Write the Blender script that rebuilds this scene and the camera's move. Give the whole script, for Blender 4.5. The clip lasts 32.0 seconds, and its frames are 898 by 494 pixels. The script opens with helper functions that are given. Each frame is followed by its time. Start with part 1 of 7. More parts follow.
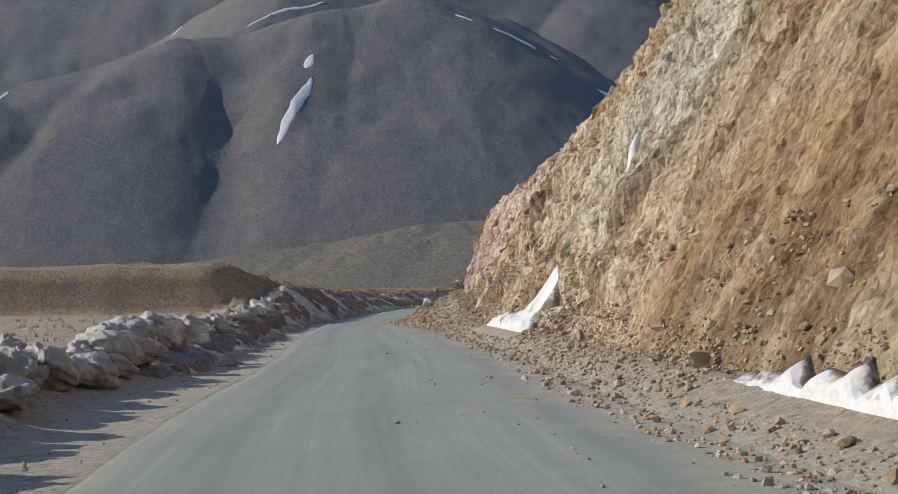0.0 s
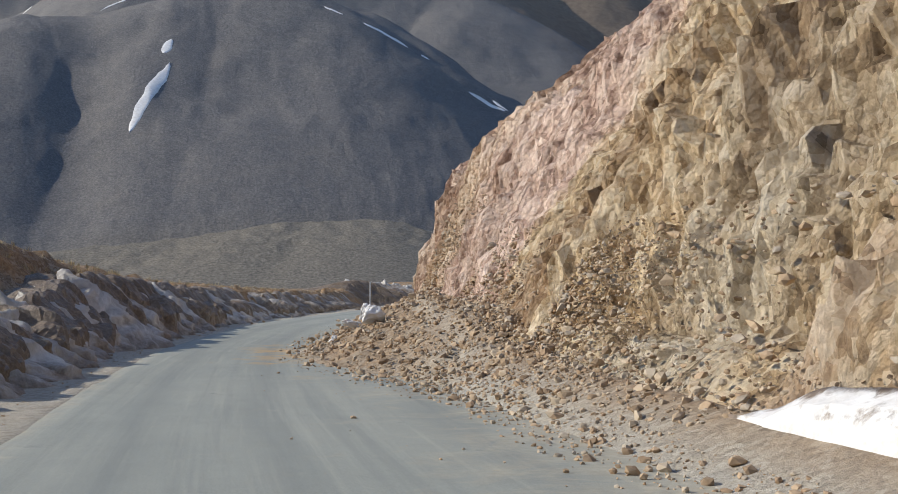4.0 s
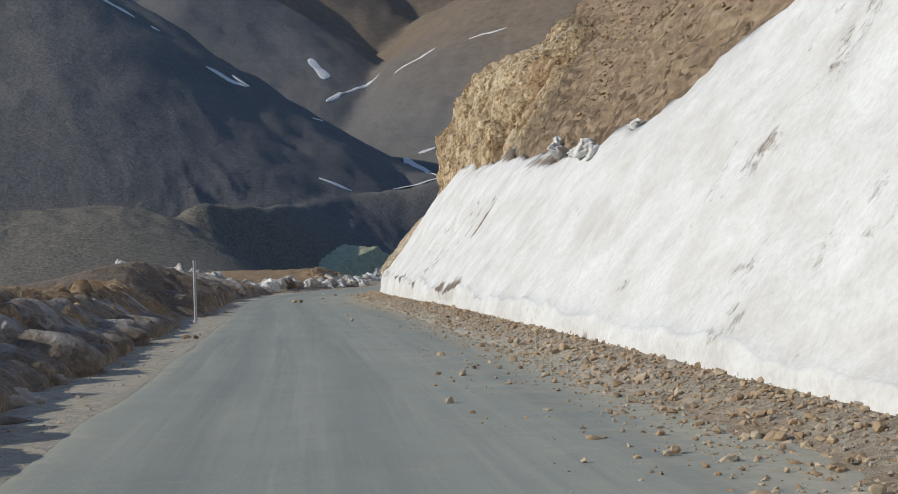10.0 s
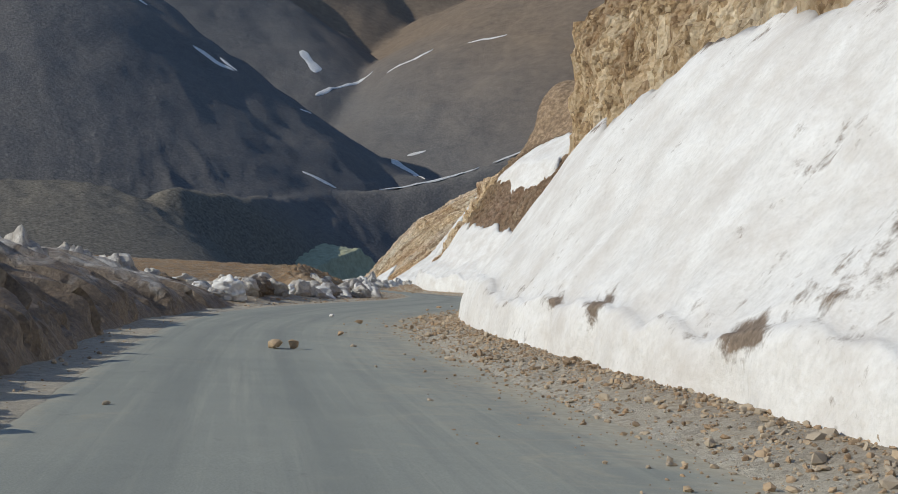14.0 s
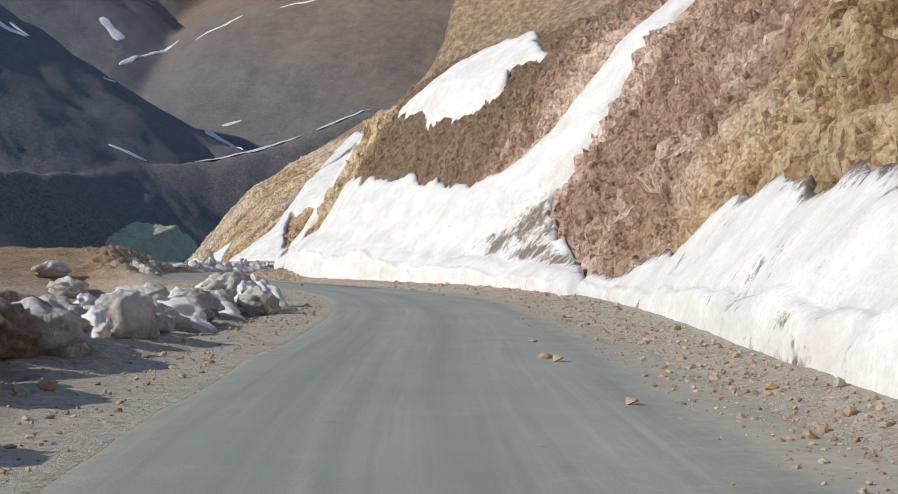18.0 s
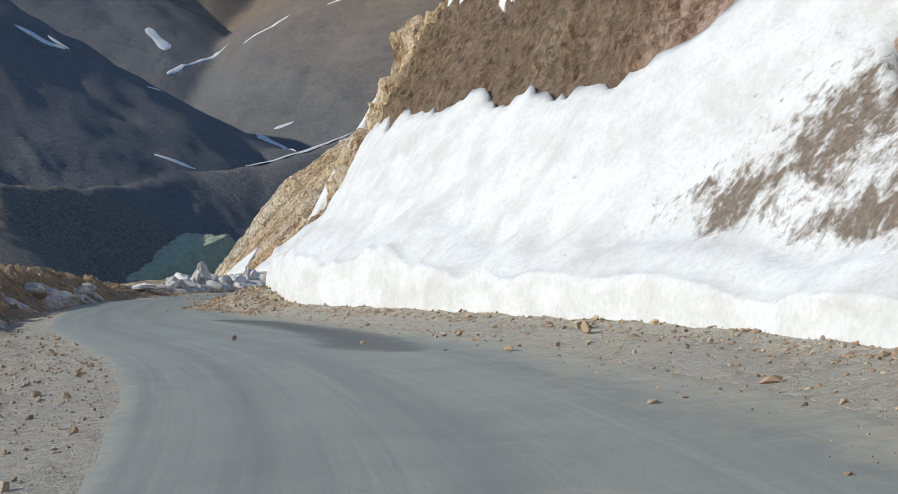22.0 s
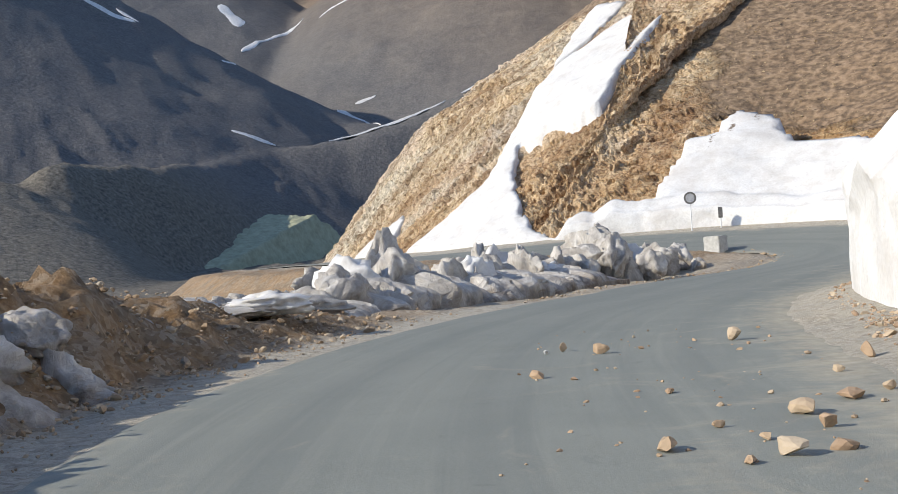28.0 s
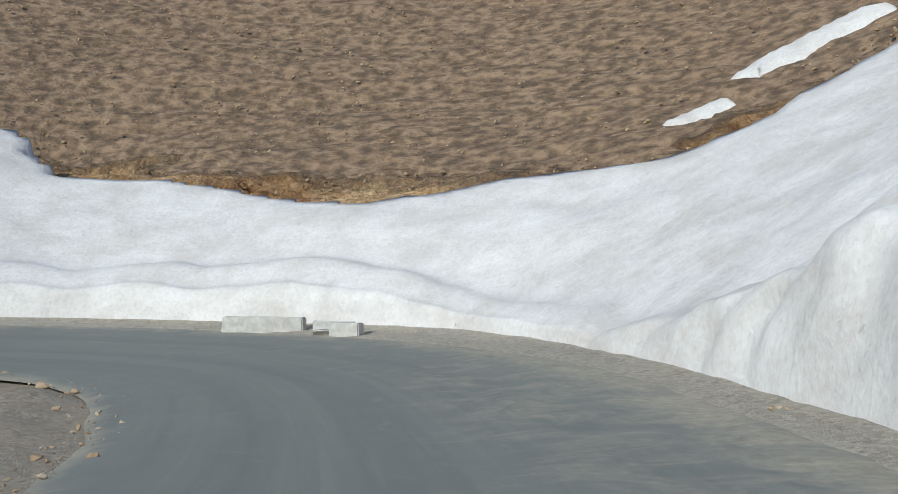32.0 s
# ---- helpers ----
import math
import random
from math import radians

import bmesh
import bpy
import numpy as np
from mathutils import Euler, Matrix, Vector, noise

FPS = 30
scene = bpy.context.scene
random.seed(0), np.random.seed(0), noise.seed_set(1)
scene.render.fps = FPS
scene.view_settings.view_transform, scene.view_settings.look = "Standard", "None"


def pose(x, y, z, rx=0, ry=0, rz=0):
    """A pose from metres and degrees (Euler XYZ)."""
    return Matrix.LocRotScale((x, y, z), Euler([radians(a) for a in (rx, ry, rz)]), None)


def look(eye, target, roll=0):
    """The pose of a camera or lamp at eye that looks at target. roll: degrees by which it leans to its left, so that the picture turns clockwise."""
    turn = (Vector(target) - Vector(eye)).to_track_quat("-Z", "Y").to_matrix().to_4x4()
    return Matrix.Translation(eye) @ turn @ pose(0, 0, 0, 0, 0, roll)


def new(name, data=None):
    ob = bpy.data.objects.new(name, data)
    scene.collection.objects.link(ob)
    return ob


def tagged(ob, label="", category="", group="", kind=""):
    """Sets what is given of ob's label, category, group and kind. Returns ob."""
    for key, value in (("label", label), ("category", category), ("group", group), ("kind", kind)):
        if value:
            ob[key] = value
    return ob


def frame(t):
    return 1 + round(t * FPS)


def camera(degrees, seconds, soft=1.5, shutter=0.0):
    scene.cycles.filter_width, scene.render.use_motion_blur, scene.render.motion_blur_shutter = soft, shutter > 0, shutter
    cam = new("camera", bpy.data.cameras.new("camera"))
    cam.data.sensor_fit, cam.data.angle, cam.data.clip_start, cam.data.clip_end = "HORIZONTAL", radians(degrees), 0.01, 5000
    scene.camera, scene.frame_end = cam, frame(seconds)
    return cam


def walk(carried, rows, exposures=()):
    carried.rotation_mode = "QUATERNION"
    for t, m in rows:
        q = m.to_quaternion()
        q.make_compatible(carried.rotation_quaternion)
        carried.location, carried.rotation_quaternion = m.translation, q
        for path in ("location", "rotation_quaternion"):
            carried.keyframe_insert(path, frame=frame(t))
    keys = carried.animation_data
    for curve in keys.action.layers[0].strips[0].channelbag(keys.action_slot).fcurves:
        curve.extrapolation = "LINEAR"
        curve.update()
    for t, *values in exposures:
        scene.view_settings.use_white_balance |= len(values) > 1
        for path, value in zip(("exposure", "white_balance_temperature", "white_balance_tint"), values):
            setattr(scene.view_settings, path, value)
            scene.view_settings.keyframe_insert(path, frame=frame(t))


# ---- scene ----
cam = camera(40.47, 32.0, soft=0.7)
# seconds, x, y, z, heading to the right of +y, tilt up, roll
PATH = [
    (0.0, 0.00, -0.00, 1.55, 8.89, 1.03, -1.02),
    (0.5, 0.03, 4.33, 1.49, 8.94, 0.49, -1.29),
    (1.0, 0.19, 8.59, 1.41, 11.14, 0.34, -1.29),
    (1.5, 0.46, 12.83, 1.31, 13.98, 0.43, -1.40),
    (2.0, 0.81, 17.02, 1.21, 15.23, 0.69, 0.28),
    (2.5, 1.26, 21.11, 1.10, 15.38, 1.40, 1.43),
    (3.0, 1.71, 25.16, 1.00, 15.50, 1.87, 1.43),
    (3.5, 2.10, 29.26, 0.90, 15.81, 1.02, 2.10),
    (4.0, 2.44, 33.49, 0.80, 15.62, 1.30, 0.92),
    (4.5, 2.74, 37.84, 0.70, 15.44, 1.58, 0.65),
    (5.0, 3.06, 42.33, 0.59, 15.25, 1.86, 1.03),
    (5.5, 3.41, 46.99, 0.49, 15.06, 2.14, 2.45),
    (6.0, 3.85, 51.85, 0.39, 13.17, 2.86, 2.39),
    (6.5, 4.36, 56.65, 0.32, 12.91, 1.34, -0.27),
    (7.0, 5.08, 61.39, 0.25, 18.50, 1.70, -0.84),
    (7.5, 5.78, 66.11, 0.18, 20.85, 1.69, -1.15),
    (8.0, 6.60, 70.77, 0.13, 21.00, 1.47, -0.85),
    (8.5, 7.56, 75.41, 0.08, 21.31, 1.67, -0.64),
    (9.0, 8.67, 80.00, 0.01, 23.72, 1.52, -0.65),
    (9.5, 9.89, 84.52, -0.05, 26.24, 1.14, -0.94),
    (10.0, 11.19, 88.94, -0.07, 28.08, 0.70, -1.20),
    (10.5, 12.64, 93.33, -0.08, 28.11, 0.80, -1.18),
    (11.0, 14.27, 97.71, -0.11, 29.39, 0.63, -0.81),
    (11.5, 15.97, 102.12, -0.14, 30.58, 0.38, -0.42),
    (12.0, 17.69, 106.54, -0.17, 31.03, 0.20, -0.26),
    (12.5, 19.33, 110.92, -0.20, 31.05, 0.34, 0.75),
    (13.0, 20.99, 115.34, -0.24, 30.15, 1.06, 1.25),
    (13.5, 22.67, 119.82, -0.31, 29.55, 1.24, 2.11),
    (14.0, 24.35, 124.19, -0.36, 29.19, 1.18, 3.27),
    (14.5, 25.97, 128.44, -0.39, 28.86, 1.24, 3.71),
    (15.0, 27.54, 132.75, -0.41, 28.42, 1.09, 3.54),
    (15.5, 28.99, 137.09, -0.42, 27.89, 0.92, 1.83),
    (16.0, 30.50, 141.45, -0.40, 29.15, 0.80, 0.75),
    (16.5, 32.12, 145.77, -0.37, 30.41, 0.69, 0.43),
    (17.0, 33.87, 150.00, -0.36, 31.67, 0.57, 0.54),
    (17.5, 35.82, 154.09, -0.36, 32.93, 0.45, 1.20),
    (18.0, 37.99, 157.97, -0.36, 37.84, 0.17, 0.99),
    (18.5, 40.34, 161.71, -0.36, 38.79, -0.16, 1.50),
    (19.0, 42.89, 165.37, -0.41, 40.68, -1.59, -2.60),
    (19.5, 45.62, 169.09, -0.40, 39.65, -1.98, 1.11),
    (20.0, 48.35, 172.72, -0.45, 39.67, -2.09, 0.38),
    (20.5, 51.08, 176.21, -0.51, 40.23, -1.55, -0.42),
    (21.0, 53.75, 179.73, -0.52, 40.66, -1.63, -2.14),
    (21.5, 56.28, 183.27, -0.50, 39.61, -2.42, -1.79),
    (22.0, 58.71, 186.97, -0.50, 34.75, -0.06, -2.71),
    (22.5, 61.06, 190.84, -0.53, 32.74, 0.39, -2.51),
    (23.0, 63.27, 194.83, -0.57, 30.90, 0.73, -1.61),
    (23.5, 65.14, 198.98, -0.63, 28.35, 0.81, 0.35),
    (24.0, 66.69, 203.27, -0.63, 22.31, 0.54, 1.40),
    (24.5, 67.96, 207.61, -0.67, 14.20, 0.50, 2.18),
    (25.0, 69.03, 211.96, -0.72, 15.70, 0.18, 0.91),
    (25.5, 70.01, 216.30, -0.79, 17.21, -0.14, 0.54),
    (26.0, 71.03, 220.59, -0.87, 18.71, -0.47, 0.70),
    (26.5, 72.21, 224.80, -0.95, 20.22, -0.79, 1.57),
    (27.0, 73.66, 228.88, -1.01, 26.98, -0.55, -2.57),
    (27.5, 75.16, 232.96, -1.04, 29.28, -0.72, -3.62),
    (28.0, 76.75, 237.02, -1.03, 31.23, -0.76, -3.97),
    (28.5, 78.61, 240.95, -1.01, 36.65, -0.72, -4.46),
    (29.0, 80.68, 244.73, -1.03, 45.05, -0.99, -4.89),
    (29.5, 83.11, 248.14, -1.05, 49.75, -0.84, -4.66),
    (30.0, 85.67, 251.16, -1.09, 56.29, -0.25, -3.58),
    (30.5, 88.21, 253.97, -1.21, 67.43, -0.32, -2.60),
    (31.0, 91.02, 256.61, -1.36, 71.60, -0.03, -1.99),
    (31.5, 94.26, 258.91, -1.44, 72.06, 1.61, -1.59),
    (32.0, 97.74, 261.10, -1.45, 69.88, 2.81, 0.44),
]
walk(cam, [(t, pose(x, y, z, 90 + p, 0, -h) @ pose(0, 0, 0, 0, 0, r)) for t, x, y, z, h, p, r in PATH],
     [(0, 0.42, 6500, 9), (1, 0.57, 6500, 10), (2, 0.67, 6500, 10), (3, 0.67, 6500, 10), (5, 0.62, 6500, 10), (7, 0.72, 6500, 10), (8, 0.67, 6500, 9), (9, 0.47, 6450, 7), (10, 0.14, 6450, 7), (13, 0.09, 6450, 7), (17, 0.27, 6500, 9),
      (19, 0.5, 6500, 10), (20, 0.52, 6450, 9), (21, 0.44, 6400, 9), (22.5, 0.28, 6100, 5), (24, 0.06, 6100, 5), (26.5, 0.82, 6400, 8), (27.5, 0.87, 6500, 10), (28.3, 0.58, 6500, 10), (29, 0.52, 6400, 8), (30, 0.37, 6200, 6), (31, 0.24, 6100, 5), (32, 0.15, 6100, 5)])

# ---- light ----
SUN_WAY = Vector((-0.964, 0.264, 0.0)).normalized()
SUN_UP = radians(28)
world = bpy.data.worlds.new("sky")
scene.world = world
world.use_nodes = True
wn = world.node_tree.nodes
sky = wn.new("ShaderNodeTexSky")
sky.sky_type = "NISHITA"
sky.sun_disc = False
sky.sun_elevation = SUN_UP
sky.sun_rotation = math.atan2(SUN_WAY.x, SUN_WAY.y)
sky.altitude = 3000
wn["Background"].inputs["Strength"].default_value = 0.15
world.node_tree.links.new(sky.outputs[0], wn["Background"].inputs["Color"])
sun_data = bpy.data.lights.new("sun", "SUN")
sun_data.energy = 3.15
sun_data.angle = radians(0.5)
sun_data.color = (1.0, 0.92, 0.78)
sun = new("sun", sun_data)
to_sun = SUN_WAY * math.cos(SUN_UP) + Vector((0, 0, math.sin(SUN_UP)))
sun.matrix_world = look(to_sun * 100, (0, 0, 0))
scene.view_settings.exposure = 0.0

# ---- materials ----


def ramp(nt, src, stops):
    r = nt.nodes.new("ShaderNodeValToRGB")
    el = r.color_ramp.elements
    while len(el) < len(stops):
        el.new(0.5)
    for e, (p, c) in zip(el, stops):
        e.position = p
        e.color = (*c, 1) if len(c) == 3 else c
    nt.links.new(src, r.inputs[0])
    return r.outputs[0]


def noise_tex(nt, scale, detail=6, rough=0.6, stretch=None, warp=0.0):
    pos = nt.nodes.new("ShaderNodeNewGeometry").outputs["Position"]
    if stretch:
        m = nt.nodes.new("ShaderNodeMapping")
        m.inputs["Scale"].default_value = stretch[:3]
        if len(stretch) > 3:
            m.inputs["Rotation"].default_value = stretch[3]
        nt.links.new(pos, m.inputs[0])
        pos = m.outputs[0]
    n = nt.nodes.new("ShaderNodeTexNoise")
    n.inputs["Scale"].default_value = scale
    n.inputs["Detail"].default_value = detail
    n.inputs["Roughness"].default_value = rough
    n.inputs["Distortion"].default_value = warp
    nt.links.new(pos, n.inputs["Vector"])
    return n.outputs["Fac"]


def mix(nt, fac, a, b, mode="MIX"):
    m = nt.nodes.new("ShaderNodeMix")
    m.data_type = "RGBA"
    m.blend_type = mode
    for src, k in ((fac, 0), (a, 6), (b, 7)):
        if isinstance(src, (int, float)):
            m.inputs[k].default_value = src
        elif isinstance(src, tuple):
            m.inputs[k].default_value = (*src, 1)
        else:
            nt.links.new(src, m.inputs[k])
    return m.outputs[2]


def math_node(nt, op, a, b=0.0, clamp=False):
    m = nt.nodes.new("ShaderNodeMath")
    m.operation = op
    m.use_clamp = clamp
    for src, k in ((a, 0), (b, 1)):
        if isinstance(src, (int, float)):
            m.inputs[k].default_value = src
        else:
            nt.links.new(src, m.inputs[k])
    return m.outputs[0]


def attr(nt, name):
    a = nt.nodes.new("ShaderNodeAttribute")
    a.attribute_name = name
    return a


def material(name, rough=0.9, spec=0.3):
    m = bpy.data.materials.new(name)
    m.use_nodes = True
    b = m.node_tree.nodes["Principled BSDF"]
    b.inputs["Roughness"].default_value = rough
    b.inputs["Specular IOR Level"].default_value = spec
    return m, m.node_tree, b


def bump(nt, b, height, strength=0.5, dist=0.05):
    n = nt.nodes.new("ShaderNodeBump")
    n.inputs["Strength"].default_value = strength
    n.inputs["Distance"].default_value = dist
    nt.links.new(height, n.inputs["Height"])
    nt.links.new(n.outputs[0], b.inputs["Normal"])


def simple(name, c1, c2, scale, rough=0.9, bumps=0.5, dist=0.03, spec=0.3, detail=8):
    m, nt, b = material(name, rough, spec)
    n = noise_tex(nt, scale, detail, 0.65)
    nt.links.new(ramp(nt, n, [(0.3, c1), (0.7, c2)]), b.inputs["Base Color"])
    bump(nt, b, n, bumps, dist)
    return m


def road_coords(nt, kx, ky):
    c = nt.nodes.new("ShaderNodeCombineXYZ")
    nt.links.new(math_node(nt, "MULTIPLY", attr(nt, "across").outputs["Fac"], kx), c.inputs[0])
    nt.links.new(math_node(nt, "MULTIPLY", attr(nt, "along").outputs["Fac"], ky), c.inputs[1])
    n = nt.nodes.new("ShaderNodeTexNoise")
    n.inputs["Scale"].default_value = 1.0
    n.inputs["Detail"].default_value = 7
    n.inputs["Roughness"].default_value = 0.68
    nt.links.new(c.outputs[0], n.inputs["Vector"])
    return n.outputs["Fac"]


def asphalt():
    m, nt, b = material("asphalt", 0.8, 0.35)
    fine = noise_tex(nt, 60, 3, 0.7)
    mid = noise_tex(nt, 1.1, 6, 0.65, (1.0, 1.0, 1.0))
    big = noise_tex(nt, 0.22, 4, 0.6)
    base = ramp(nt, mid, [(0.25, (0.225, 0.24, 0.208)), (0.75, (0.315, 0.33, 0.285))])
    base = mix(nt, 0.45, base, ramp(nt, fine, [(0.3, (0.14, 0.15, 0.138)), (0.72, (0.38, 0.395, 0.365))]))
    base = mix(nt, ramp(nt, big, [(0.38, (0, 0, 0)), (0.7, (0.5, 0.5, 0.5))]), base, (0.33, 0.335, 0.29))
    # streaks drawn along the road by wheels
    lines = road_coords(nt, 2.6, 0.05)
    base = mix(nt, ramp(nt, lines, [(0.38, (0.32, 0.32, 0.32)), (0.5, (0, 0, 0))]), base, (0.165, 0.18, 0.17))
    base = mix(nt, ramp(nt, road_coords(nt, 5.0, 0.11), [(0.52, (0, 0, 0)), (0.68, (0.34, 0.34, 0.34))]), base, (0.42, 0.41, 0.345))
    ac = attr(nt, "across").outputs["Fac"]
    wob = math_node(nt, "MULTIPLY", math_node(nt, "SUBTRACT", noise_tex(nt, 0.12, 3), 0.5), 1.2)
    x = math_node(nt, "ADD", ac, wob)
    tr = None
    for c in (-0.75, 0.8, 3.0):
        g = math_node(nt, "ABSOLUTE", math_node(nt, "SUBTRACT", x, c))
        g = math_node(nt, "SUBTRACT", 1.0, math_node(nt, "MULTIPLY", g, 2.2), True)
        tr = g if tr is None else math_node(nt, "MAXIMUM", tr, g)
    base = mix(nt, math_node(nt, "MULTIPLY", tr, 0.38), base, (0.17, 0.185, 0.175))
    # less dust ground into it towards the bend
    fresh = math_node(nt, "MULTIPLY", math_node(nt, "SUBTRACT", attr(nt, "along").outputs["Fac"], 222.0), 0.018, True)
    base = mix(nt, math_node(nt, "MULTIPLY", fresh, 0.5), base, (0.13, 0.14, 0.128))
    # dark repairs and worn spots
    sp = noise_tex(nt, 2.4, 5, 0.6, None, 0.6)
    base = mix(nt, math_node(nt, "MULTIPLY", math_node(nt, "SUBTRACT", sp, 0.66), 5.0, True), base, (0.13, 0.135, 0.13))
    # meltwater soaked into the surface
    wn_ = noise_tex(nt, 1.3, 7, 0.7, None, 0.8)
    wet = math_node(nt, "SUBTRACT", math_node(nt, "ADD", attr(nt, "wet").outputs["Fac"], math_node(nt, "MULTIPLY", wn_, 1.3)), 1.14)
    wet = math_node(nt, "MULTIPLY", wet, 2.2, True)
    # dust and sand blown or spilled from the verges
    du = attr(nt, "dust").outputs["Fac"]
    n = noise_tex(nt, 0.9, 8, 0.72, (1, 1, 1), 1.2)
    k = math_node(nt, "MULTIPLY", math_node(nt, "ADD", math_node(nt, "SUBTRACT", n, 0.60), math_node(nt, "MULTIPLY", du, 0.36)), 2.8, True)
    k = math_node(nt, "MULTIPLY", k, 0.8)
    sand = ramp(nt, noise_tex(nt, 7, 5), [(0.3, (0.33, 0.285, 0.205)), (0.7, (0.50, 0.445, 0.345))])
    col = mix(nt, k, base, sand)
    # orange earth carried on to the road
    st = noise_tex(nt, 0.9, 7, 0.7, None, 0.8)
    st = math_node(nt, "SUBTRACT", math_node(nt, "ADD", st, math_node(nt, "MULTIPLY", attr(nt, "stain").outputs["Fac"], 0.28)), 0.69)
    col = mix(nt, math_node(nt, "MULTIPLY", math_node(nt, "MULTIPLY", st, 6.0, True), 0.8), col, (0.46, 0.30, 0.13))
    col = mix(nt, math_node(nt, "MULTIPLY", wet, 0.85), col, (0.085, 0.08, 0.068))
    nt.links.new(col, b.inputs["Base Color"])
    nt.links.new(math_node(nt, "SUBTRACT", 0.8, math_node(nt, "MULTIPLY", wet, 0.3)), b.inputs["Roughness"])
    h = math_node(nt, "ADD", fine, math_node(nt, "MULTIPLY", k, 1.5))
    bump(nt, b, h, 0.4, 0.012)
    return m


def shards(nt, scale, stretch, feature="F1"):
    """broken pieces of rock: a random value for each, and the distance within it"""
    pos = nt.nodes.new("ShaderNodeNewGeometry").outputs["Position"]
    w = nt.nodes.new("ShaderNodeTexNoise")
    w.inputs["Scale"].default_value = scale * 0.9
    w.inputs["Detail"].default_value = 3
    nt.links.new(pos, w.inputs["Vector"])
    v = nt.nodes.new("ShaderNodeVectorMath")
    v.operation = "MULTIPLY_ADD"
    v.inputs[1].default_value = (0.9 / scale,) * 3
    nt.links.new(w.outputs["Color"], v.inputs[0])
    nt.links.new(pos, v.inputs[2])
    mp = nt.nodes.new("ShaderNodeMapping")
    mp.inputs["Scale"].default_value = stretch
    mp.inputs["Rotation"].default_value = (0.3, 0.5, 0.2)
    nt.links.new(v.outputs[0], mp.inputs[0])
    t = nt.nodes.new("ShaderNodeTexVoronoi")
    t.feature = feature
    t.inputs["Scale"].default_value = scale
    nt.links.new(mp.outputs[0], t.inputs["Vector"])
    sep = nt.nodes.new("ShaderNodeSeparateColor")
    nt.links.new(t.outputs["Color"], sep.inputs[0])
    return sep.outputs[0], t.outputs["Distance"]


def gravel():
    m, nt, b = material("gravel", 0.95, 0.2)
    a = noise_tex(nt, 9, 8, 0.7)
    g = noise_tex(nt, 34, 4, 0.7)
    big = noise_tex(nt, 0.6, 5, 0.65)
    base = ramp(nt, a, [(0.28, (0.29, 0.275, 0.235)), (0.5, (0.46, 0.435, 0.375)), (0.74, (0.62, 0.59, 0.52))])
    base = mix(nt, 0.5, base, ramp(nt, g, [(0.36, (0.13, 0.115, 0.09)), (0.5, (0.36, 0.33, 0.275)), (0.66, (0.62, 0.575, 0.49))]))
    base = mix(nt, ramp(nt, big, [(0.4, (0, 0, 0)), (0.68, (0.6, 0.6, 0.6))]), base, (0.48, 0.43, 0.34))
    soil = ramp(nt, a, [(0.25, (0.11, 0.058, 0.026)), (0.5, (0.28, 0.168, 0.08)), (0.78, (0.46, 0.32, 0.18))])
    soil = mix(nt, ramp(nt, noise_tex(nt, 0.8, 4), [(0.42, (0, 0, 0)), (0.62, (0.9, 0.9, 0.9))]), soil, (0.16, 0.105, 0.06))
    col = mix(nt, math_node(nt, "MULTIPLY", attr(nt, "earth").outputs["Fac"], 1.0, True), base, soil)
    peb, pd = shards(nt, 11.0, (1.0, 1.0, 1.0))
    some = ramp(nt, noise_tex(nt, 1.6, 5, 0.7), [(0.40, (0.15, 0.15, 0.15)), (0.60, (0.8, 0.8, 0.8))])
    col = mix(nt, some, col, mix(nt, 0.5, col, ramp(nt, peb, [(0.0, (0.13, 0.105, 0.08)), (0.5, (0.40, 0.335, 0.25)), (1.0, (0.62, 0.56, 0.46))])))
    nt.links.new(col, b.inputs["Base Color"])
    bump(nt, b, math_node(nt, "SUBTRACT", math_node(nt, "ADD", a, math_node(nt, "MULTIPLY", g, 0.6)), math_node(nt, "MULTIPLY", pd, 0.1)), 0.9, 0.05)
    return m


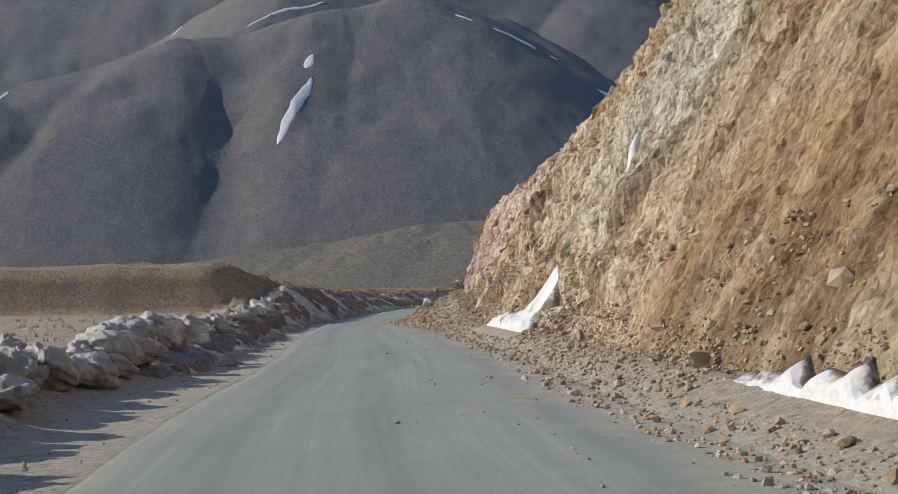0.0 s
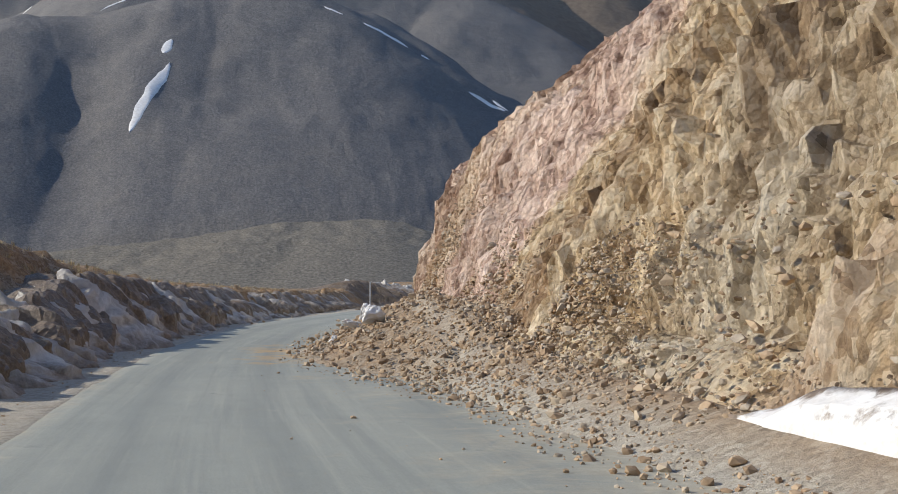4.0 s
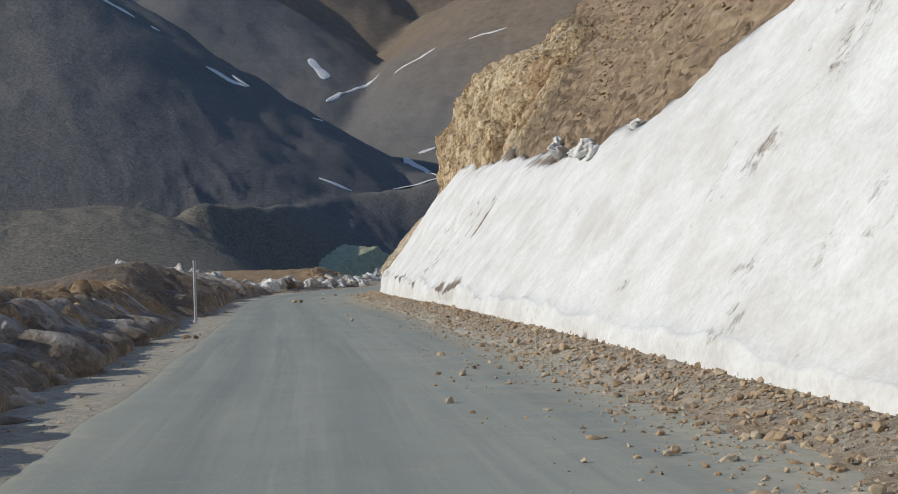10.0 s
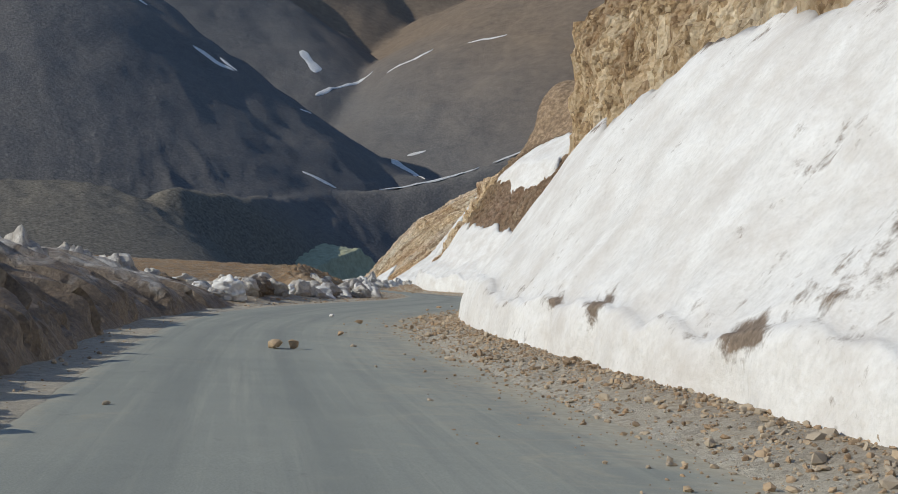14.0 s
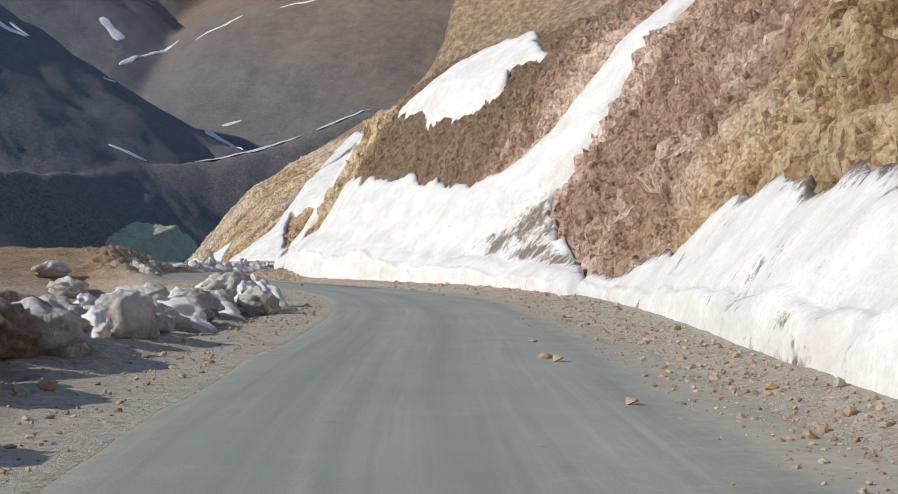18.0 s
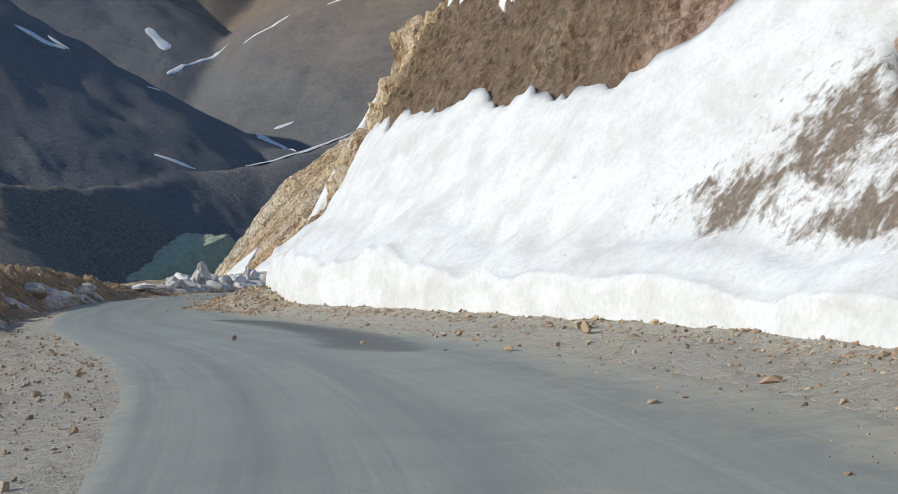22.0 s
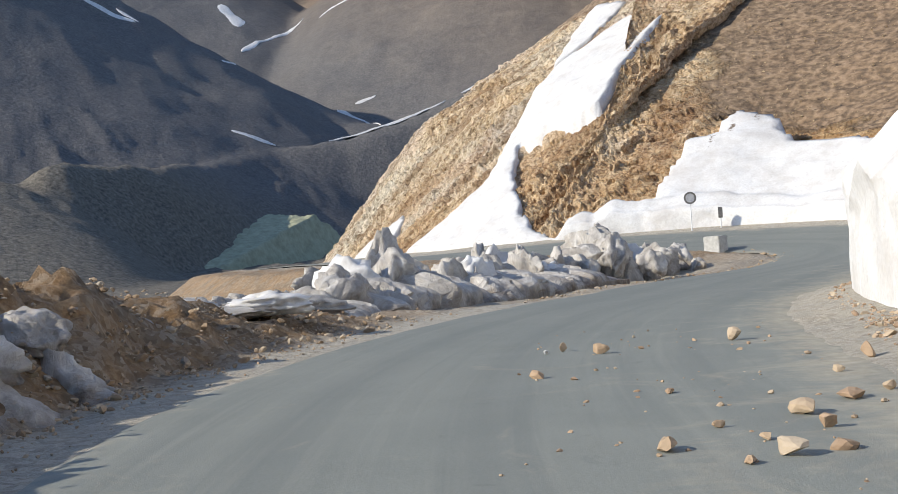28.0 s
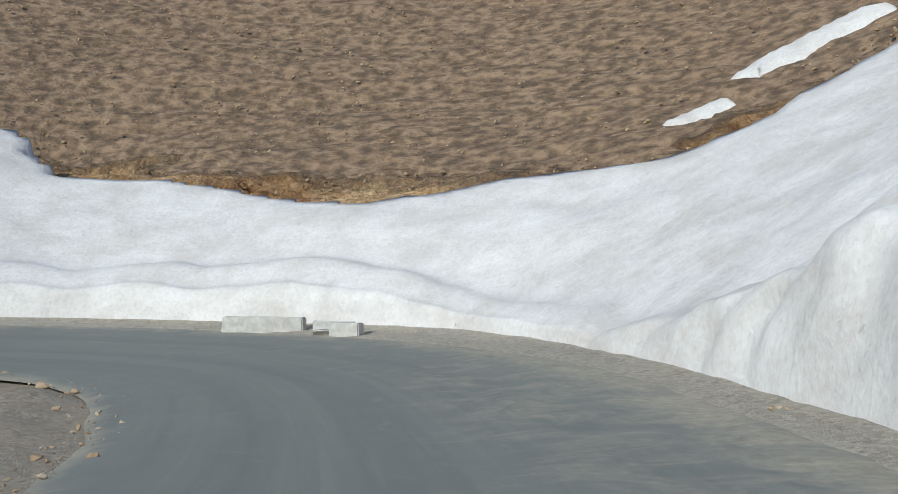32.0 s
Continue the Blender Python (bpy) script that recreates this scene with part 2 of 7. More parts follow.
def rock():
    m, nt, b = material("cliff_rock", 0.92, 0.25)
    streak = noise_tex(nt, 0.9, 9, 0.72, (1.0, 1.0, 0.7), 0.7)
    fine = noise_tex(nt, 5.5, 8, 0.75, (1.0, 1.0, 0.9))
    big = noise_tex(nt, 0.17, 5, 0.6, None, 1.0)
    piece, dist = shards(nt, 2.4, (1.0, 1.0, 0.9))
    chip, dist2 = shards(nt, 7.0, (1.0, 1.0, 1.0))
    tone = math_node(nt, "ADD", math_node(nt, "MULTIPLY", streak, 0.5), math_node(nt, "ADD", math_node(nt, "MULTIPLY", piece, 0.26), math_node(nt, "MULTIPLY", chip, 0.26)))
    ochre = ramp(nt, tone, [(0.30, (0.20, 0.115, 0.048)), (0.41, (0.52, 0.345, 0.175)), (0.50, (0.72, 0.535, 0.32)), (0.64, (0.84, 0.69, 0.48))])
    rust = ramp(nt, tone, [(0.3, (0.27, 0.135, 0.05)), (0.7, (0.55, 0.34, 0.14))])
    ochre = mix(nt, ramp(nt, big, [(0.52, (0, 0, 0)), (0.68, (0.8, 0.8, 0.8))]), ochre, rust)
    grey = ramp(nt, tone, [(0.30, (0.22, 0.185, 0.13)), (0.42, (0.54, 0.48, 0.37)), (0.53, (0.74, 0.67, 0.53)), (0.68, (0.84, 0.78, 0.67))])
    pink = ramp(nt, tone, [(0.28, (0.26, 0.135, 0.11)), (0.42, (0.60, 0.39, 0.325)), (0.62, (0.86, 0.66, 0.57))])
    col = mix(nt, ramp(nt, attr(nt, "grey").outputs["Fac"], [(0.25, (0, 0, 0)), (0.75, (0.95, 0.95, 0.95))]), ochre, grey)
    col = mix(nt, ramp(nt, attr(nt, "pink").outputs["Fac"], [(0.2, (0, 0, 0)), (0.8, (0.9, 0.9, 0.9))]), col, pink)
    scree = ramp(nt, tone, [(0.30, (0.20, 0.125, 0.058)), (0.44, (0.44, 0.30, 0.155)), (0.56, (0.60, 0.435, 0.245)), (0.68, (0.76, 0.61, 0.41))])
    scree = mix(nt, attr(nt, "iron").outputs["Fac"], scree, ramp(nt, tone, [(0.3, (0.34, 0.15, 0.05)), (0.6, (0.62, 0.36, 0.13)), (0.75, (0.70, 0.47, 0.22))]))
    col = mix(nt, attr(nt, "scree").outputs["Fac"], col, scree)
    col = mix(nt, math_node(nt, "MULTIPLY", attr(nt, "iron").outputs["Fac"], 0.8), col, ramp(nt, tone, [(0.3, (0.24, 0.10, 0.035)), (0.45, (0.50, 0.28, 0.11)), (0.7, (0.72, 0.50, 0.27))]))
    col = mix(nt, 0.32, col, ramp(nt, fine, [(0.32, (0.10, 0.07, 0.045)), (0.5, (0.44, 0.36, 0.25)), (0.68, (0.78, 0.70, 0.57))]))
    # beds and wash lines of other colours running down the face
    fl = attr(nt, "flow").outputs["Fac"]
    col = mix(nt, 1.0, col, ramp(nt, fl, [(0.22, (0.72, 0.64, 0.58)), (0.45, (1.04, 1.02, 1.0)), (0.78, (1.25, 1.25, 1.25))]), "MULTIPLY")
    # earth and dry tufts on the gentler slopes
    g = noise_tex(nt, 2.2, 7, 0.7, (1, 1, 1.3))
    grass = ramp(nt, g, [(0.32, (0.11, 0.074, 0.046)), (0.5, (0.25, 0.175, 0.11)), (0.68, (0.40, 0.30, 0.2))])
    grass = mix(nt, ramp(nt, big, [(0.42, (0, 0, 0)), (0.62, (0.7, 0.7, 0.7))]), grass, (0.25, 0.165, 0.105))
    tuft = noise_tex(nt, 1.9, 2.5, 0.5, (1, 1, 1.7))
    grass = mix(nt, 0.6, grass, ramp(nt, tuft, [(0.36, (0.085, 0.058, 0.042)), (0.52, (0.235, 0.165, 0.108)), (0.66, (0.42, 0.315, 0.215))]))
    grass = mix(nt, 0.2, grass, ramp(nt, fine, [(0.35, (0.12, 0.085, 0.055)), (0.7, (0.48, 0.38, 0.26))]))
    grass = mix(nt, math_node(nt, "MULTIPLY", attr(nt, "scree").outputs["Fac"], 0.42), grass, ramp(nt, tuft, [(0.38, (0.06, 0.042, 0.03)), (0.6, (0.24, 0.155, 0.095))]))
    r = attr(nt, "rock").outputs["Fac"]
    k = math_node(nt, "MULTIPLY", math_node(nt, "ADD", math_node(nt, "SUBTRACT", r, 0.5), math_node(nt, "MULTIPLY", math_node(nt, "SUBTRACT", g, 0.5), 0.6)), 5.0)
    k = math_node(nt, "ADD", k, 0.5, True)
    col = mix(nt, k, grass, col)
    nt.links.new(col, b.inputs["Base Color"])
    h = math_node(nt, "ADD", streak, math_node(nt, "MULTIPLY", fine, 0.45))
    flake = math_node(nt, "ADD", math_node(nt, "MULTIPLY", piece, 0.5), math_node(nt, "MULTIPLY", chip, 0.22))
    flake = math_node(nt, "SUBTRACT", flake, math_node(nt, "ADD", math_node(nt, "MULTIPLY", dist, 0.5), math_node(nt, "MULTIPLY", dist2, 0.3)))
    tall = math_node(nt, "MULTIPLY", math_node(nt, "ADD", h, math_node(nt, "MULTIPLY", flake, 0.8)), math_node(nt, "ADD", 0.12, math_node(nt, "MULTIPLY", k, 0.88)))
    bump(nt, b, math_node(nt, "ADD", tall, math_node(nt, "MULTIPLY", tuft, 0.5)), 1.0, 0.4)
    return m


def snow():
    m, nt, b = material("snow", 0.65, 0.3)
    a = noise_tex(nt, 0.8, 8, 0.62, (1, 1, 1.1), 0.12)
    f = noise_tex(nt, 9, 5, 0.7)
    col = ramp(nt, a, [(0.25, (0.52, 0.505, 0.48)), (0.5, (0.67, 0.655, 0.63)), (0.75, (0.77, 0.765, 0.75))])
    col = mix(nt, 0.3, col, ramp(nt, f, [(0.34, (0.46, 0.455, 0.44)), (0.5, (0.70, 0.695, 0.685)), (0.66, (0.84, 0.84, 0.835))]))
    # dust blown on to it in thin smears
    d = noise_tex(nt, 0.5, 7, 0.7, (1.0, 1.0, 1.6, (0.3, 0.3, 0.4)), 0.35)
    col = mix(nt, math_node(nt, "MULTIPLY", math_node(nt, "SUBTRACT", d, 0.44), 2.6, True), col, (0.50, 0.46, 0.42))
    gr = noise_tex(nt, 3.0, 7, 0.72, None, 0.25)
    so = attr(nt, "soil").outputs["Fac"]
    k = math_node(nt, "MULTIPLY", math_node(nt, "SUBTRACT", math_node(nt, "ADD", gr, math_node(nt, "MULTIPLY", so, 0.34)), 0.68), 6.0, True)
    col = mix(nt, k, col, ramp(nt, f, [(0.3, (0.10, 0.075, 0.055)), (0.7, (0.26, 0.2, 0.15))]))
    nt.links.new(col, b.inputs["Base Color"])
    b.inputs["Subsurface Weight"].default_value = 0.0
    bump(nt, b, math_node(nt, "ADD", a, math_node(nt, "MULTIPLY", f, 0.2)), 0.55, 0.16)
    return m


def dirty_ice():
    m, nt, b = material("dirty_ice", 0.5, 0.4)
    a = noise_tex(nt, 1.6, 8, 0.7, (1, 1, 0.7), 0.9)
    f = noise_tex(nt, 11, 5, 0.7)
    ice = ramp(nt, a, [(0.28, (0.25, 0.225, 0.20)), (0.5, (0.46, 0.425, 0.38)), (0.72, (0.74, 0.71, 0.66))])
    soil = ramp(nt, f, [(0.3, (0.06, 0.042, 0.027)), (0.55, (0.165, 0.115, 0.072)), (0.8, (0.32, 0.24, 0.155))])
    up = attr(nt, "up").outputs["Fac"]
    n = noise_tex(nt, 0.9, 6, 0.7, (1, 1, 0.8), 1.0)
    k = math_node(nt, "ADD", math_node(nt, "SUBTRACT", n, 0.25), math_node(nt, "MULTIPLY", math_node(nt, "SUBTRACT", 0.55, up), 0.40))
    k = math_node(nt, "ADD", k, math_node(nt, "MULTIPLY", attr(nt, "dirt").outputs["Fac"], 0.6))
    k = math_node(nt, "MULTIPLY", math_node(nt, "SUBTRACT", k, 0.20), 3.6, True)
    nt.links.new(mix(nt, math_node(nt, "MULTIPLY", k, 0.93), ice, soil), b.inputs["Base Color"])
    bump(nt, b, math_node(nt, "ADD", a, math_node(nt, "MULTIPLY", f, 0.25)), 0.9, 0.14)
    return m


def hills():
    m, nt, b = material("hill", 0.95, 0.15)
    big = noise_tex(nt, 0.012, 6, 0.62, None, 0.6)
    mid = noise_tex(nt, 0.11, 7, 0.72)
    fine = noise_tex(nt, 0.75, 5, 0.75)
    col = ramp(nt, big, [(0.3, (0.125, 0.125, 0.138)), (0.5, (0.16, 0.155, 0.16)), (0.72, (0.205, 0.186, 0.172))])
    col = mix(nt, 0.4, col, ramp(nt, mid, [(0.3, (0.08, 0.078, 0.082)), (0.5, (0.155, 0.147, 0.138)), (0.75, (0.26, 0.23, 0.20))]))
    col = mix(nt, 0.42, col, ramp(nt, fine, [(0.36, (0.055, 0.053, 0.054)), (0.52, (0.16, 0.15, 0.135)), (0.7, (0.33, 0.305, 0.265))]))
    # warmer scree on the valley's sunny side, its sunlight painted into the colour
    sep = nt.nodes.new("ShaderNodeSeparateXYZ")
    nt.links.new(nt.nodes.new("ShaderNodeNewGeometry").outputs["Position"], sep.inputs[0])
    w = math_node(nt, "MULTIPLY", math_node(nt, "SUBTRACT", sep.outputs["X"], 470.0), 0.006, True)
    warm = ramp(nt, mid, [(0.3, (0.15, 0.112, 0.082)), (0.7, (0.245, 0.185, 0.13))])
    col = mix(nt, math_node(nt, "MULTIPLY", w, 0.85), col, warm)
    ol = math_node(nt, "SUBTRACT", 1.0, math_node(nt, "MULTIPLY", math_node(nt, "SUBTRACT", sep.outputs["Y"], 640.0), 0.02, True))
    olive = ramp(nt, fine, [(0.34, (0.075, 0.066, 0.052)), (0.5, (0.17, 0.15, 0.117)), (0.7, (0.29, 0.257, 0.2))])
    col = mix(nt, math_node(nt, "MULTIPLY", ol, 0.75), col, olive)
    nt.links.new(col, b.inputs["Base Color"])
    bump(nt, b, math_node(nt, "ADD", mid, math_node(nt, "MULTIPLY", fine, 0.3)), 0.7, 2.0)
    return m


def stones(name, stops):
    m, nt, b = material(name, 0.9, 0.25)
    isl = nt.nodes.new("ShaderNodeNewGeometry").outputs["Random Per Island"]
    obr = nt.nodes.new("ShaderNodeObjectInfo").outputs["Random"]
    k = math_node(nt, "FRACT", math_node(nt, "ADD", isl, obr))
    col = ramp(nt, k, stops)
    n = noise_tex(nt, 7, 6, 0.7)
    col = mix(nt, 0.35, col, ramp(nt, n, [(0.3, (0.16, 0.115, 0.075)), (0.7, (0.52, 0.43, 0.31))]))
    nt.links.new(col, b.inputs["Base Color"])
    bump(nt, b, n, 0.6, 0.03)
    return m


M_ASPHALT, M_GRAVEL, M_ROCK, M_SNOW, M_ICE, M_HILL = asphalt(), gravel(), rock(), snow(), dirty_ice(), hills()
M_STONE = stones("broken_stone", [(0.0, (0.19, 0.125, 0.075)), (0.25, (0.36, 0.235, 0.135)), (0.5, (0.45, 0.32, 0.20)), (0.75, (0.50, 0.41, 0.30)), (1.0, (0.34, 0.30, 0.25))])
M_RED = stones("red_stone", [(0.0, (0.24, 0.15, 0.09)), (0.35, (0.40, 0.26, 0.16)), (0.7, (0.50, 0.37, 0.245)), (1.0, (0.56, 0.46, 0.34))])
M_GREEN = simple("green_rock", (0.28, 0.285, 0.19), (0.45, 0.455, 0.31), 0.35, 0.95, 0.8, 0.8)
M_METAL = simple("grey_metal", (0.30, 0.31, 0.33), (0.52, 0.52, 0.53), 8, 0.5)
M_CONCRETE = simple("concrete", (0.38, 0.37, 0.34), (0.60, 0.59, 0.55), 5, 0.85)
M_SIGN_BACK = simple("sign_back", (0.10, 0.095, 0.09), (0.2, 0.19, 0.18), 12, 0.5)
M_WHITE = simple("white_paint", (0.66, 0.66, 0.65), (0.8, 0.8, 0.79), 10, 0.5)
M_STRAW = simple("dry_grass", (0.26, 0.20, 0.10), (0.46, 0.38, 0.22), 20, 0.9)
M_WET = simple("damp_gravel", (0.13, 0.12, 0.10), (0.24, 0.225, 0.19), 5, 0.75)

# ---- plan: one line along the drive; s metres along it, d metres to its right ----
AXIS = [(-1.0, -60.0), (-0.6, -40.0), (-0.3, -20.0), (0.0, 0.0), (0.3, 10.0), (1.1, 20.0), (2.2, 29.9), (3.7, 49.8), (6.4, 69.7),
        (11.2, 89.0), (18.2, 107.8), (25.2, 126.5), (32.0, 145.3), (36.0, 154.5), (41.2, 163.0), (47.1, 171.1),
        (53.2, 179.0), (58.9, 187.2), (63.8, 196.0), (67.3, 205.3), (69.7, 215.0), (72.2, 224.7), (75.6, 234.1),
        (79.8, 243.2), (85.7, 251.2), (93.0, 258.0), (100.8, 262.9), (107.5, 266.0), (113.5, 269.3), (118.0, 272.5),
        (120.8, 276.5), (120.5, 281.5), (117.5, 286.0), (113.5, 290.5), (111.0, 296.0), (110.5, 304.0), (112.0, 315.0),
        (116.0, 330.0), (122.0, 348.0), (130.0, 366.0), (140.0, 384.0), (152.0, 400.0)]


def dense_axis():
    p = np.array(AXIS)
    out = []
    for i in range(1, len(p) - 2):
        a, b, c, e = p[i - 1], p[i], p[i + 1], p[i + 2]
        for u in np.linspace(0, 1, 24, endpoint=False):
            out.append(0.5 * (2 * b + (c - a) * u + (2 * a - 5 * b + 4 * c - e) * u * u + (3 * b - a - 3 * c + e) * u ** 3))
    return np.array(out)


AX = dense_axis()
AS = np.concatenate([[0], np.cumsum(np.hypot(*np.diff(AX, axis=0).T))])
AS -= AS[np.argmin(np.hypot(AX[:, 0], AX[:, 1]))]
TG = np.gradient(AX, axis=0)
TG /= np.hypot(TG[:, 0], TG[:, 1])[:, None]
KS = np.exp(-np.linspace(-2, 2, 41) ** 2)
TG = np.stack([np.convolve(np.pad(TG[:, k], 20, mode="edge"), KS / KS.sum(), "valid") for k in (0, 1)], 1)
TG /= np.hypot(TG[:, 0], TG[:, 1])[:, None]


def table(s, *pairs):
    return np.interp(s, pairs[0::2], pairs[1::2])


def road_z(s):
    return table(s, -40, 0.4, 0, 0, 30, -0.65, 60, -1.18, 75, -1.42, 100, -1.62, 120, -1.75, 150, -1.95, 165, -1.92, 190, -2.02,
                 215, -2.12, 245, -2.5, 265, -2.58, 286, -3.0, 300, -2.95, 308, -2.8, 316, -2.6, 326, -2.4, 338, -2.45, 350, -2.6, 365, -2.95, 400, -3.8, 460, -6)


def bank(s):
    return table(s, 288, 0, 305, 0.09, 322, 0.11, 335, 0.04, 345, 0)


def place(s, d):
    """x, y of the point d to the right of the line at s."""
    x, y = np.interp(s, AS, AX[:, 0]), np.interp(s, AS, AX[:, 1])
    tx, ty = np.interp(s, AS, TG[:, 0]), np.interp(s, AS, TG[:, 1])
    return x + ty * d, y - tx * d


def foot(s):
    """where the cliff or the snow wall starts"""
    return table(s, -40, 6.5, 0, 5.6, 17, 5.5, 43, 5.2, 67, 5.0, 76, 4.8, 85, 5.1, 92, 4.65, 99, 5.0, 131, 5.3, 150, 5.3, 165, 5.1, 180, 5.5, 197, 6.3,
                 209, 7.0, 216, 7.1, 222, 6.8, 230, 6.7, 241, 6.2, 258, 6.4, 268, 6.2, 276, 6.0, 283, 5.8, 288, 5.95, 293, 6.15, 299, 6.45, 307, 6.8, 312, 7.3, 325, 6.9, 345, 6.5, 420, 7)


# ---- numbers and noise ----


def lattice(x, y, z, seed):
    with np.errstate(over="ignore"):
        n = (x * 374761393 + y * 668265263 + z * 1274126177 + seed * 974634533).astype(np.int64) & 0xFFFFFFFF
        n = ((n ^ (n >> 13)) * 1274126177) & 0xFFFFFFFF
        n = ((n ^ (n >> 16)) * 668265263) & 0xFFFFFFFF
    return (n ^ (n >> 15)) / 4294967295.0


def vnoise(x, y, z=0.0, seed=0):
    """smooth value noise, 0 to 1"""
    x, y, z = np.broadcast_arrays(np.asarray(x, float), np.asarray(y, float), np.asarray(z, float))
    xi, yi, zi = np.floor(x).astype(np.int64), np.floor(y).astype(np.int64), np.floor(z).astype(np.int64)
    fx, fy, fz = x - xi, y - yi, z - zi
    fx, fy, fz = [f * f * f * (f * (f * 6 - 15) + 10) for f in (fx, fy, fz)]
    out = 0.0
    for a in (0, 1):
        for b in (0, 1):
            for c in (0, 1):
                w = (fx if a else 1 - fx) * (fy if b else 1 - fy) * (fz if c else 1 - fz)
                out = out + w * lattice(xi + a, yi + b, zi + c, seed)
    return out


def fbm(x, y, z=0.0, octaves=4, seed=0, gain=0.5):
    """about -1 to 1"""
    out, amp, total = 0.0, 1.0, 0.0
    for k in range(octaves):
        f = 2.03 ** k
        out = out + amp * (2 * vnoise(np.asarray(x) * f, np.asarray(y) * f, np.asarray(z) * f, seed + k) - 1)
        total += amp
        amp *= gain
    return out / total


def ridged(x, y, z=0.0, octaves=4, seed=0, gain=0.5):
    """0 to 1, with sharp crests"""
    out, amp, total = 0.0, 1.0, 0.0
    for k in range(octaves):
        f = 2.07 ** k
        out = out + amp * (1 - np.abs(2 * vnoise(np.asarray(x) * f, np.asarray(y) * f, np.asarray(z) * f, seed + k) - 1)) ** 2
        total += amp
        amp *= gain
    return out / total


def smooth(a, b, x):
    t = np.clip((np.asarray(x, float) - a) / (b - a), 0, 1)
    return t * t * (3 - 2 * t)


def cells(x, y, seed=0):
    """broken blocks: distance to the centre, to the border, a random value and the offset from the centre"""
    x, y = np.asarray(x, float), np.asarray(y, float)
    xi, yi = np.floor(x).astype(np.int64), np.floor(y).astype(np.int64)
    f1, f2 = np.full(x.shape, 9.0), np.full(x.shape, 9.0)
    dx, dy, rn = np.zeros(x.shape), np.zeros(x.shape), np.zeros(x.shape)
    for a in (-1, 0, 1):
        for b in (-1, 0, 1):
            cx, cy = xi + a, yi + b
            ex = x - cx - 0.1 - 0.8 * lattice(cx, cy, 0, seed)
            ey = y - cy - 0.1 - 0.8 * lattice(cx, cy, 1, seed)
            r = np.hypot(ex, ey)
            near = r < f1
            f2 = np.where(near, f1, np.minimum(f2, r))
            dx, dy, rn = np.where(near, ex, dx), np.where(near, ey, dy), np.where(near, lattice(cx, cy, 2, seed), rn)
            f1 = np.where(near, r, f1)
    return f1, f2 - f1, rn, dx, dy


def blocks(x, y, seed=0, tilt=1.0):
    """stepped, tilted facets, about -1 to 1"""
    f1, gap, rn, dx, dy = cells(x, y, seed)
    t1, t2 = np.modf(rn * 17.0)[0] - 0.5, np.modf(rn * 53.0)[0] - 0.5
    return (rn - 0.5) * 1.3 + tilt * (t1 * dx + t2 * dy) * 2.0 - 0.5 * np.exp(-gap * 9)


def slope_h(s, u):
    """height of the cliff u metres behind its foot"""
    a1 = np.tan(np.radians(table(s, -40, 54, 20, 58, 40, 59, 58, 58, 64, 66, 70, 71, 79, 71, 83, 68, 87, 64, 92, 61, 96, 58, 100, 56, 135, 54, 150, 58, 168, 58, 200, 55, 222, 58, 250, 60, 268, 60, 276, 67, 281, 62, 284, 57,
                                 287, 52, 293, 43, 300, 36, 308, 30, 318, 31, 345, 35, 360, 43, 380, 50, 460, 50)))
    h1 = table(s, -40, 14, 50, 13, 60, 8.5, 66, 6, 80, 5.5, 85, 5.8, 92, 6.5, 97, 8, 100, 10, 130, 8.5, 160, 13, 175, 11, 240, 12, 290, 10, 305, 8, 318, 8, 360, 12, 460, 14)
    a2 = np.tan(np.radians(table(s, -40, 46, 60, 45, 66, 43, 92, 44, 100, 43, 120, 38, 160, 42, 200, 42, 232, 42, 246, 46, 262, 40, 278, 44, 294, 46, 306, 35, 318, 38, 330, 37, 345, 30, 360, 31, 460, 37)))
    u = np.maximum(u, 0)
    k = h1 / a1
    return np.where(u < k, u * a1, h1 + (u - k) * a2)


def talus(s, d):
    """loose stones heaped against the foot of the cliff"""
    start = table(s, -40, 4.4, 20, 4.2, 45, 4.0, 54, 3.6, 60, 1.8, 66, 1.6, 74, 2.6, 80, 3.4, 90, 3.6, 100, 3.9, 160, 3.7, 170, 4.2, 195, 4.9, 215, 5.2, 240, 4.4, 248, 3.0, 257, 3.2,
                  264, 4.6, 284, 5.0, 290, 5.5, 305, 6.2, 328, 6.3, 340, 5.6, 460, 6)
    grade = table(s, -40, 0.3, 45, 0.35, 56, 0.42, 66, 0.5, 76, 0.45, 84, 0.35, 100, 0.22, 235, 0.2, 245, 0.25, 258, 0.25, 264, 0.2, 460, 0.2)
    top = table(s, -40, 0.5, 45, 0.7, 58, 1.2, 68, 1.6, 78, 1.2, 86, 0.6, 100, 0.25, 235, 0.25, 247, 0.6, 256, 0.5, 264, 0.25, 460, 0.3)
    x = np.maximum(d - start, 0) * grade
    return np.minimum(x, top)


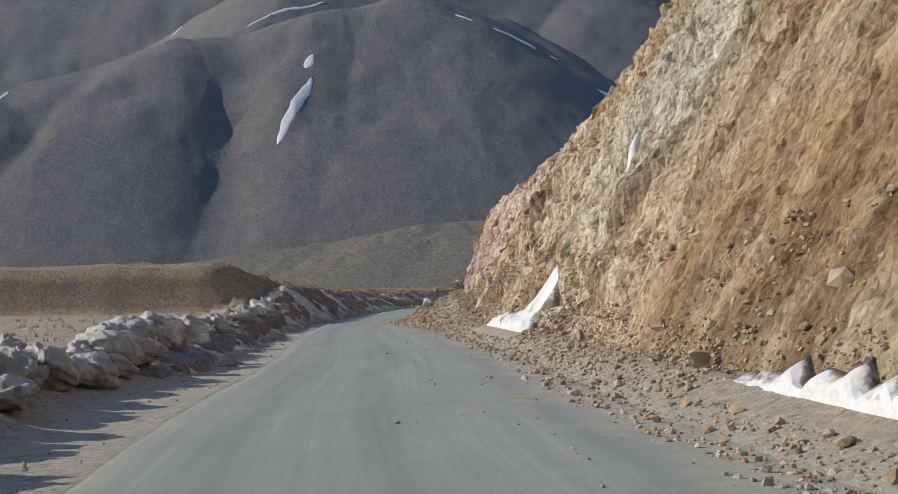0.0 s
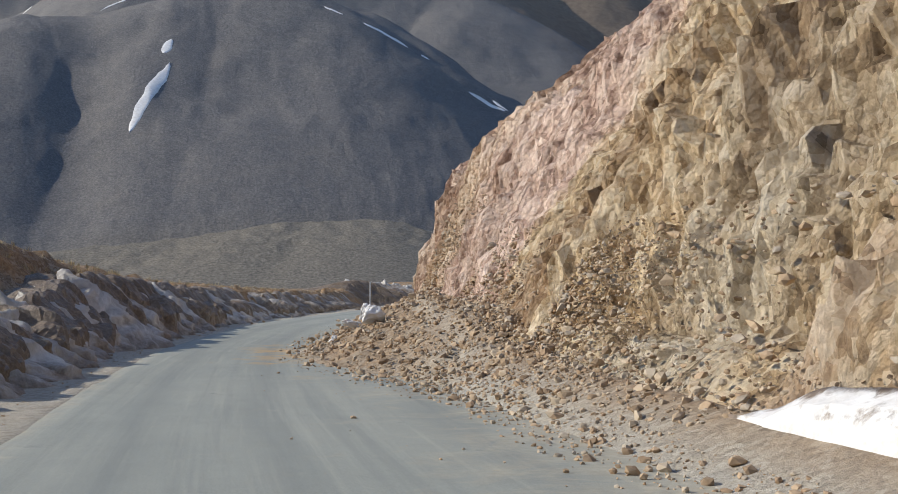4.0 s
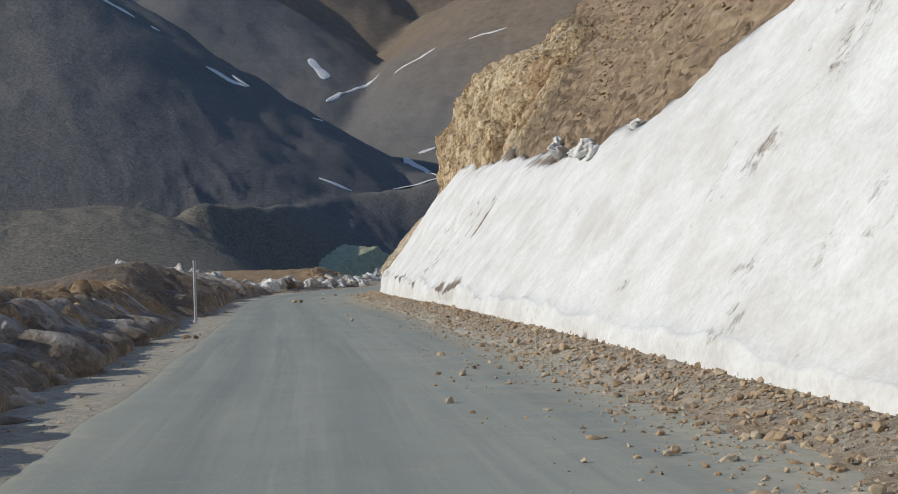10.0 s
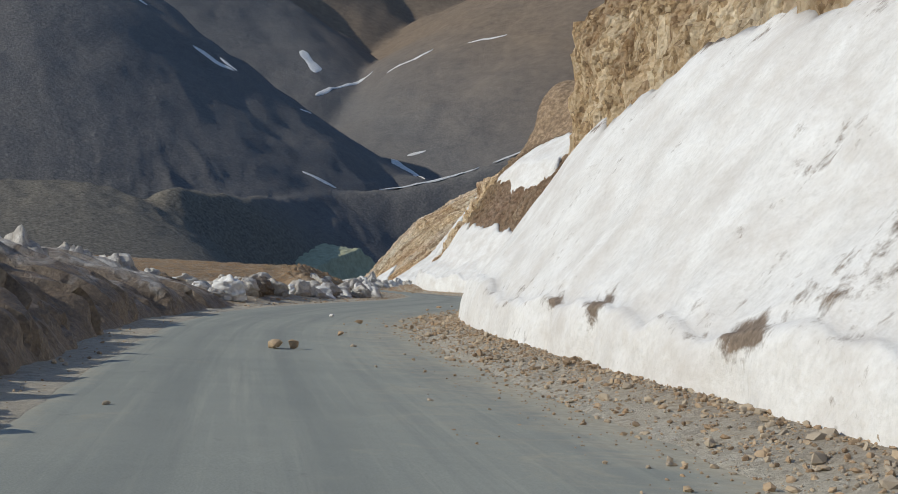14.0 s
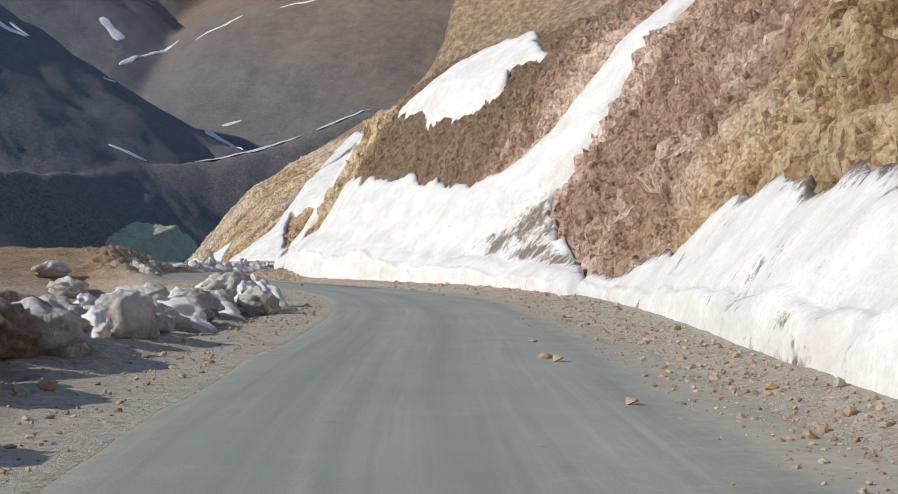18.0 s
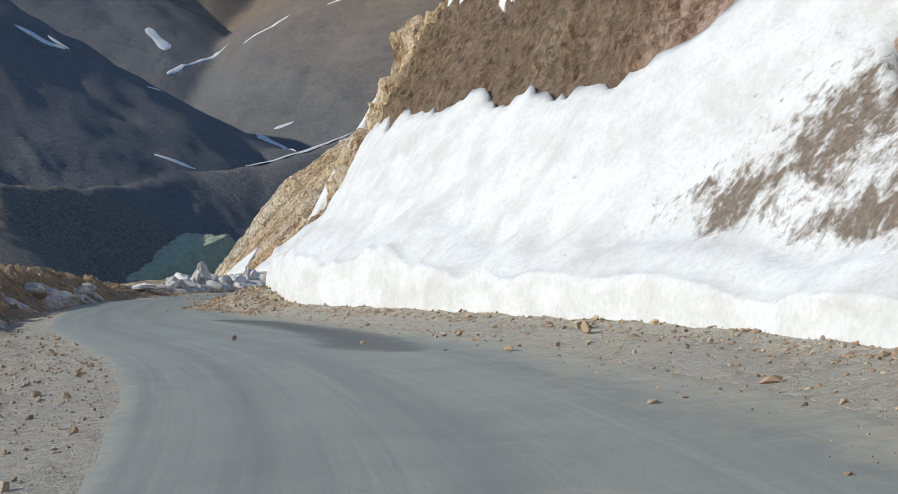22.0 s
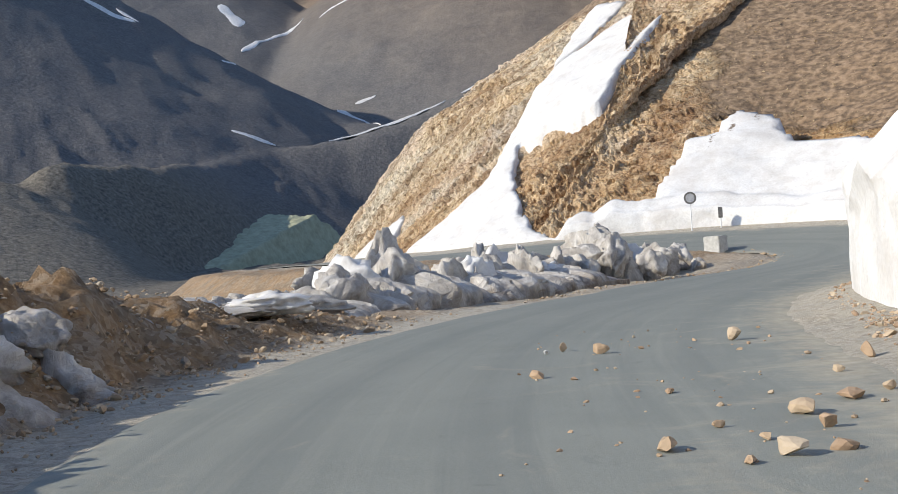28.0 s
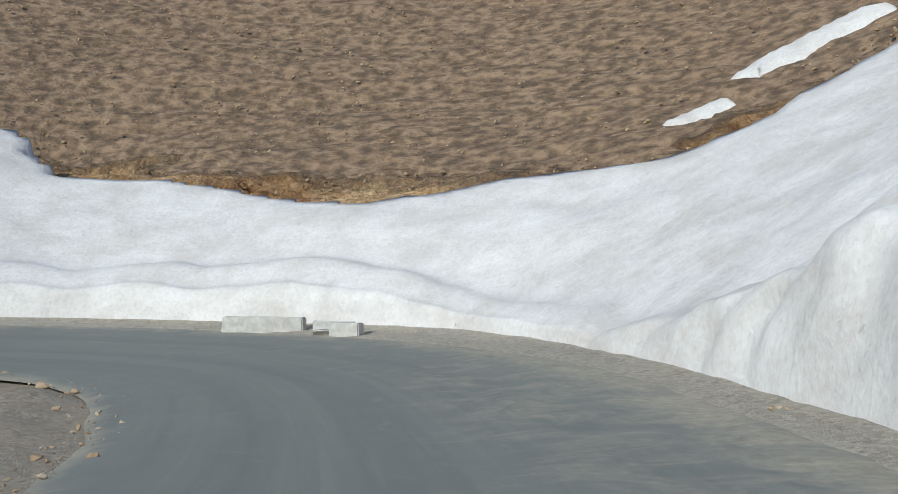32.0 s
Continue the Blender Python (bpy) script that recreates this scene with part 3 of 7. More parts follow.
def plateau_h(s, d):
    """the land to the left of the road, over the road's level"""
    near = table(s, -40, 0.3, 40, 0.35, 58, 0.55, 64, 1.25, 70, 1.65, 85, 1.6, 100, 1.3, 125, 1.0, 140, 1.5, 160, 1.1, 172, 0.3, 195, -0.1, 212, -0.1, 230, 0.0,
                 234, 0.1, 241, 1.15, 252, 1.45, 257, 1.95, 262, 1.9, 266, 1.6, 270, 1.1, 274, 0.4, 278, 0.1, 285, -0.3, 300, -0.3, 318, 0.0, 460, -0.5)
    far = table(s, -40, 0.2, 50, 0.5, 64.4, 0.75, 65.0, 3.2, 69, 3.4, 74, 2.9, 90, 1.9, 120, 1.2, 160, 0.9, 200, -1.2, 235, -1.5, 234, -1.2, 241, 0.6, 252, 1.1, 258, 1.8, 266, 1.5, 270, 0.8, 275, -0.4, 290, -0.6, 330, -0.5, 350, -1.5, 460, -2.5)
    w = smooth(table(s, 80, 5.2, 95, 6.4, 165, 6.6, 180, 5.2), 8.5, -d)
    return near * (1 - w) + far * w - smooth(25, 60, -d) * table(s, -40, 0.8, 100, 2.0, 200, 6, 460, 6) - smooth(46, 60, -d) * 9


def ground_z(s, d):
    """the bare ground beside the road: shoulders, road bed, left bank, cliff"""
    s, d = np.asarray(s, float), np.asarray(d, float)
    z = road_z(s) + bank(s) * np.clip(d - 1, -4, 9)
    right = np.clip((d - 4.2) / np.maximum(foot(s) - 4.2, 0.2), 0, 1)
    cliff = right * table(s, 281, 0.25, 289, 0.04, 330, 0.04, 340, 0.25) + slope_h(s, d - foot(s))
    z = z + np.maximum(cliff, talus(s, d))
    left = smooth(table(s, 70, 2.9, 90, 3.3, 165, 3.4, 180, 2.9, 234, 2.9, 241, 3.6, 252, 3.5, 268, 3.5, 278, 2.9), table(s, 60, 4.6, 80, 5.2, 95, 5.4, 128, 5.2, 136, 6.2, 165, 6.4, 180, 4.6, 234, 4.6, 241, 5.9, 252, 5.9, 268, 5.9, 278, 4.6), -d)
    return z + plateau_h(s, d) * left


def loose(s, d):
    """unevenness of the ground away from the asphalt"""
    x, y = place(s, d)
    off = smooth(2.2, 3.2, -d) + smooth(4.0, 5.0, d)
    far_left = smooth(3.1, 4.0, -d)
    heap = smooth(1.5, 3.0, d) * table(s, 50, 0, 56, 1, 96, 1, 104, 0.3, 170, 0.3, 236, 0.2, 244, 1, 258, 1, 264, 0)
    return heap * np.where(talus(s, d) > 0.02, 1, 0.15) * (0.16 * fbm(x * 1.1, y * 1.1, 0, 4, 14) + 0.07 * blocks(x * 2.2, y * 2.2, 15)) + off * (0.05 * fbm(x * 1.6, y * 1.6, 0, 4, 3) + 0.02 * fbm(x * 6, y * 6, 0, 2, 7)) + far_left * (0.16 * fbm(x * 0.5, y * 0.5, 0, 4, 11) + (table(s, -40, 0.3, 60, 0.5, 68, 1, 165, 1, 180, 0.4, 234, 0.4, 241, 1.3, 252, 1.6, 272, 1.6, 280, 0.5, 460, 0.4)) * (0.22 * (ridged(x * 0.9, y * 0.9, 0, 3, 12) - 0.4) + 0.07 * fbm(x * 3.3, y * 3.3, 0, 3, 13)))


def stirred(s, d):
    """the same, settled where the cliff starts"""
    near_foot = smooth(0.9, 0.2, foot(s) - d)
    stir = loose(s, d)
    return stir * (1 - near_foot) + (0.5 * np.abs(stir) + 0.03) * near_foot


def grid_mesh(name, X, Y, Z, mat, shade=True, keep=None, extra=(), label="", category="", kind="", group=""):
    n, m = X.shape
    v = np.stack([X, Y, Z], -1).reshape(-1, 3)
    i = np.arange(n * m).reshape(n, m)
    f = np.stack([i[:-1, :-1], i[:-1, 1:], i[1:, 1:], i[1:, :-1]], -1).reshape(-1, 4)
    if keep is not None:
        f = f[keep.reshape(-1)[f].any(1)]
        used, inv = np.unique(f, return_inverse=True)
        f = inv.reshape(f.shape)
        v = v[used]
        extra = [(k, a.reshape(-1)[used]) for k, a in extra]
    me = bpy.data.meshes.new(name)
    me.from_pydata(v.tolist(), [], f.tolist())
    if shade is True:
        me.polygons.foreach_set("use_smooth", [True] * len(f))
    elif shade is not False:
        me.polygons.foreach_set("use_smooth", shade.reshape(-1)[f[:, 0]].tolist())
    for k, a in extra:
        me.attributes.new(k, "FLOAT", "POINT").data.foreach_set("value", np.asarray(a, np.float32).reshape(-1))
    me.materials.append(mat)
    me.update()
    return tagged(new(name, me), label, category, group, kind)


# ---- where old snow lies: outline along the road and behind the cliff foot, front height over s, label, thickness, raggedness ----
SNOW = [
    ([(95.0, -0.3), (168.5, -0.3), (168.3, 0.6), (166.5, 2.2), (164, 3.2), (161.5, 3.6), (159, 3.2), (156, 3.6), (152, 4.1), (146.8, 3.9), (142, 4.1), (136.6, 4.1), (132, 3.8), (127, 3.3), (122, 3.2), (116, 3.2), (113.7, 3.7), (109.3, 4.4), (104.6, 5.0), (102.4, 7.0), (101.5, 10.0), (101.2, 20), (95.0, 20), (95.2, 10.0), (94.2, 6.0), (92.9, 3.5), (91.6, 2.0), (91.0, 1.1), (91.6, 0.7), (93.4, 0.4)],
     (92, 0.3, 98, 0.45, 110, 0.5, 131, 0.75, 150, 0.9, 160, 1.1, 168, 1.2), "long slope of old white snow with a cut front edge", 0.35, 0.3, 1.0, dict(out=0.15, grime=0.75, spots=[(130.4, 0.09, 2.2, 0.28), (134.0, 2.05, 0.3, 0.55), (134.7, 2.5, 0.15, 0.2), (140.2, 0.0, 0.7, 0.3), (146, 0.06, 0.5, 0.3), (149.0, 0.05, 0.6, 0.25), (133, 0.08, 0.8, 0.25), (164, 3.4, 3.0, 0.4), (155, 4.1, 5, 0.3), (140, 4.1, 9, 0.3), (128, 3.4, 6, 0.25), (94.2, 0.7, 1.0, 0.25)], heavy=1.5)),
    ([(86.9, -0.9), (94.6, -0.9), (94.4, 0.3), (93, 0.9), (91, 1.15), (89.5, 1.1), (88, 0.95), (87.0, 0.7)],
     (86, 0.6, 88, 0.65, 91, 0.6, 94, 0.4, 96, 0.3), "soiled beige ice toe under fallen earth", 0.55, 0.1, 15.0, dict(res=0.12, grow=0.5, out=0.6, lean=0.5, grime=0.9, heavy=1.9, spots=[(90.2, 0.45, 1.7, 0.42), (91.8, 0.75, 1.2, 0.32), (88.4, 0.5, 1.1, 0.5), (87.2, 0.35, 0.35, 0.5)])),
    ([(82.4, -0.6), (84.1, -0.6), (84.8, 0.2), (84.3, 0.45), (83.2, 0.58), (82.3, 0.7), (81.9, 0.6), (82.0, 0.1)],
     (82, 0.5, 83.5, 0.6, 86, 0.55), "small patch of snow stuck to the rock", 0.3, 0.12, 2.0, dict(res=0.1, out=0.4, dirt=(0.3, -0.1))),
    ([(35.8, -0.3), (44.5, -0.3), (44.3, 0.1), (42.8, 0.2), (40.4, 0.28), (39.0, 0.42), (38.55, 0.72), (38.2, 1.1), (37.6, 1.42), (37.2, 1.15), (36.9, 1.3), (36.4, 1.1), (36.25, 0.8), (36.35, 0.5), (36.6, 0.3), (35.9, 0.1)],
     (36, 0.3, 40, 0.34, 45, 0.24), "narrow tongue of snow at the cliff foot", 0.2, 0.12, 3.0, dict(dirt=(0.3, -0.1), res=0.09, grime=1.4, spots=[(37.5, 0.3, 0.5, 0.12)])),
    ([(4, -0.3), (15.5, -0.3), (15.3, 0.05), (10, 0.08), (4, 0.12)],
     (4, 0.3, 8, 0.26, 13, 0.24, 17, 0.06), "low melting snow edge under the rubble", 0.05, 0.15, 4.0, dict(dirt=(0.6, 0.0), res=0.1, lean=0.2, fringe=1.0, out=0.3)),
    ([(37.1, 3.55), (37.13, 3.55), (37.2, 3.7), (37.17, 3.71)],
     (30, 0, 45, 0), "small fleck of snow high on the cliff", 0.12, 0.02, 6.0, dict(res=0.06, grow=0.2)),
    ([(169, -0.3), (207, -0.3), (206, 0.3), (202, 0.4), (198.8, 0.8), (196.4, 1.0), (195, 1.7), (192, 2.1), (187, 1.8), (180, 1.7), (174, 2.1), (169.5, 1.3)],
     (169, 1.1, 180, 0.8, 198, 0.5, 207, 0.5), "soiled snow bank tapering along the verge", 0.3, 0.3, 7.0, dict(lean=0.6, dirt=(0.55, -0.12), grime=1.1, lumps=0.4)),
    ([(204.5, -0.3), (249, -0.3), (249.5, 2.2), (250, 3.9), (246, 3.8), (240, 3.65), (234, 3.6), (229, 3.4), (225, 3.3), (223.4, 3.5), (221.6, 3.9), (220, 4.7), (218.9, 6.6), (218.6, 10.5), (216.2, 10.5), (216.3, 6.2), (216.6, 4.2), (216.8, 3.1), (215.5, 2.2), (213, 1.4), (209, 0.6), (205, 0.3)],
     (204, 0.4, 214, 0.5, 222, 0.8, 230, 1.3, 243, 1.6, 249, 1.6), "bright white snow slope with an upright cut face", 0.35, 0.45, 9.0, dict(out=0.72, lean=0.3, grime=0.4, spots=[(215.4, 1.7, 3.2, 0.95), (218.4, 1.0, 2.2, 0.55), (210, 0.55, 4.0, 0.3), (214, 0.7, 3.0, 0.4)])),
    ([(245.5, 6.6), (241, 9.0), (233, 11.0), (226.5, 8.4), (230, 8.0), (229, 6.8), (233, 6.0), (238, 6.3)],
     (220, 0, 250, 0), "broken patch of snow high on the slope", 0.2, 0.6, 10.0, dict()),
    ([(256, -0.3), (308.6, -0.3), (308.2, 2.0), (305, 4), (303, 30), (296, 31), (286, 28), (278, 19), (272, 10.5), (266, 7), (259, 4.5), (256.2, 2)],
     (256, 0.5, 258, 1.0, 262, 1.4, 274, 1.8, 282, 2.2, 286, 2.1, 291, 2.0, 294, 2.35, 299, 2.3, 302, 1.6, 306, 0.7, 309, 0.2), "tall clean snow wall beside the bend", 0.45, 0.35, 11.0, dict(out=0.5, lean=(256, 0.4, 266, 0.15, 274, -0.04, 284, -0.04, 288, 0.15, 293, 0.4, 308, 0.5), lumps=0.4, flutes=3.2, grime=0.35, vary=0.3, ramp_up=(256, 0.8, 274, 0.95, 285, 0.95, 291, 0.75, 297, 0.4, 309, 0.3), spots=[(259.5, 0.3, 1.6, 0.5), (262.5, 0.6, 1.0, 0.4)])),
    ([(300, -0.3), (331, -0.3), (330.5, 0.3), (326.5, 0.4), (324.8, 1.2), (324.2, 3.5), (323.4, 6.6), (322.6, 7.0), (321.6, 9.0), (320.6, 8.3), (319.7, 5.8), (318.3, 5.9), (316.3, 4.8), (315.2, 4.4), (313.6, 5.7), (311.6, 6.4), (310.8, 7.3), (309.6, 12.5), (307.0, 18.5), (303.8, 26), (298, 26), (298, 3)],
     (300, 0.15, 308, 0.3, 312, 0.5, 315, 1.0, 318, 1.35, 325, 1.4, 333, 0.7), "broad field of clean snow behind the bend", 0.35, 0.25, 12.0, dict(out=0.5, grime=0.2, spots=[(322.4, 6.6, 0.10, 1.3), (321.7, 7.2, 0.10, 1.3), (321.0, 8.4, 0.12, 0.8)])),
    ([(312.85, 10.7), (312.75, 10.65), (312.5, 11.9), (312.55, 12.0)],
     (300, 0, 330, 0), "thin strip of snow in a rut of the grassy slope", 0.12, 0.05, 17.0, dict(res=0.08, grow=0.15)),
    ([(312.7, 13.7), (312.65, 13.65), (312.2, 15.2), (311.8, 17.0), (312.0, 17.0), (312.5, 15.2)],
     (300, 0, 330, 0), "thin strip of snow in a rut of the grassy slope", 0.12, 0.05, 18.0, dict(res=0.08, grow=0.15)),
    ([(331, -0.3), (352, -0.3), (351.7, 0.6), (350.4, 2.4), (349.9, 5.3), (354.9, 9.4), (357.5, 12), (361, 15.5), (361.5, 22), (357, 25.5), (353.6, 24.4), (350.5, 20.7), (346.9, 15.5), (342.9, 12), (345.6, 10.8), (349.2, 10.4), (351.4, 9.0), (346.6, 6.3), (341.8, 4.0), (336, 1.6), (332, 0.4)],
     (330, 0.3, 338, 0.5, 352, 0.5), "ribbon of snow running down to the road", 0.3, 0.45, 13.0, dict(grime=0.4)),
    ([(362.5, 16), (368, 19.2), (374, 22.5), (379.5, 26.2), (369, 25.4), (364, 20)],
     (340, 0, 365, 0), "strip of snow high on the rock", 0.25, 0.3, 14.0, dict(grime=0.4)),
    ([(356, -0.3), (369, -0.3), (368.6, 1.0), (366, 1.6), (364.4, 3.4), (362.4, 3.0), (361.0, 1.4), (358, 0.8)],
     (356, 0.3, 369, 0.4), "ragged patch of snow at the foot of the rock", 0.25, 0.8, 16.0, dict(grime=0.5)),
]


def polygon_field(S, U, pts):
    """distance inside (+) or outside (-) the outline"""
    best = np.full(S.shape, 1e9)
    inside = np.zeros(S.shape, bool)
    for (x0, y0), (x1, y1) in zip(pts, pts[1:] + pts[:1]):
        dx, dy = x1 - x0, y1 - y0
        t = np.clip(((S - x0) * dx + (U - y0) * dy) / (dx * dx + dy * dy + 1e-9), 0, 1)
        best = np.minimum(best, np.hypot(S - x0 - t * dx, U - y0 - t * dy))
        if y0 != y1:
            cross = ((y0 > U) != (y1 > U)) & (S < (x1 - x0) * (U - y0) / (y1 - y0) + x0)
            inside ^= cross
    return np.where(inside, best, -best)


# ---- road, ground and cliff ----
S0, S1 = -45.0, AS[-1] - 6


def build_ground():
    s = np.arange(S0, S1, 0.3)
    f = np.concatenate([np.linspace(-60, -16, 12), np.linspace(-14.5, -7.2, 16), np.linspace(-6.9, -1.4, 34), np.linspace(-0.9, 3.0, 8)])
    S, D = np.meshgrid(s, f, indexing="ij")
    r = 3.0 + (foot(s) + 0.9 - 3.0)[:, None] * np.linspace(0.07, 1, 17)
    S = np.concatenate([S, np.repeat(s[:, None], 17, 1)], 1)
    D = np.concatenate([D, r], 1)
    D = np.where((S > 283) & (D < -1.0), -1.0 + (D + 1.0) * 0.002, np.where((S > 265) & (D < -9), -9 + (D + 9) * 0.45, D))
    X, Y = place(S, D)
    Z = ground_z(S, np.minimum(D, foot(S))) + stirred(S, D) - 0.5 * np.maximum(D - foot(S), 0)
    Z = np.where((D > -1.8) & (D < 3.8), Z - np.where(S > 282, 0.12, 0.06), Z)
    Z = Z - 0.07 * smooth(287, 291, S) * smooth(334, 328, S) * smooth(3.4, 3.8, D) * smooth(0.0, -0.5, D - table(S, 290, 5.0, 305, 5.5, 328, 5.9))
    earth = smooth(4.0, 5.2, D) * table(S, -40, 0.35, 30, 0.5, 45, 0.8, 54, 0.9, 100, 0.9, 110, 0.45, 168, 0.35, 176, 0.12, 200, 0.05, 460, 0.05)
    earth = earth + smooth(1.2, 2.4, D) * smooth(4.6, 4.0, D) * table(S, 52, 0, 58, 0.8, 100, 0.8, 106, 0)
    earth = earth + smooth(3.0, 3.8, -D) * table(S, -40, 0.1, 60, 0.4, 68, 1, 165, 1, 180, 0.2, 233, 0.2, 240, 1, 274, 1, 282, 0.4, 460, 0.2)
    # clods and washed-out hollows of the cut earth
    cut = smooth(3.3, 4.3, -D) * smooth(9, 7, -D) * table(S, 20, 0, 40, 0.5, 60, 1, 125, 1, 132, 0.3, 165, 0.3, 180, 0, 234, 0, 240, 1, 270, 1, 276, 0)
    Z = Z + cut * (0.22 * blocks(S * 0.9, D * 1.1, 451) + 0.16 * blocks(S * 2.3, D * 2.3, 452) + 0.10 * fbm(S * 2.5, D * 2.5, 0, 3, 453))
    grid_mesh("ground", X, Y, Z, M_GRAVEL, True, None, [("earth", earth)], "dusty gravel verge with an earth bank", "ground", "structure")


def build_island():
    """the flat ground inside the bend, falling away to the valley"""
    x, y = np.arange(62, 128, 0.3), np.concatenate([np.arange(262, 330, 0.3), np.arange(330, 400, 1.5)])
    X, Y = np.meshgrid(x, y, indexing="ij")
    pick = (AS > 279) & (AS < 450)
    ax, ay, sa, tg = AX[pick][::6, 0], AX[pick][::6, 1], AS[pick][::6], TG[pick][::6]
    D, S = np.full(X.shape, -999.0), np.zeros(X.shape)
    best = np.full(X.shape, 1e9)
    for k in range(len(ax)):
        r = np.hypot(X - ax[k], Y - ay[k])
        side = (X - ax[k]) * tg[k, 1] - (Y - ay[k]) * tg[k, 0]
        near = r < best
        best = np.where(near, r, best)
        D, S = np.where(near, np.sign(side) * r, D), np.where(near, sa[k], S)
    rough = 0.2 * fbm(X * 0.5, Y * 0.5, 0, 4, 411) + 0.05 * fbm(X * 2.2, Y * 2.2, 0, 3, 412)
    Z = road_z(S) + bank(S) * np.clip(D - 1, -4, 9) - 0.1 + rough * smooth(2.5, 3.5, -D) - 0.6 * np.maximum(-D - table(S, 279, 11, 306, 11, 320, 7, 460, 5), 0) - 0.08 * np.maximum(-D - 4, 0) + 0.4 * smooth(2.6, 5.5, -D) * smooth(298, 312, S) * smooth(345, 330, S)
    keep = (D < -1.5) & (D > -24) & (S > 279.5)
    grid_mesh("ground_island", X, Y, Z, M_GRAVEL, True, keep, [("earth", 0.3 + 0.6 * smooth(3, 5.5, -D) * smooth(305, 316, S))], "flat stony ground inside the bend", "ground", "structure")


def rock_share(s, u, h):
    """1 on bare rock, 0 on earth and dry grass"""
    s = s + 3.0 * fbm(s * 0.25, h * 0.35, 0, 4, 91) * smooth(312, 318, s)
    a = table(s, -40, 1, 94, 1, 99, 0.35, 136, 0.4, 146, 0.85, 160, 0.95, 168, 1, 218, 1, 226, 0.5, 248, 0.5, 254, 0.9, 258, 0.9, 285, 0.3, 300, 0.05, 321, 0.05, 324.5, 0.95, 350, 1, 460, 1)
    high = table(s, -40, 99, 90, 30, 99, 6.5, 130, 7.5, 146, 12, 165, 16, 240, 15, 300, 3, 320, 3, 323, 24, 345, 24, 460, 14)
    low = smooth(6.8, 5.0, h) * smooth(298, 304, s) * smooth(330, 326, s)
    return np.clip(np.maximum(a * (1 - 0.75 * smooth(high - 1, high + 2.5, h)), 0.55 * low), 0, 1)


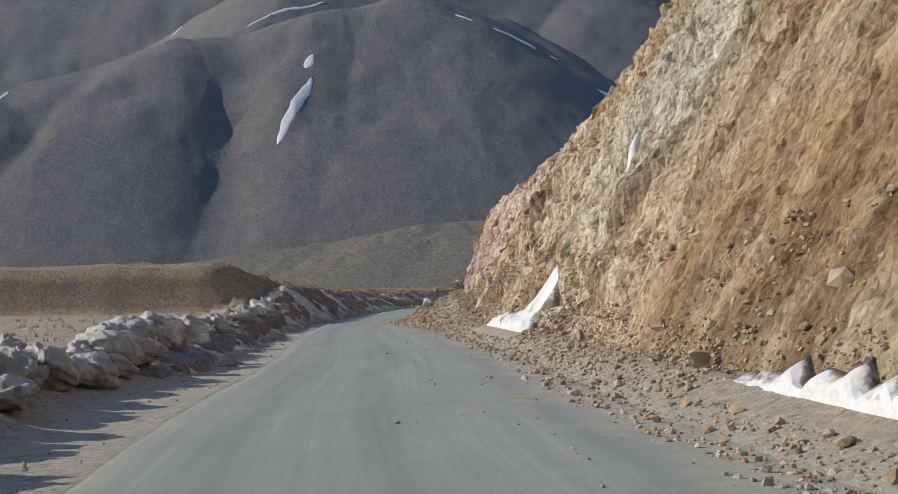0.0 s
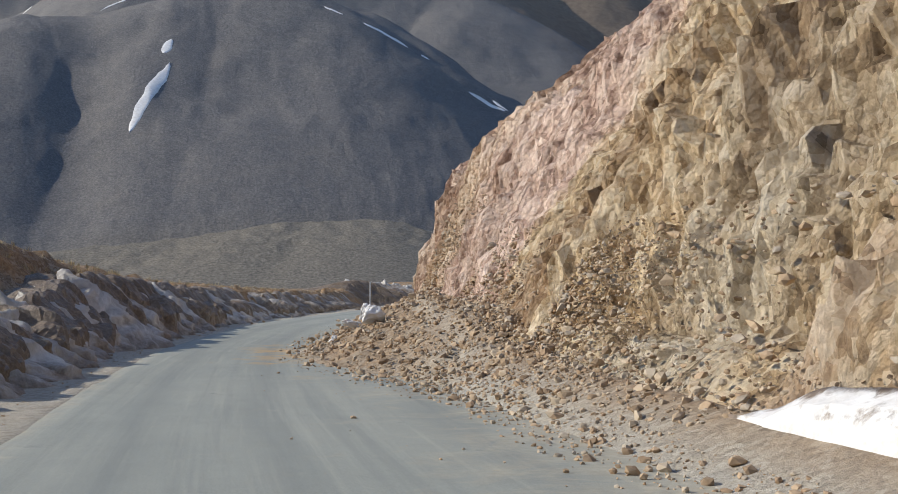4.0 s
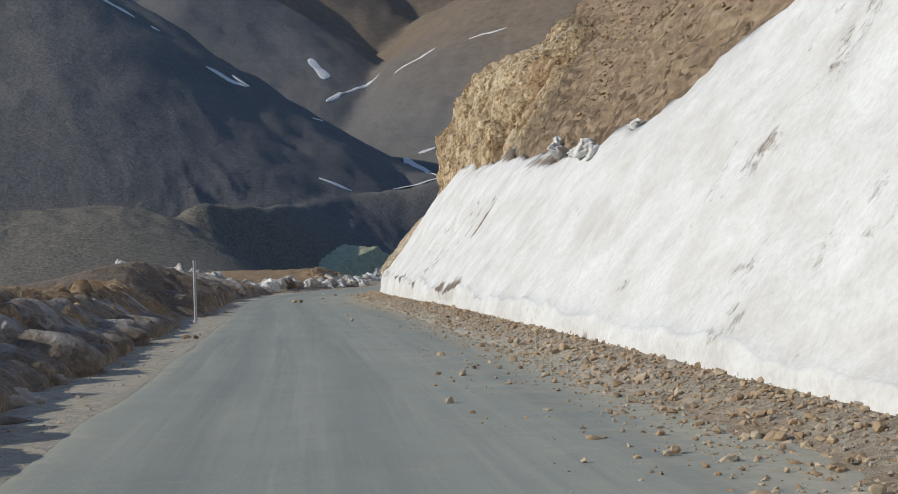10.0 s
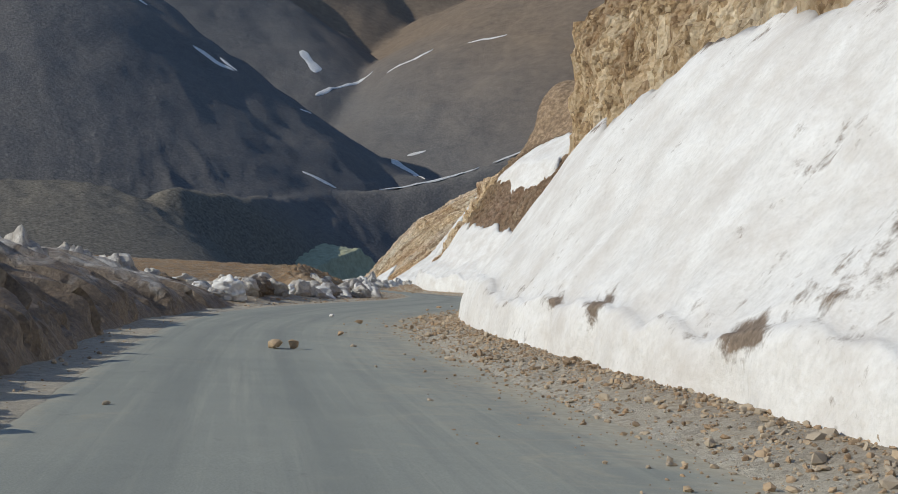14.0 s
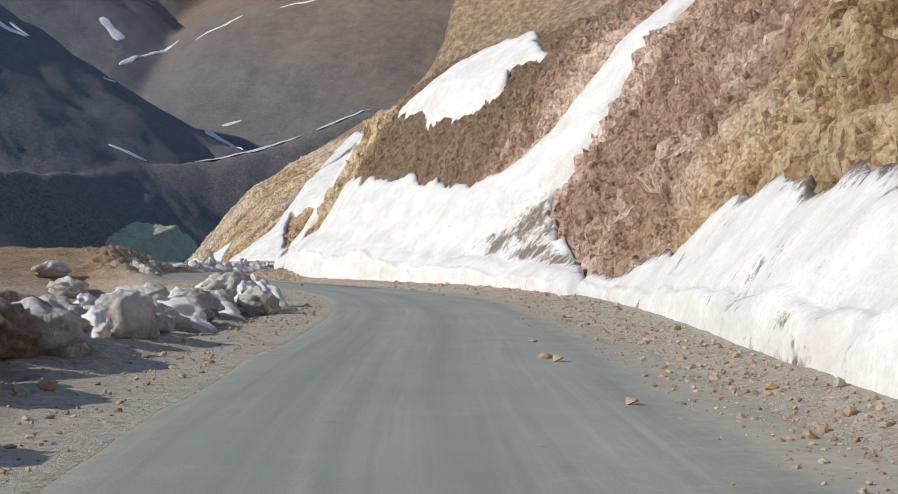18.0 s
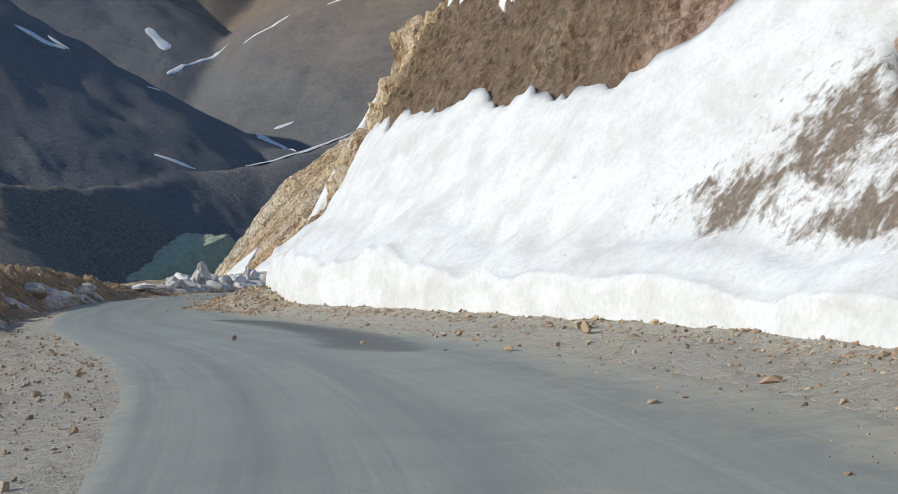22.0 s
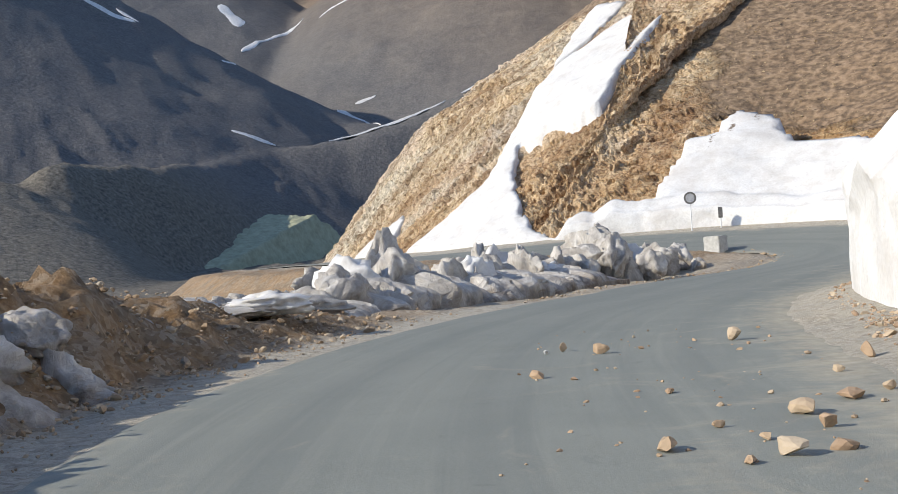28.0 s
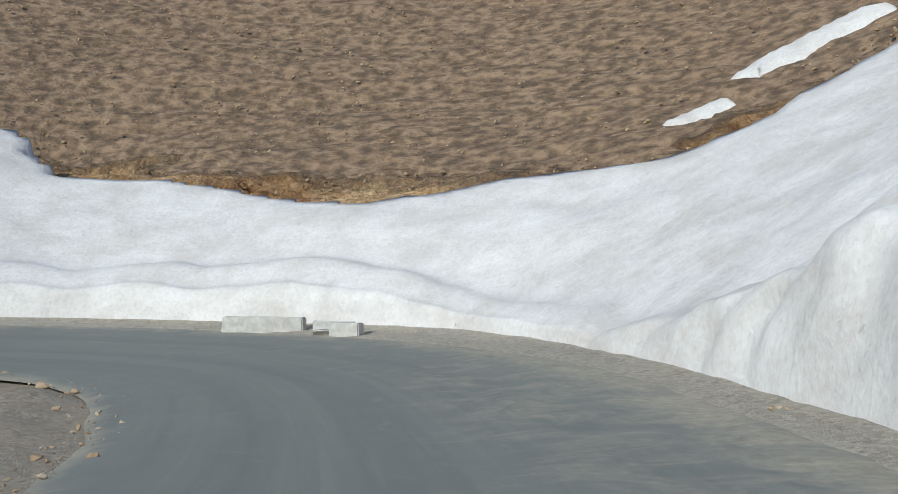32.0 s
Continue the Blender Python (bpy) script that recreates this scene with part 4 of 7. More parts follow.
def build_cliff():
    s = np.concatenate([np.arange(S0, -6, 0.3), np.arange(-6, 98, 0.12), np.arange(98, 144, 0.2), np.arange(144, 256, 0.14), np.arange(256, 294, 0.3), np.arange(294, 328, 0.17), np.arange(328, S1, 0.25)])
    u = np.concatenate([np.linspace(0, 9, 66), np.linspace(9.2, 16, 34), np.linspace(16.3, 32, 56), np.linspace(35, 95, 13)])
    S, U = np.meshgrid(s, u, indexing="ij")
    S = S + np.where((U > 0), 0.10 * (vnoise(S * 9.3, U * 8.1, 0, 5) - 0.5), 0)
    F = foot(S)
    Z0 = ground_z(S, F + U)
    H = Z0 - road_z(S)
    Z0 = np.where(U > 32, np.minimum(Z0, ground_z(S, F + 32) + 0.25 * (U - 32)) - 48 * smooth(38, 95, U), Z0)
    share = rock_share(S, U, H)
    rim = (s > 296) & (s < 330)
    scar = np.zeros(S.shape)
    field = next(polygon_field(S[rim], U[rim], pts) for pts, _, label, *_ in SNOW if label.startswith("broad field"))
    scar[rim] = smooth(-3.0, -1.0, field + 0.9 * fbm(S[rim] * 0.7, U[rim] * 0.7, 0, 3, 92)) * smooth(16, 11, U[rim])
    share = np.maximum(share, 0.8 * scar)
    # beds dip along the face
    L = np.hypot(U, H)
    p, q = S + 0.45 * L, L - 0.25 * S
    p, q = p + 0.5 * fbm(p * 0.6, q * 0.6, 0, 3, 22), q + 0.5 * fbm(p * 0.6, q * 0.6, 7, 3, 23)
    rough = ridged(p * 0.16, q * 0.09, 0, 4, 21) - 0.45
    crag = fbm(p * 0.5, q * 0.3, 0, 4, 31)
    calm = (0.55 + 0.45 * smooth(0.35, 0.6, vnoise(S * 0.13, L * 0.16, 0, 33))) * table(S, 14, 0.3, 24, 0.45, 34, 1.0)
    slide = smooth(27, 19, S + 2.5 * fbm(L * 0.4, S * 0.1, 3, 3, 85))
    calm = calm * (1 - 0.75 * slide)
    disp = share * ((0.9 * rough + 0.45 * crag) * (1 - 0.7 * slide) + calm * (table(S, 50, 0.28, 64, 0.3, 82, 0.3, 90, 0.5) * blocks(p * 0.42, q * 0.36, 41) + table(S, 56, 0.24, 64, 0.24, 82, 0.26, 90, 0.38) * blocks(p * 1.1, q * 1.0, 42) + 0.24 * blocks(p * 2.5, q * 2.4, 43)) + slide * 0.10 * blocks(S * 3.0, L * 3.0, 45) + 0.06 * fbm(p * 4, q * 4, 0, 2, 44))
    disp = disp + (1 - share) * (0.25 * fbm(S * 0.7, L * 0.7, 0, 4, 51) + 0.3 * fbm(S * 0.15, L * 0.15, 0, 2, 52) + 0.12 * blocks(S * 0.8, L * 0.8, 53) * vnoise(S * 0.2, L * 0.2, 0, 54))
    disp = disp + (1 - share) * smooth(286, 294, S) * 0.30 * np.maximum(vnoise(S * 1.9, L * 2.6, 0, 55) - 0.5, 0) * smooth(0.9, 0.4, share)
    gully = ridged(S * 0.11, H * 0.03, 0, 2, 61) ** 3
    disp = disp - share * 0.5 * gully
    disp = disp * table(S, 318, 1, 324, 0.65, 460, 0.65)
    disp = disp * table(S, 82, 1, 86, 0.9, 88.5, 0.5, 93, 0.45, 97, 0.9, 98, 1) - share * smooth(1.2, 4.5, U) * table(S, 50, 0, 60, 0.7, 68, 0.2, 80, 0.0, 84, 0.2, 87, 0.6, 91, 0.6, 93.5, 0.15, 98, 0)
    for cs, cu, rs, ru, deep in ((88.4, 1.1, 0.6, 0.6, 1.2), (33.5, 0.6, 0.9, 0.4, 0.7), (31.0, 0.5, 0.35, 0.6, 0.8), (35, 1.0, 0.6, 0.25, 0.6), (48, 0.8, 3.5, 0.35, 0.5), (166.5, 4.9, 2.6, 1.4, -2.4), (160, 6.6, 3.5, 1.6, -1.8), (246, 13.5, 5, 2.6, -2.8), (238, 14, 3, 1.6, -1.6), (150, 6.6, 3, 1.2, -1.0), (320.5, 10.5, 1.4, 3.0, 1.3)):
        disp = disp - deep * np.exp(-((S - cs) / rs) ** 2 - ((U - cu) / ru) ** 2)
    disp = disp * smooth(0, 0.9, U)
    for pts, *_ in SNOW:
        lo, hi = min(p_[0] for p_ in pts) - 2, max(p_[0] for p_ in pts) + 2
        rows = (s > lo) & (s < hi)
        under = smooth(-0.35, 0.1, polygon_field(S[rows], U[rows], pts))
        disp[rows] = disp[rows] * (1 - under) - 0.15 * under
    a = np.radians(50)
    D = F + U - disp * math.sin(a)
    X, Y = place(S, D)
    Z = Z0 + disp * math.cos(a)
    pink = np.clip(table(S, 59, 0, 63, 1.0, 74, 1.0, 78, 0.3, 82, 0.1, 196, 0, 202, 0.8, 219, 0.95, 226, 0.6, 240, 0.5, 250, 0.2) + 0.75 * fbm(S * 0.32 + 0.1 * L, L * 0.06, 0, 3, 71) * smooth(100, 80, S) + 0.3 * fbm(p * 0.2, q * 0.1, 0, 3, 72), 0, 1)
    grey = np.clip(table(S, -40, 0.15, 25, 0.25, 34, 0.5, 50, 0.35, 60, 0.2, 66, 0.1, 74, 0.45, 79, 0.6, 84, 0.5, 88, 0.2, 92, 0.05, 104, 0.1, 160, 0.1, 168, -0.15, 200, -0.1, 240, 0.0, 322, 0.1, 326, 0.25, 340, 0.2, 346, 0.2, 352, 0.45) + 0.55 * fbm(p * 0.16, q * 0.08, 0, 4, 81), 0, 1)
    flow = np.clip(0.5 + table(S, 54, 0.55, 62, 0.85, 84, 0.85, 96, 0.55) * fbm(S * 0.9 + 0.12 * L, L * 0.09, 0, 4, 86) + 0.3 * fbm(S * 0.25, L * 0.2, 0, 3, 87), 0, 1)
    iron = np.clip(smooth(26, 22, S) * smooth(3.4, 4.6, H + 0.15 * S) * smooth(8.2, 6.4, H + 0.1 * S) * (0.7 + 0.9 * fbm(S * 0.5, L * 0.5, 0, 3, 88)), 0, 0.9)
    iron = np.maximum(iron, np.clip((smooth(300, 306, S) * smooth(380, 360, S) * smooth(9, 5, H) + 0.8 * smooth(321, 326, S) * smooth(352, 344, S)) * (0.55 + 0.7 * fbm(S * 0.4, L * 0.3, 0, 3, 89)), 0, 0.85))
    iron = np.maximum(iron, 0.75 * scar)
    iron = np.maximum(iron, np.clip(smooth(164, 172, S) * smooth(206, 198, S) * (0.35 + 0.7 * fbm(S * 0.3, L * 0.3, 0, 3, 90)), 0, 0.6))
    flow = flow - 0.15 * smooth(205, 211, S) * smooth(222, 218, S)
    flow = flow - 0.5 * smooth(220, 226, S) * smooth(250, 244, S) * smooth(3, 5, H)
    grid_mesh("cliff", X, Y, Z, M_ROCK, share < 0.4, None, [("rock", share), ("pink", pink), ("grey", grey), ("scree", np.maximum(slide, smooth(286, 294, S) * smooth(325, 320, S))), ("iron", iron), ("flow", flow)],
              "steep ochre and grey rock cut above the road", "cliff", "structure")


def build_road():
    s = np.arange(S0, S1, 0.4)
    d = np.linspace(0, 1, 27)
    lo = table(s, -40, -2.0, 200, -2.1, 236, -2.4, 260, -2.6, 290, -2.3, 300, -2.6, 306, -3.0, 312, -3.0, 320, -2.6, 330, -2.2, 460, -2) + 0.12 * fbm(s * 0.4, 0 * s, 0, 3, 5)
    hi = table(s, -40, 4.5, 240, 4.4, 283, 4.8, 290, 5.0, 305, 5.5, 328, 5.7, 337, 4.7, 460, 4.4) + 0.25 * fbm(s * 0.3, 0 * s + 9, 0, 3, 6)
    D = lo[:, None] + (hi - lo)[:, None] * d
    S = np.repeat(s[:, None], len(d), 1)
    X, Y = place(S, D)
    Z = road_z(S) + bank(S) * np.clip(D - 1, -4, 9) + 0.02 - 0.05 * smooth(0.94, 1, np.abs(2 * d - 1))
    dust = np.maximum(smooth(0.5, 0, D - lo[:, None]), smooth(1.6, 0, hi[:, None] - D) * 0.9)
    spill = table(S, -40, 0.2, 0, 0.35, 20, 0.45, 55, 0.7, 64, 1.0, 90, 0.9, 98, 0.6, 120, 0.35, 138, 0.5, 148, 0.85, 166, 0.85, 176, 0.5, 215, 0.5, 240, 0.5, 258, 0.6, 268, 0.3, 284, 0.3, 290, 0.6, 305, 0.6, 312, 0.2, 460, 0.15)
    dust = np.clip(dust + spill * smooth(0.2, 3.4, D) * 0.75, 0, 1)
    stain = np.zeros(S.shape)
    for ps, pd, rs, rd in ((18.3, 2.95, 1.0, 0.5), (20.0, 1.9, 0.8, 0.25), (64, 1.2, 7, 1.4), (84, 2.6, 9, 1.0)):
        stain = np.maximum(stain, np.exp(-((S - ps) / rs) ** 2 - ((D - pd) / rd) ** 2))
    soak = table(S, 218.0, 0.1, 219, 0.5, 220.7, 0.95, 223, 0.85, 227.6, 0.7, 233, 0.6, 237.5, 0.1)
    wet = np.clip(1.0 - 0.5 * (np.abs(D - table(S, 218.2, 2.5, 220.7, 2.2, 223.5, 2.65, 227.6, 2.95, 233, 2.9, 237, 2.3)) / soak) ** 2, 0, 1) * smooth(217.8, 219, S) * smooth(238, 236, S)
    grid_mesh("road", X, Y, Z, M_ASPHALT, True, None, [("across", D), ("dust", dust), ("along", S), ("stain", stain), ("wet", wet)], "worn grey asphalt mountain road with dusty edges", "road", "structure")


build_ground()
build_island()
build_cliff()
build_road()

# ---- far land ----
RIDGES = [
    (0.70, 45, [(-900, 900, 60), (-500, 900, 95), (-187, 890, 127), (-60, 960, 182), (60, 990, 212), (128, 1000, 228), (190, 1010, 212), (232, 990, 180), (298, 950, 136), (345, 915, 96), (388, 842, 62), (420, 780, 38)]),
    (0.62, 50, [(200, 1650, 470), (417, 1523, 360), (540, 1480, 290), (621, 1449, 235), (690, 1400, 188)]),
    (0.74, 80, [(-400, 2600, 900), (300, 2400, 860), (760, 2250, 640), (940, 1950, 410)]),
    (0.70, 80, [(900, 2900, 1000), (1500, 2600, 950)]),
    (0.62, 60, [(700, 1000, 172), (900, 1250, 385), (1150, 1600, 520), (1300, 1800, 600), (2000, 2300, 800)]),
    (0.30, 20, [(440, 1000, 80), (519, 1347, 155), (706, 1764, 275), (954, 1880, 355)]),
    (0.30, 12, [(-60, 640, -6), (-30, 630, 3), (34, 632, 12), (87, 630, 22), (138, 625, 27.5), (168, 622, 28)]),
    (1.15, 5, [(168, 622, 28), (200, 646, 28), (250, 701, 33), (294, 740, 41), (325, 742, 43), (388, 742, 60), (432, 742, 79), (520, 735, 112)]),
]


def far_h(x, y):
    wx = x + 26 * fbm(x * 0.006, y * 0.006, 0, 4, 101)
    wy = y + 26 * fbm(x * 0.006, y * 0.006, 5, 4, 111)
    near = smooth(650, 480, y)
    wx, wy = wx * (1 - near) + x * near, wy * (1 - near) + y * near
    mid = smooth(800, 700, y)
    wx, wy = wx * (1 - 0.8 * mid) + x * 0.8 * mid, wy * (1 - 0.8 * mid) + y * 0.8 * mid
    h = np.full(x.shape, -9.0)
    for grade, k, pts in RIDGES:
        best = np.full(x.shape, -99.0)
        for (x0, y0, z0), (x1, y1, z1) in zip(pts, pts[1:]):
            dx, dy = x1 - x0, y1 - y0
            t = np.clip(((wx - x0) * dx + (wy - y0) * dy) / (dx * dx + dy * dy), 0, 1)
            r = np.hypot(wx - x0 - t * dx, wy - y0 - t * dy)
            best = np.maximum(best, z0 + t * (z1 - z0) - grade * (np.sqrt(r * r + k * k) - k))
        if k == 12:
            best = best - 0.42 * (np.sqrt((wx - 160) ** 2 + 28 ** 2) + wx - 160) + 5
        c = 6.0 if k > 20 else 2.0
        h = np.where(np.abs(h - best) < c, np.maximum(h, best) + (c - np.abs(h - best)) ** 2 / (4 * c), np.maximum(h, best))
    # the gully down the great slope
    gx = -18 + 0.02 * (y - 800)
    h = h - 8 * np.exp(-((x - gx) / 24) ** 2) * smooth(640, 720, y) * smooth(1040, 900, y)
    big = smooth(690, 800, y)
    h = h + big * (2.6 * (ridged(x * 0.011, y * 0.004, 0, 4, 121) - 0.4) + 0.9 * fbm(x * 0.05, y * 0.05, 0, 3, 131))
    steep = smooth(545, 580, y) * smooth(760, 700, y) * smooth(120, 175, x)
    h = h + steep * (3.2 * (ridged(x * 0.045, y * 0.045, 0, 4, 142) - 0.45))
    return h + (0.5 + 0.8 * smooth(700, 640, y)) * smooth(520, 600, y) * fbm(x * 0.12, y * 0.12, 0, 3, 141)


def build_far():
    a = np.radians(np.concatenate([np.arange(-180, -42, 4), np.arange(-40, 62, 0.16), np.arange(62, 179, 4), [180]]))
    r = np.concatenate([[0.1, 60, 110, 150], np.geomspace(180, 2700, 300), [2900, 3300, 3800, 4500]])
    A, R = np.meshgrid(a, r, indexing="ij")
    X, Y = 60 + R * np.sin(A), 150 + R * np.cos(A)
    Z = far_h(X, Y)
    back = smooth(75, 115, np.degrees(np.abs(A))) * smooth(300, 1800, R) * 450
    grid_mesh("valley_ground", X, Y, Z + back, M_HILL, True, None, [], "bare grey-brown mountain valley with stony slopes", "mountain", "structure")


build_far()


def land_streak(a, b, width, label, ragged=0.16, lift=0.5):
    """a tongue of old snow lying on the far slopes, from a to b"""
    (x0, y0), (x1, y1) = a, b
    L = math.hypot(x1 - x0, y1 - y0)
    t = np.linspace(-0.02, 1.02, max(20, int(L / 1.5)))
    w = np.linspace(-1, 1, 11)
    Tt, Wt = np.meshgrid(t, w, indexing="ij")
    nx, ny = -(y1 - y0) / L, (x1 - x0) / L
    half = width / 2 * 0.8 * (np.clip(np.sin(np.pi * np.clip(Tt, 0, 1)), 0, 1) ** 0.4) * np.clip(1 + 3.0 * ragged * fbm(Tt * L / 12, np.sign(Wt) * 3, x0, 4, 151), 0.1, 2)
    side = width * ragged * fbm(Tt * L / 30, 0 * Tt, y0, 2, 161)
    X = x0 + (x1 - x0) * Tt + nx * (Wt * half + side)
    Y = y0 + (y1 - y0) * Tt + ny * (Wt * half + side)
    Z = far_h(X, Y) + lift * (1 - np.abs(Wt) ** 3) - 0.25 + 0.3
    grid_mesh("snow_streak", X, Y, Z, M_SNOW, True, None, [("up", Z * 0 + 1)], label, "snow patch", "", "snow on the far slopes")


def part(name, bm, mat, parent=None, label=""):
    me = bpy.data.meshes.new(name)
    bm.to_mesh(me)
    bm.free()
    me.materials.append(mat)
    ob = new(name, me)
    if parent:
        ob.parent = parent
    if label:
        ob["label"] = label
    return ob


# ---- snow against the cliff ----


def snow_bank(pts, wall, label, thick=0.35, ragged=0.3, seed=0, dirt=(0, 0), out=0.25, res=0.22, grow=0.6, spots=(), lean=0.4, lumps=0.0, fringe=0.0, flutes=1.0, grime=0.6, vary=1.0, ramp_up=(), heavy=1.0):
    """old snow lying on the slope inside an outline given along and behind the foot, with an upright cut front"""
    s0, s1 = min(p[0] for p in pts) - 0.9, max(p[0] for p in pts) + 0.9
    top = max(p[1] for p in pts) + 0.9
    faced = max(wall[1::2]) > 0.05
    if not faced:
        out = 0.0
    s = np.arange(s0, s1, res)
    n = 14
    back = np.concatenate([np.arange(res * 0.6, min(top, 9), res), np.arange(9, max(top, 9.1), 0.4)])
    back = back if faced else back + min(p[1] for p in pts) - 0.9
    S = np.repeat(s[:, None], n + len(back), 1)
    V = np.concatenate([np.linspace(0, 1, n), np.ones(len(back))])[None] + 0 * S
    B = np.concatenate([np.zeros(n), back])[None] + 0 * S
    feet = s[polygon_field(s, np.full(s.shape, 0.02), pts) > 0] if faced else s
    ends = smooth(-0.4, 1.1, np.minimum(S - feet[0], feet[-1] - S)) if faced else 0 * S
    W = table(S, *wall) * ends * (1 + vary * 0.42 * fbm(S * 0.22, 0 * S, seed, 4, 173) + 0.22 * fbm(S * 0.8, 0 * S, seed, 3, 184)) * (1 - fringe + fringe * 1.7 * np.abs(2 * vnoise(S * 2.4, 0 * S, seed, 182) - 1)) - 0.12 * (1 - ends)
    # rounded shoulder: the face leans back and bends into the slope
    run = (table(S, *lean) if isinstance(lean, tuple) else lean) * np.maximum(W, 0.05)
    U = np.where(run > 0, run * (0.35 * V + 0.65 * V ** 4), run * np.sin(V * 1.5708)) + B
    field = polygon_field(S, np.maximum(U - out, -0.2), pts)
    field = field + (1.3 * ragged * fbm(S * 0.5, U * 0.9, seed, 4, 171) + 0.04 * fbm(S * 2.1, U * 3.1, seed, 2, 172)) * np.exp(-np.abs(field) * 1.4)
    front = smooth(0.15 + 0.75 * W, 0.05, B) * ends
    field = np.maximum(field, np.where(front > 0, 0.5 * front * smooth(0.2, 0.8, ends), -9))
    F = foot(S) - out
    base = np.minimum(ground_z(S, F), ground_z(S, foot(S) - 0.15)) - 0.05
    g = ground_z(S, F + U)
    lie = g + 0.06 + (thick - 0.06) * smooth(-0.1, 0.9, field) - 1.2 * smooth(0.0, -0.4, field)
    rising = table(S, *ramp_up) if ramp_up else 0.8 + 0 * S
    shelf = base + W + rising * B
    k = np.clip((0.7 if flutes < 2 else 0.25) * W, 0.05, 0.8)
    top_z = np.where(ends > 0.02, np.maximum(lie, shelf) + np.maximum(k - np.abs(lie - shelf), 0) ** 2 / (4 * k) - 0.55 * (smooth(289, 299, S) if ramp_up else 1.0) * np.maximum(shelf - lie, 0) * smooth(0.2 + 0.4 * W, 0.5 + 0.9 * W, B), lie)
    top_z = np.where((field < 0) | ~np.bool_(faced), lie, top_z)
    relief = smooth(0, 0.8, field) * (0.18 * fbm(S * 0.6, U * 0.6, seed, 4, 176) + 0.05 * fbm(S * 2.1, U * 1.8, seed, 3, 177) + 0.05 * (ridged(S * 0.8 + 0.7 * U, U * 0.45, seed, 3, 183) - 0.4) + 0.05 * (ridged(S * 0.2 - U * 0.1, U * 0.25, seed, 3, 178) - 0.4))
    relief = relief + lumps * smooth(0, 1, field) * smooth(3.5, 1.0, B) * (0.5 * (ridged(S * 0.25 + 0.3 * U, U * 0.5, seed, 3, 179) - 0.35) * smooth(0.1, 0.6, V))
    rise = base - 0.12 * (1 - V) + (W) * np.sin(V * 1.5708) ** 0.8
    Z = np.where(B > 0, top_z + relief, rise + relief * V)
    # melt flutes and hollows in the face
    face = np.sin(np.pi * np.clip(V, 0, 1) * 0.92 + 0.12) * (B == 0) * np.minimum(W, 1.2)
    flute = 0.16 * ridged(S * 0.3, V * 0.5, seed, 3, 174) ** 2 + (flutes - 1) * 0.13 * (0.25 + 0.75 * smooth(282, 290, S)) * (ridged(S * 0.75 + 0.9 * V, V * 0.35, seed, 3, 185) - 0.4) + 0.014 * (ridged(S * 1.1, V * 1.2, seed, 2, 175) - 0.4) + 0.05 * fbm(S * 2.0, V * 3.0, seed, 4, 180)
    hollow = 0 * S
    for ps, pu, rs, ru in spots:
        if pu < 0.1:
            hollow = hollow + 0.22 * np.exp(-((S - ps) / rs) ** 2) * smooth(1.05, 0.1, V)
    D = F + U + face * (flute + 0.35 * lumps * (ridged(S * 0.35, V * 0.9, seed, 3, 181) - 0.4)) + hollow * (B == 0)
    keep = field > -grow
    if faced:
        keep = np.where(B == 0, ends > 0.01, keep)
    X, Y = place(S, D)
    soil = smooth(dirt[0], dirt[1], field) if dirt[1] != dirt[0] else 0 * S
    soil = soil + grime * 0.44 * smooth(0.0, 0.5, fbm(S * 0.45 + 0.5 * U, U * 0.5 + V, seed, 4, 191)) + grime * 0.4 * smooth(0.1, 0.5, fbm(S * 1.7 + 0.7 * U, U * 1.3 + V, seed, 4, 192))
    for ps, pu, rs, ru in spots:
        lift = np.where(B == 0, -0.35 * (1 - V), 0)
        soil = np.maximum(soil, heavy * (0.45 + 1.3 * ridged(S * 0.9 + 0.6 * U, U * 0.35 + V, seed, 4, 193)) * np.exp(-((S - ps) / rs) ** 2 - ((U - out + lift - pu) / ru) ** 2))
    bank = new("snow_bank")
    bank.location = (float(X[len(s) // 2, 0]), float(Y[len(s) // 2, 0]), float(base[len(s) // 2, 0]))
    bpy.context.view_layer.update()
    for name, cols in (("cut_face", slice(0, n + 1)), ("snow_slope", slice(n, None))):
        if name == "cut_face" and not faced:
            continue
        kp = keep[:, cols]
        if not kp.any():
            continue
        piece = grid_mesh(name, X[:, cols], Y[:, cols], Z[:, cols], M_SNOW, True, kp, [("up", V[:, cols]), ("soil", soil[:, cols])])
        piece.parent = bank
        piece.matrix_parent_inverse = bank.matrix_world.inverted()
    return tagged(bank, label, "snow bank", "old snow along the cliff")


for pts, wall, label, thick, ragged, seed, more in SNOW:
    snow_bank(pts, wall, label, thick, ragged, seed, **more)

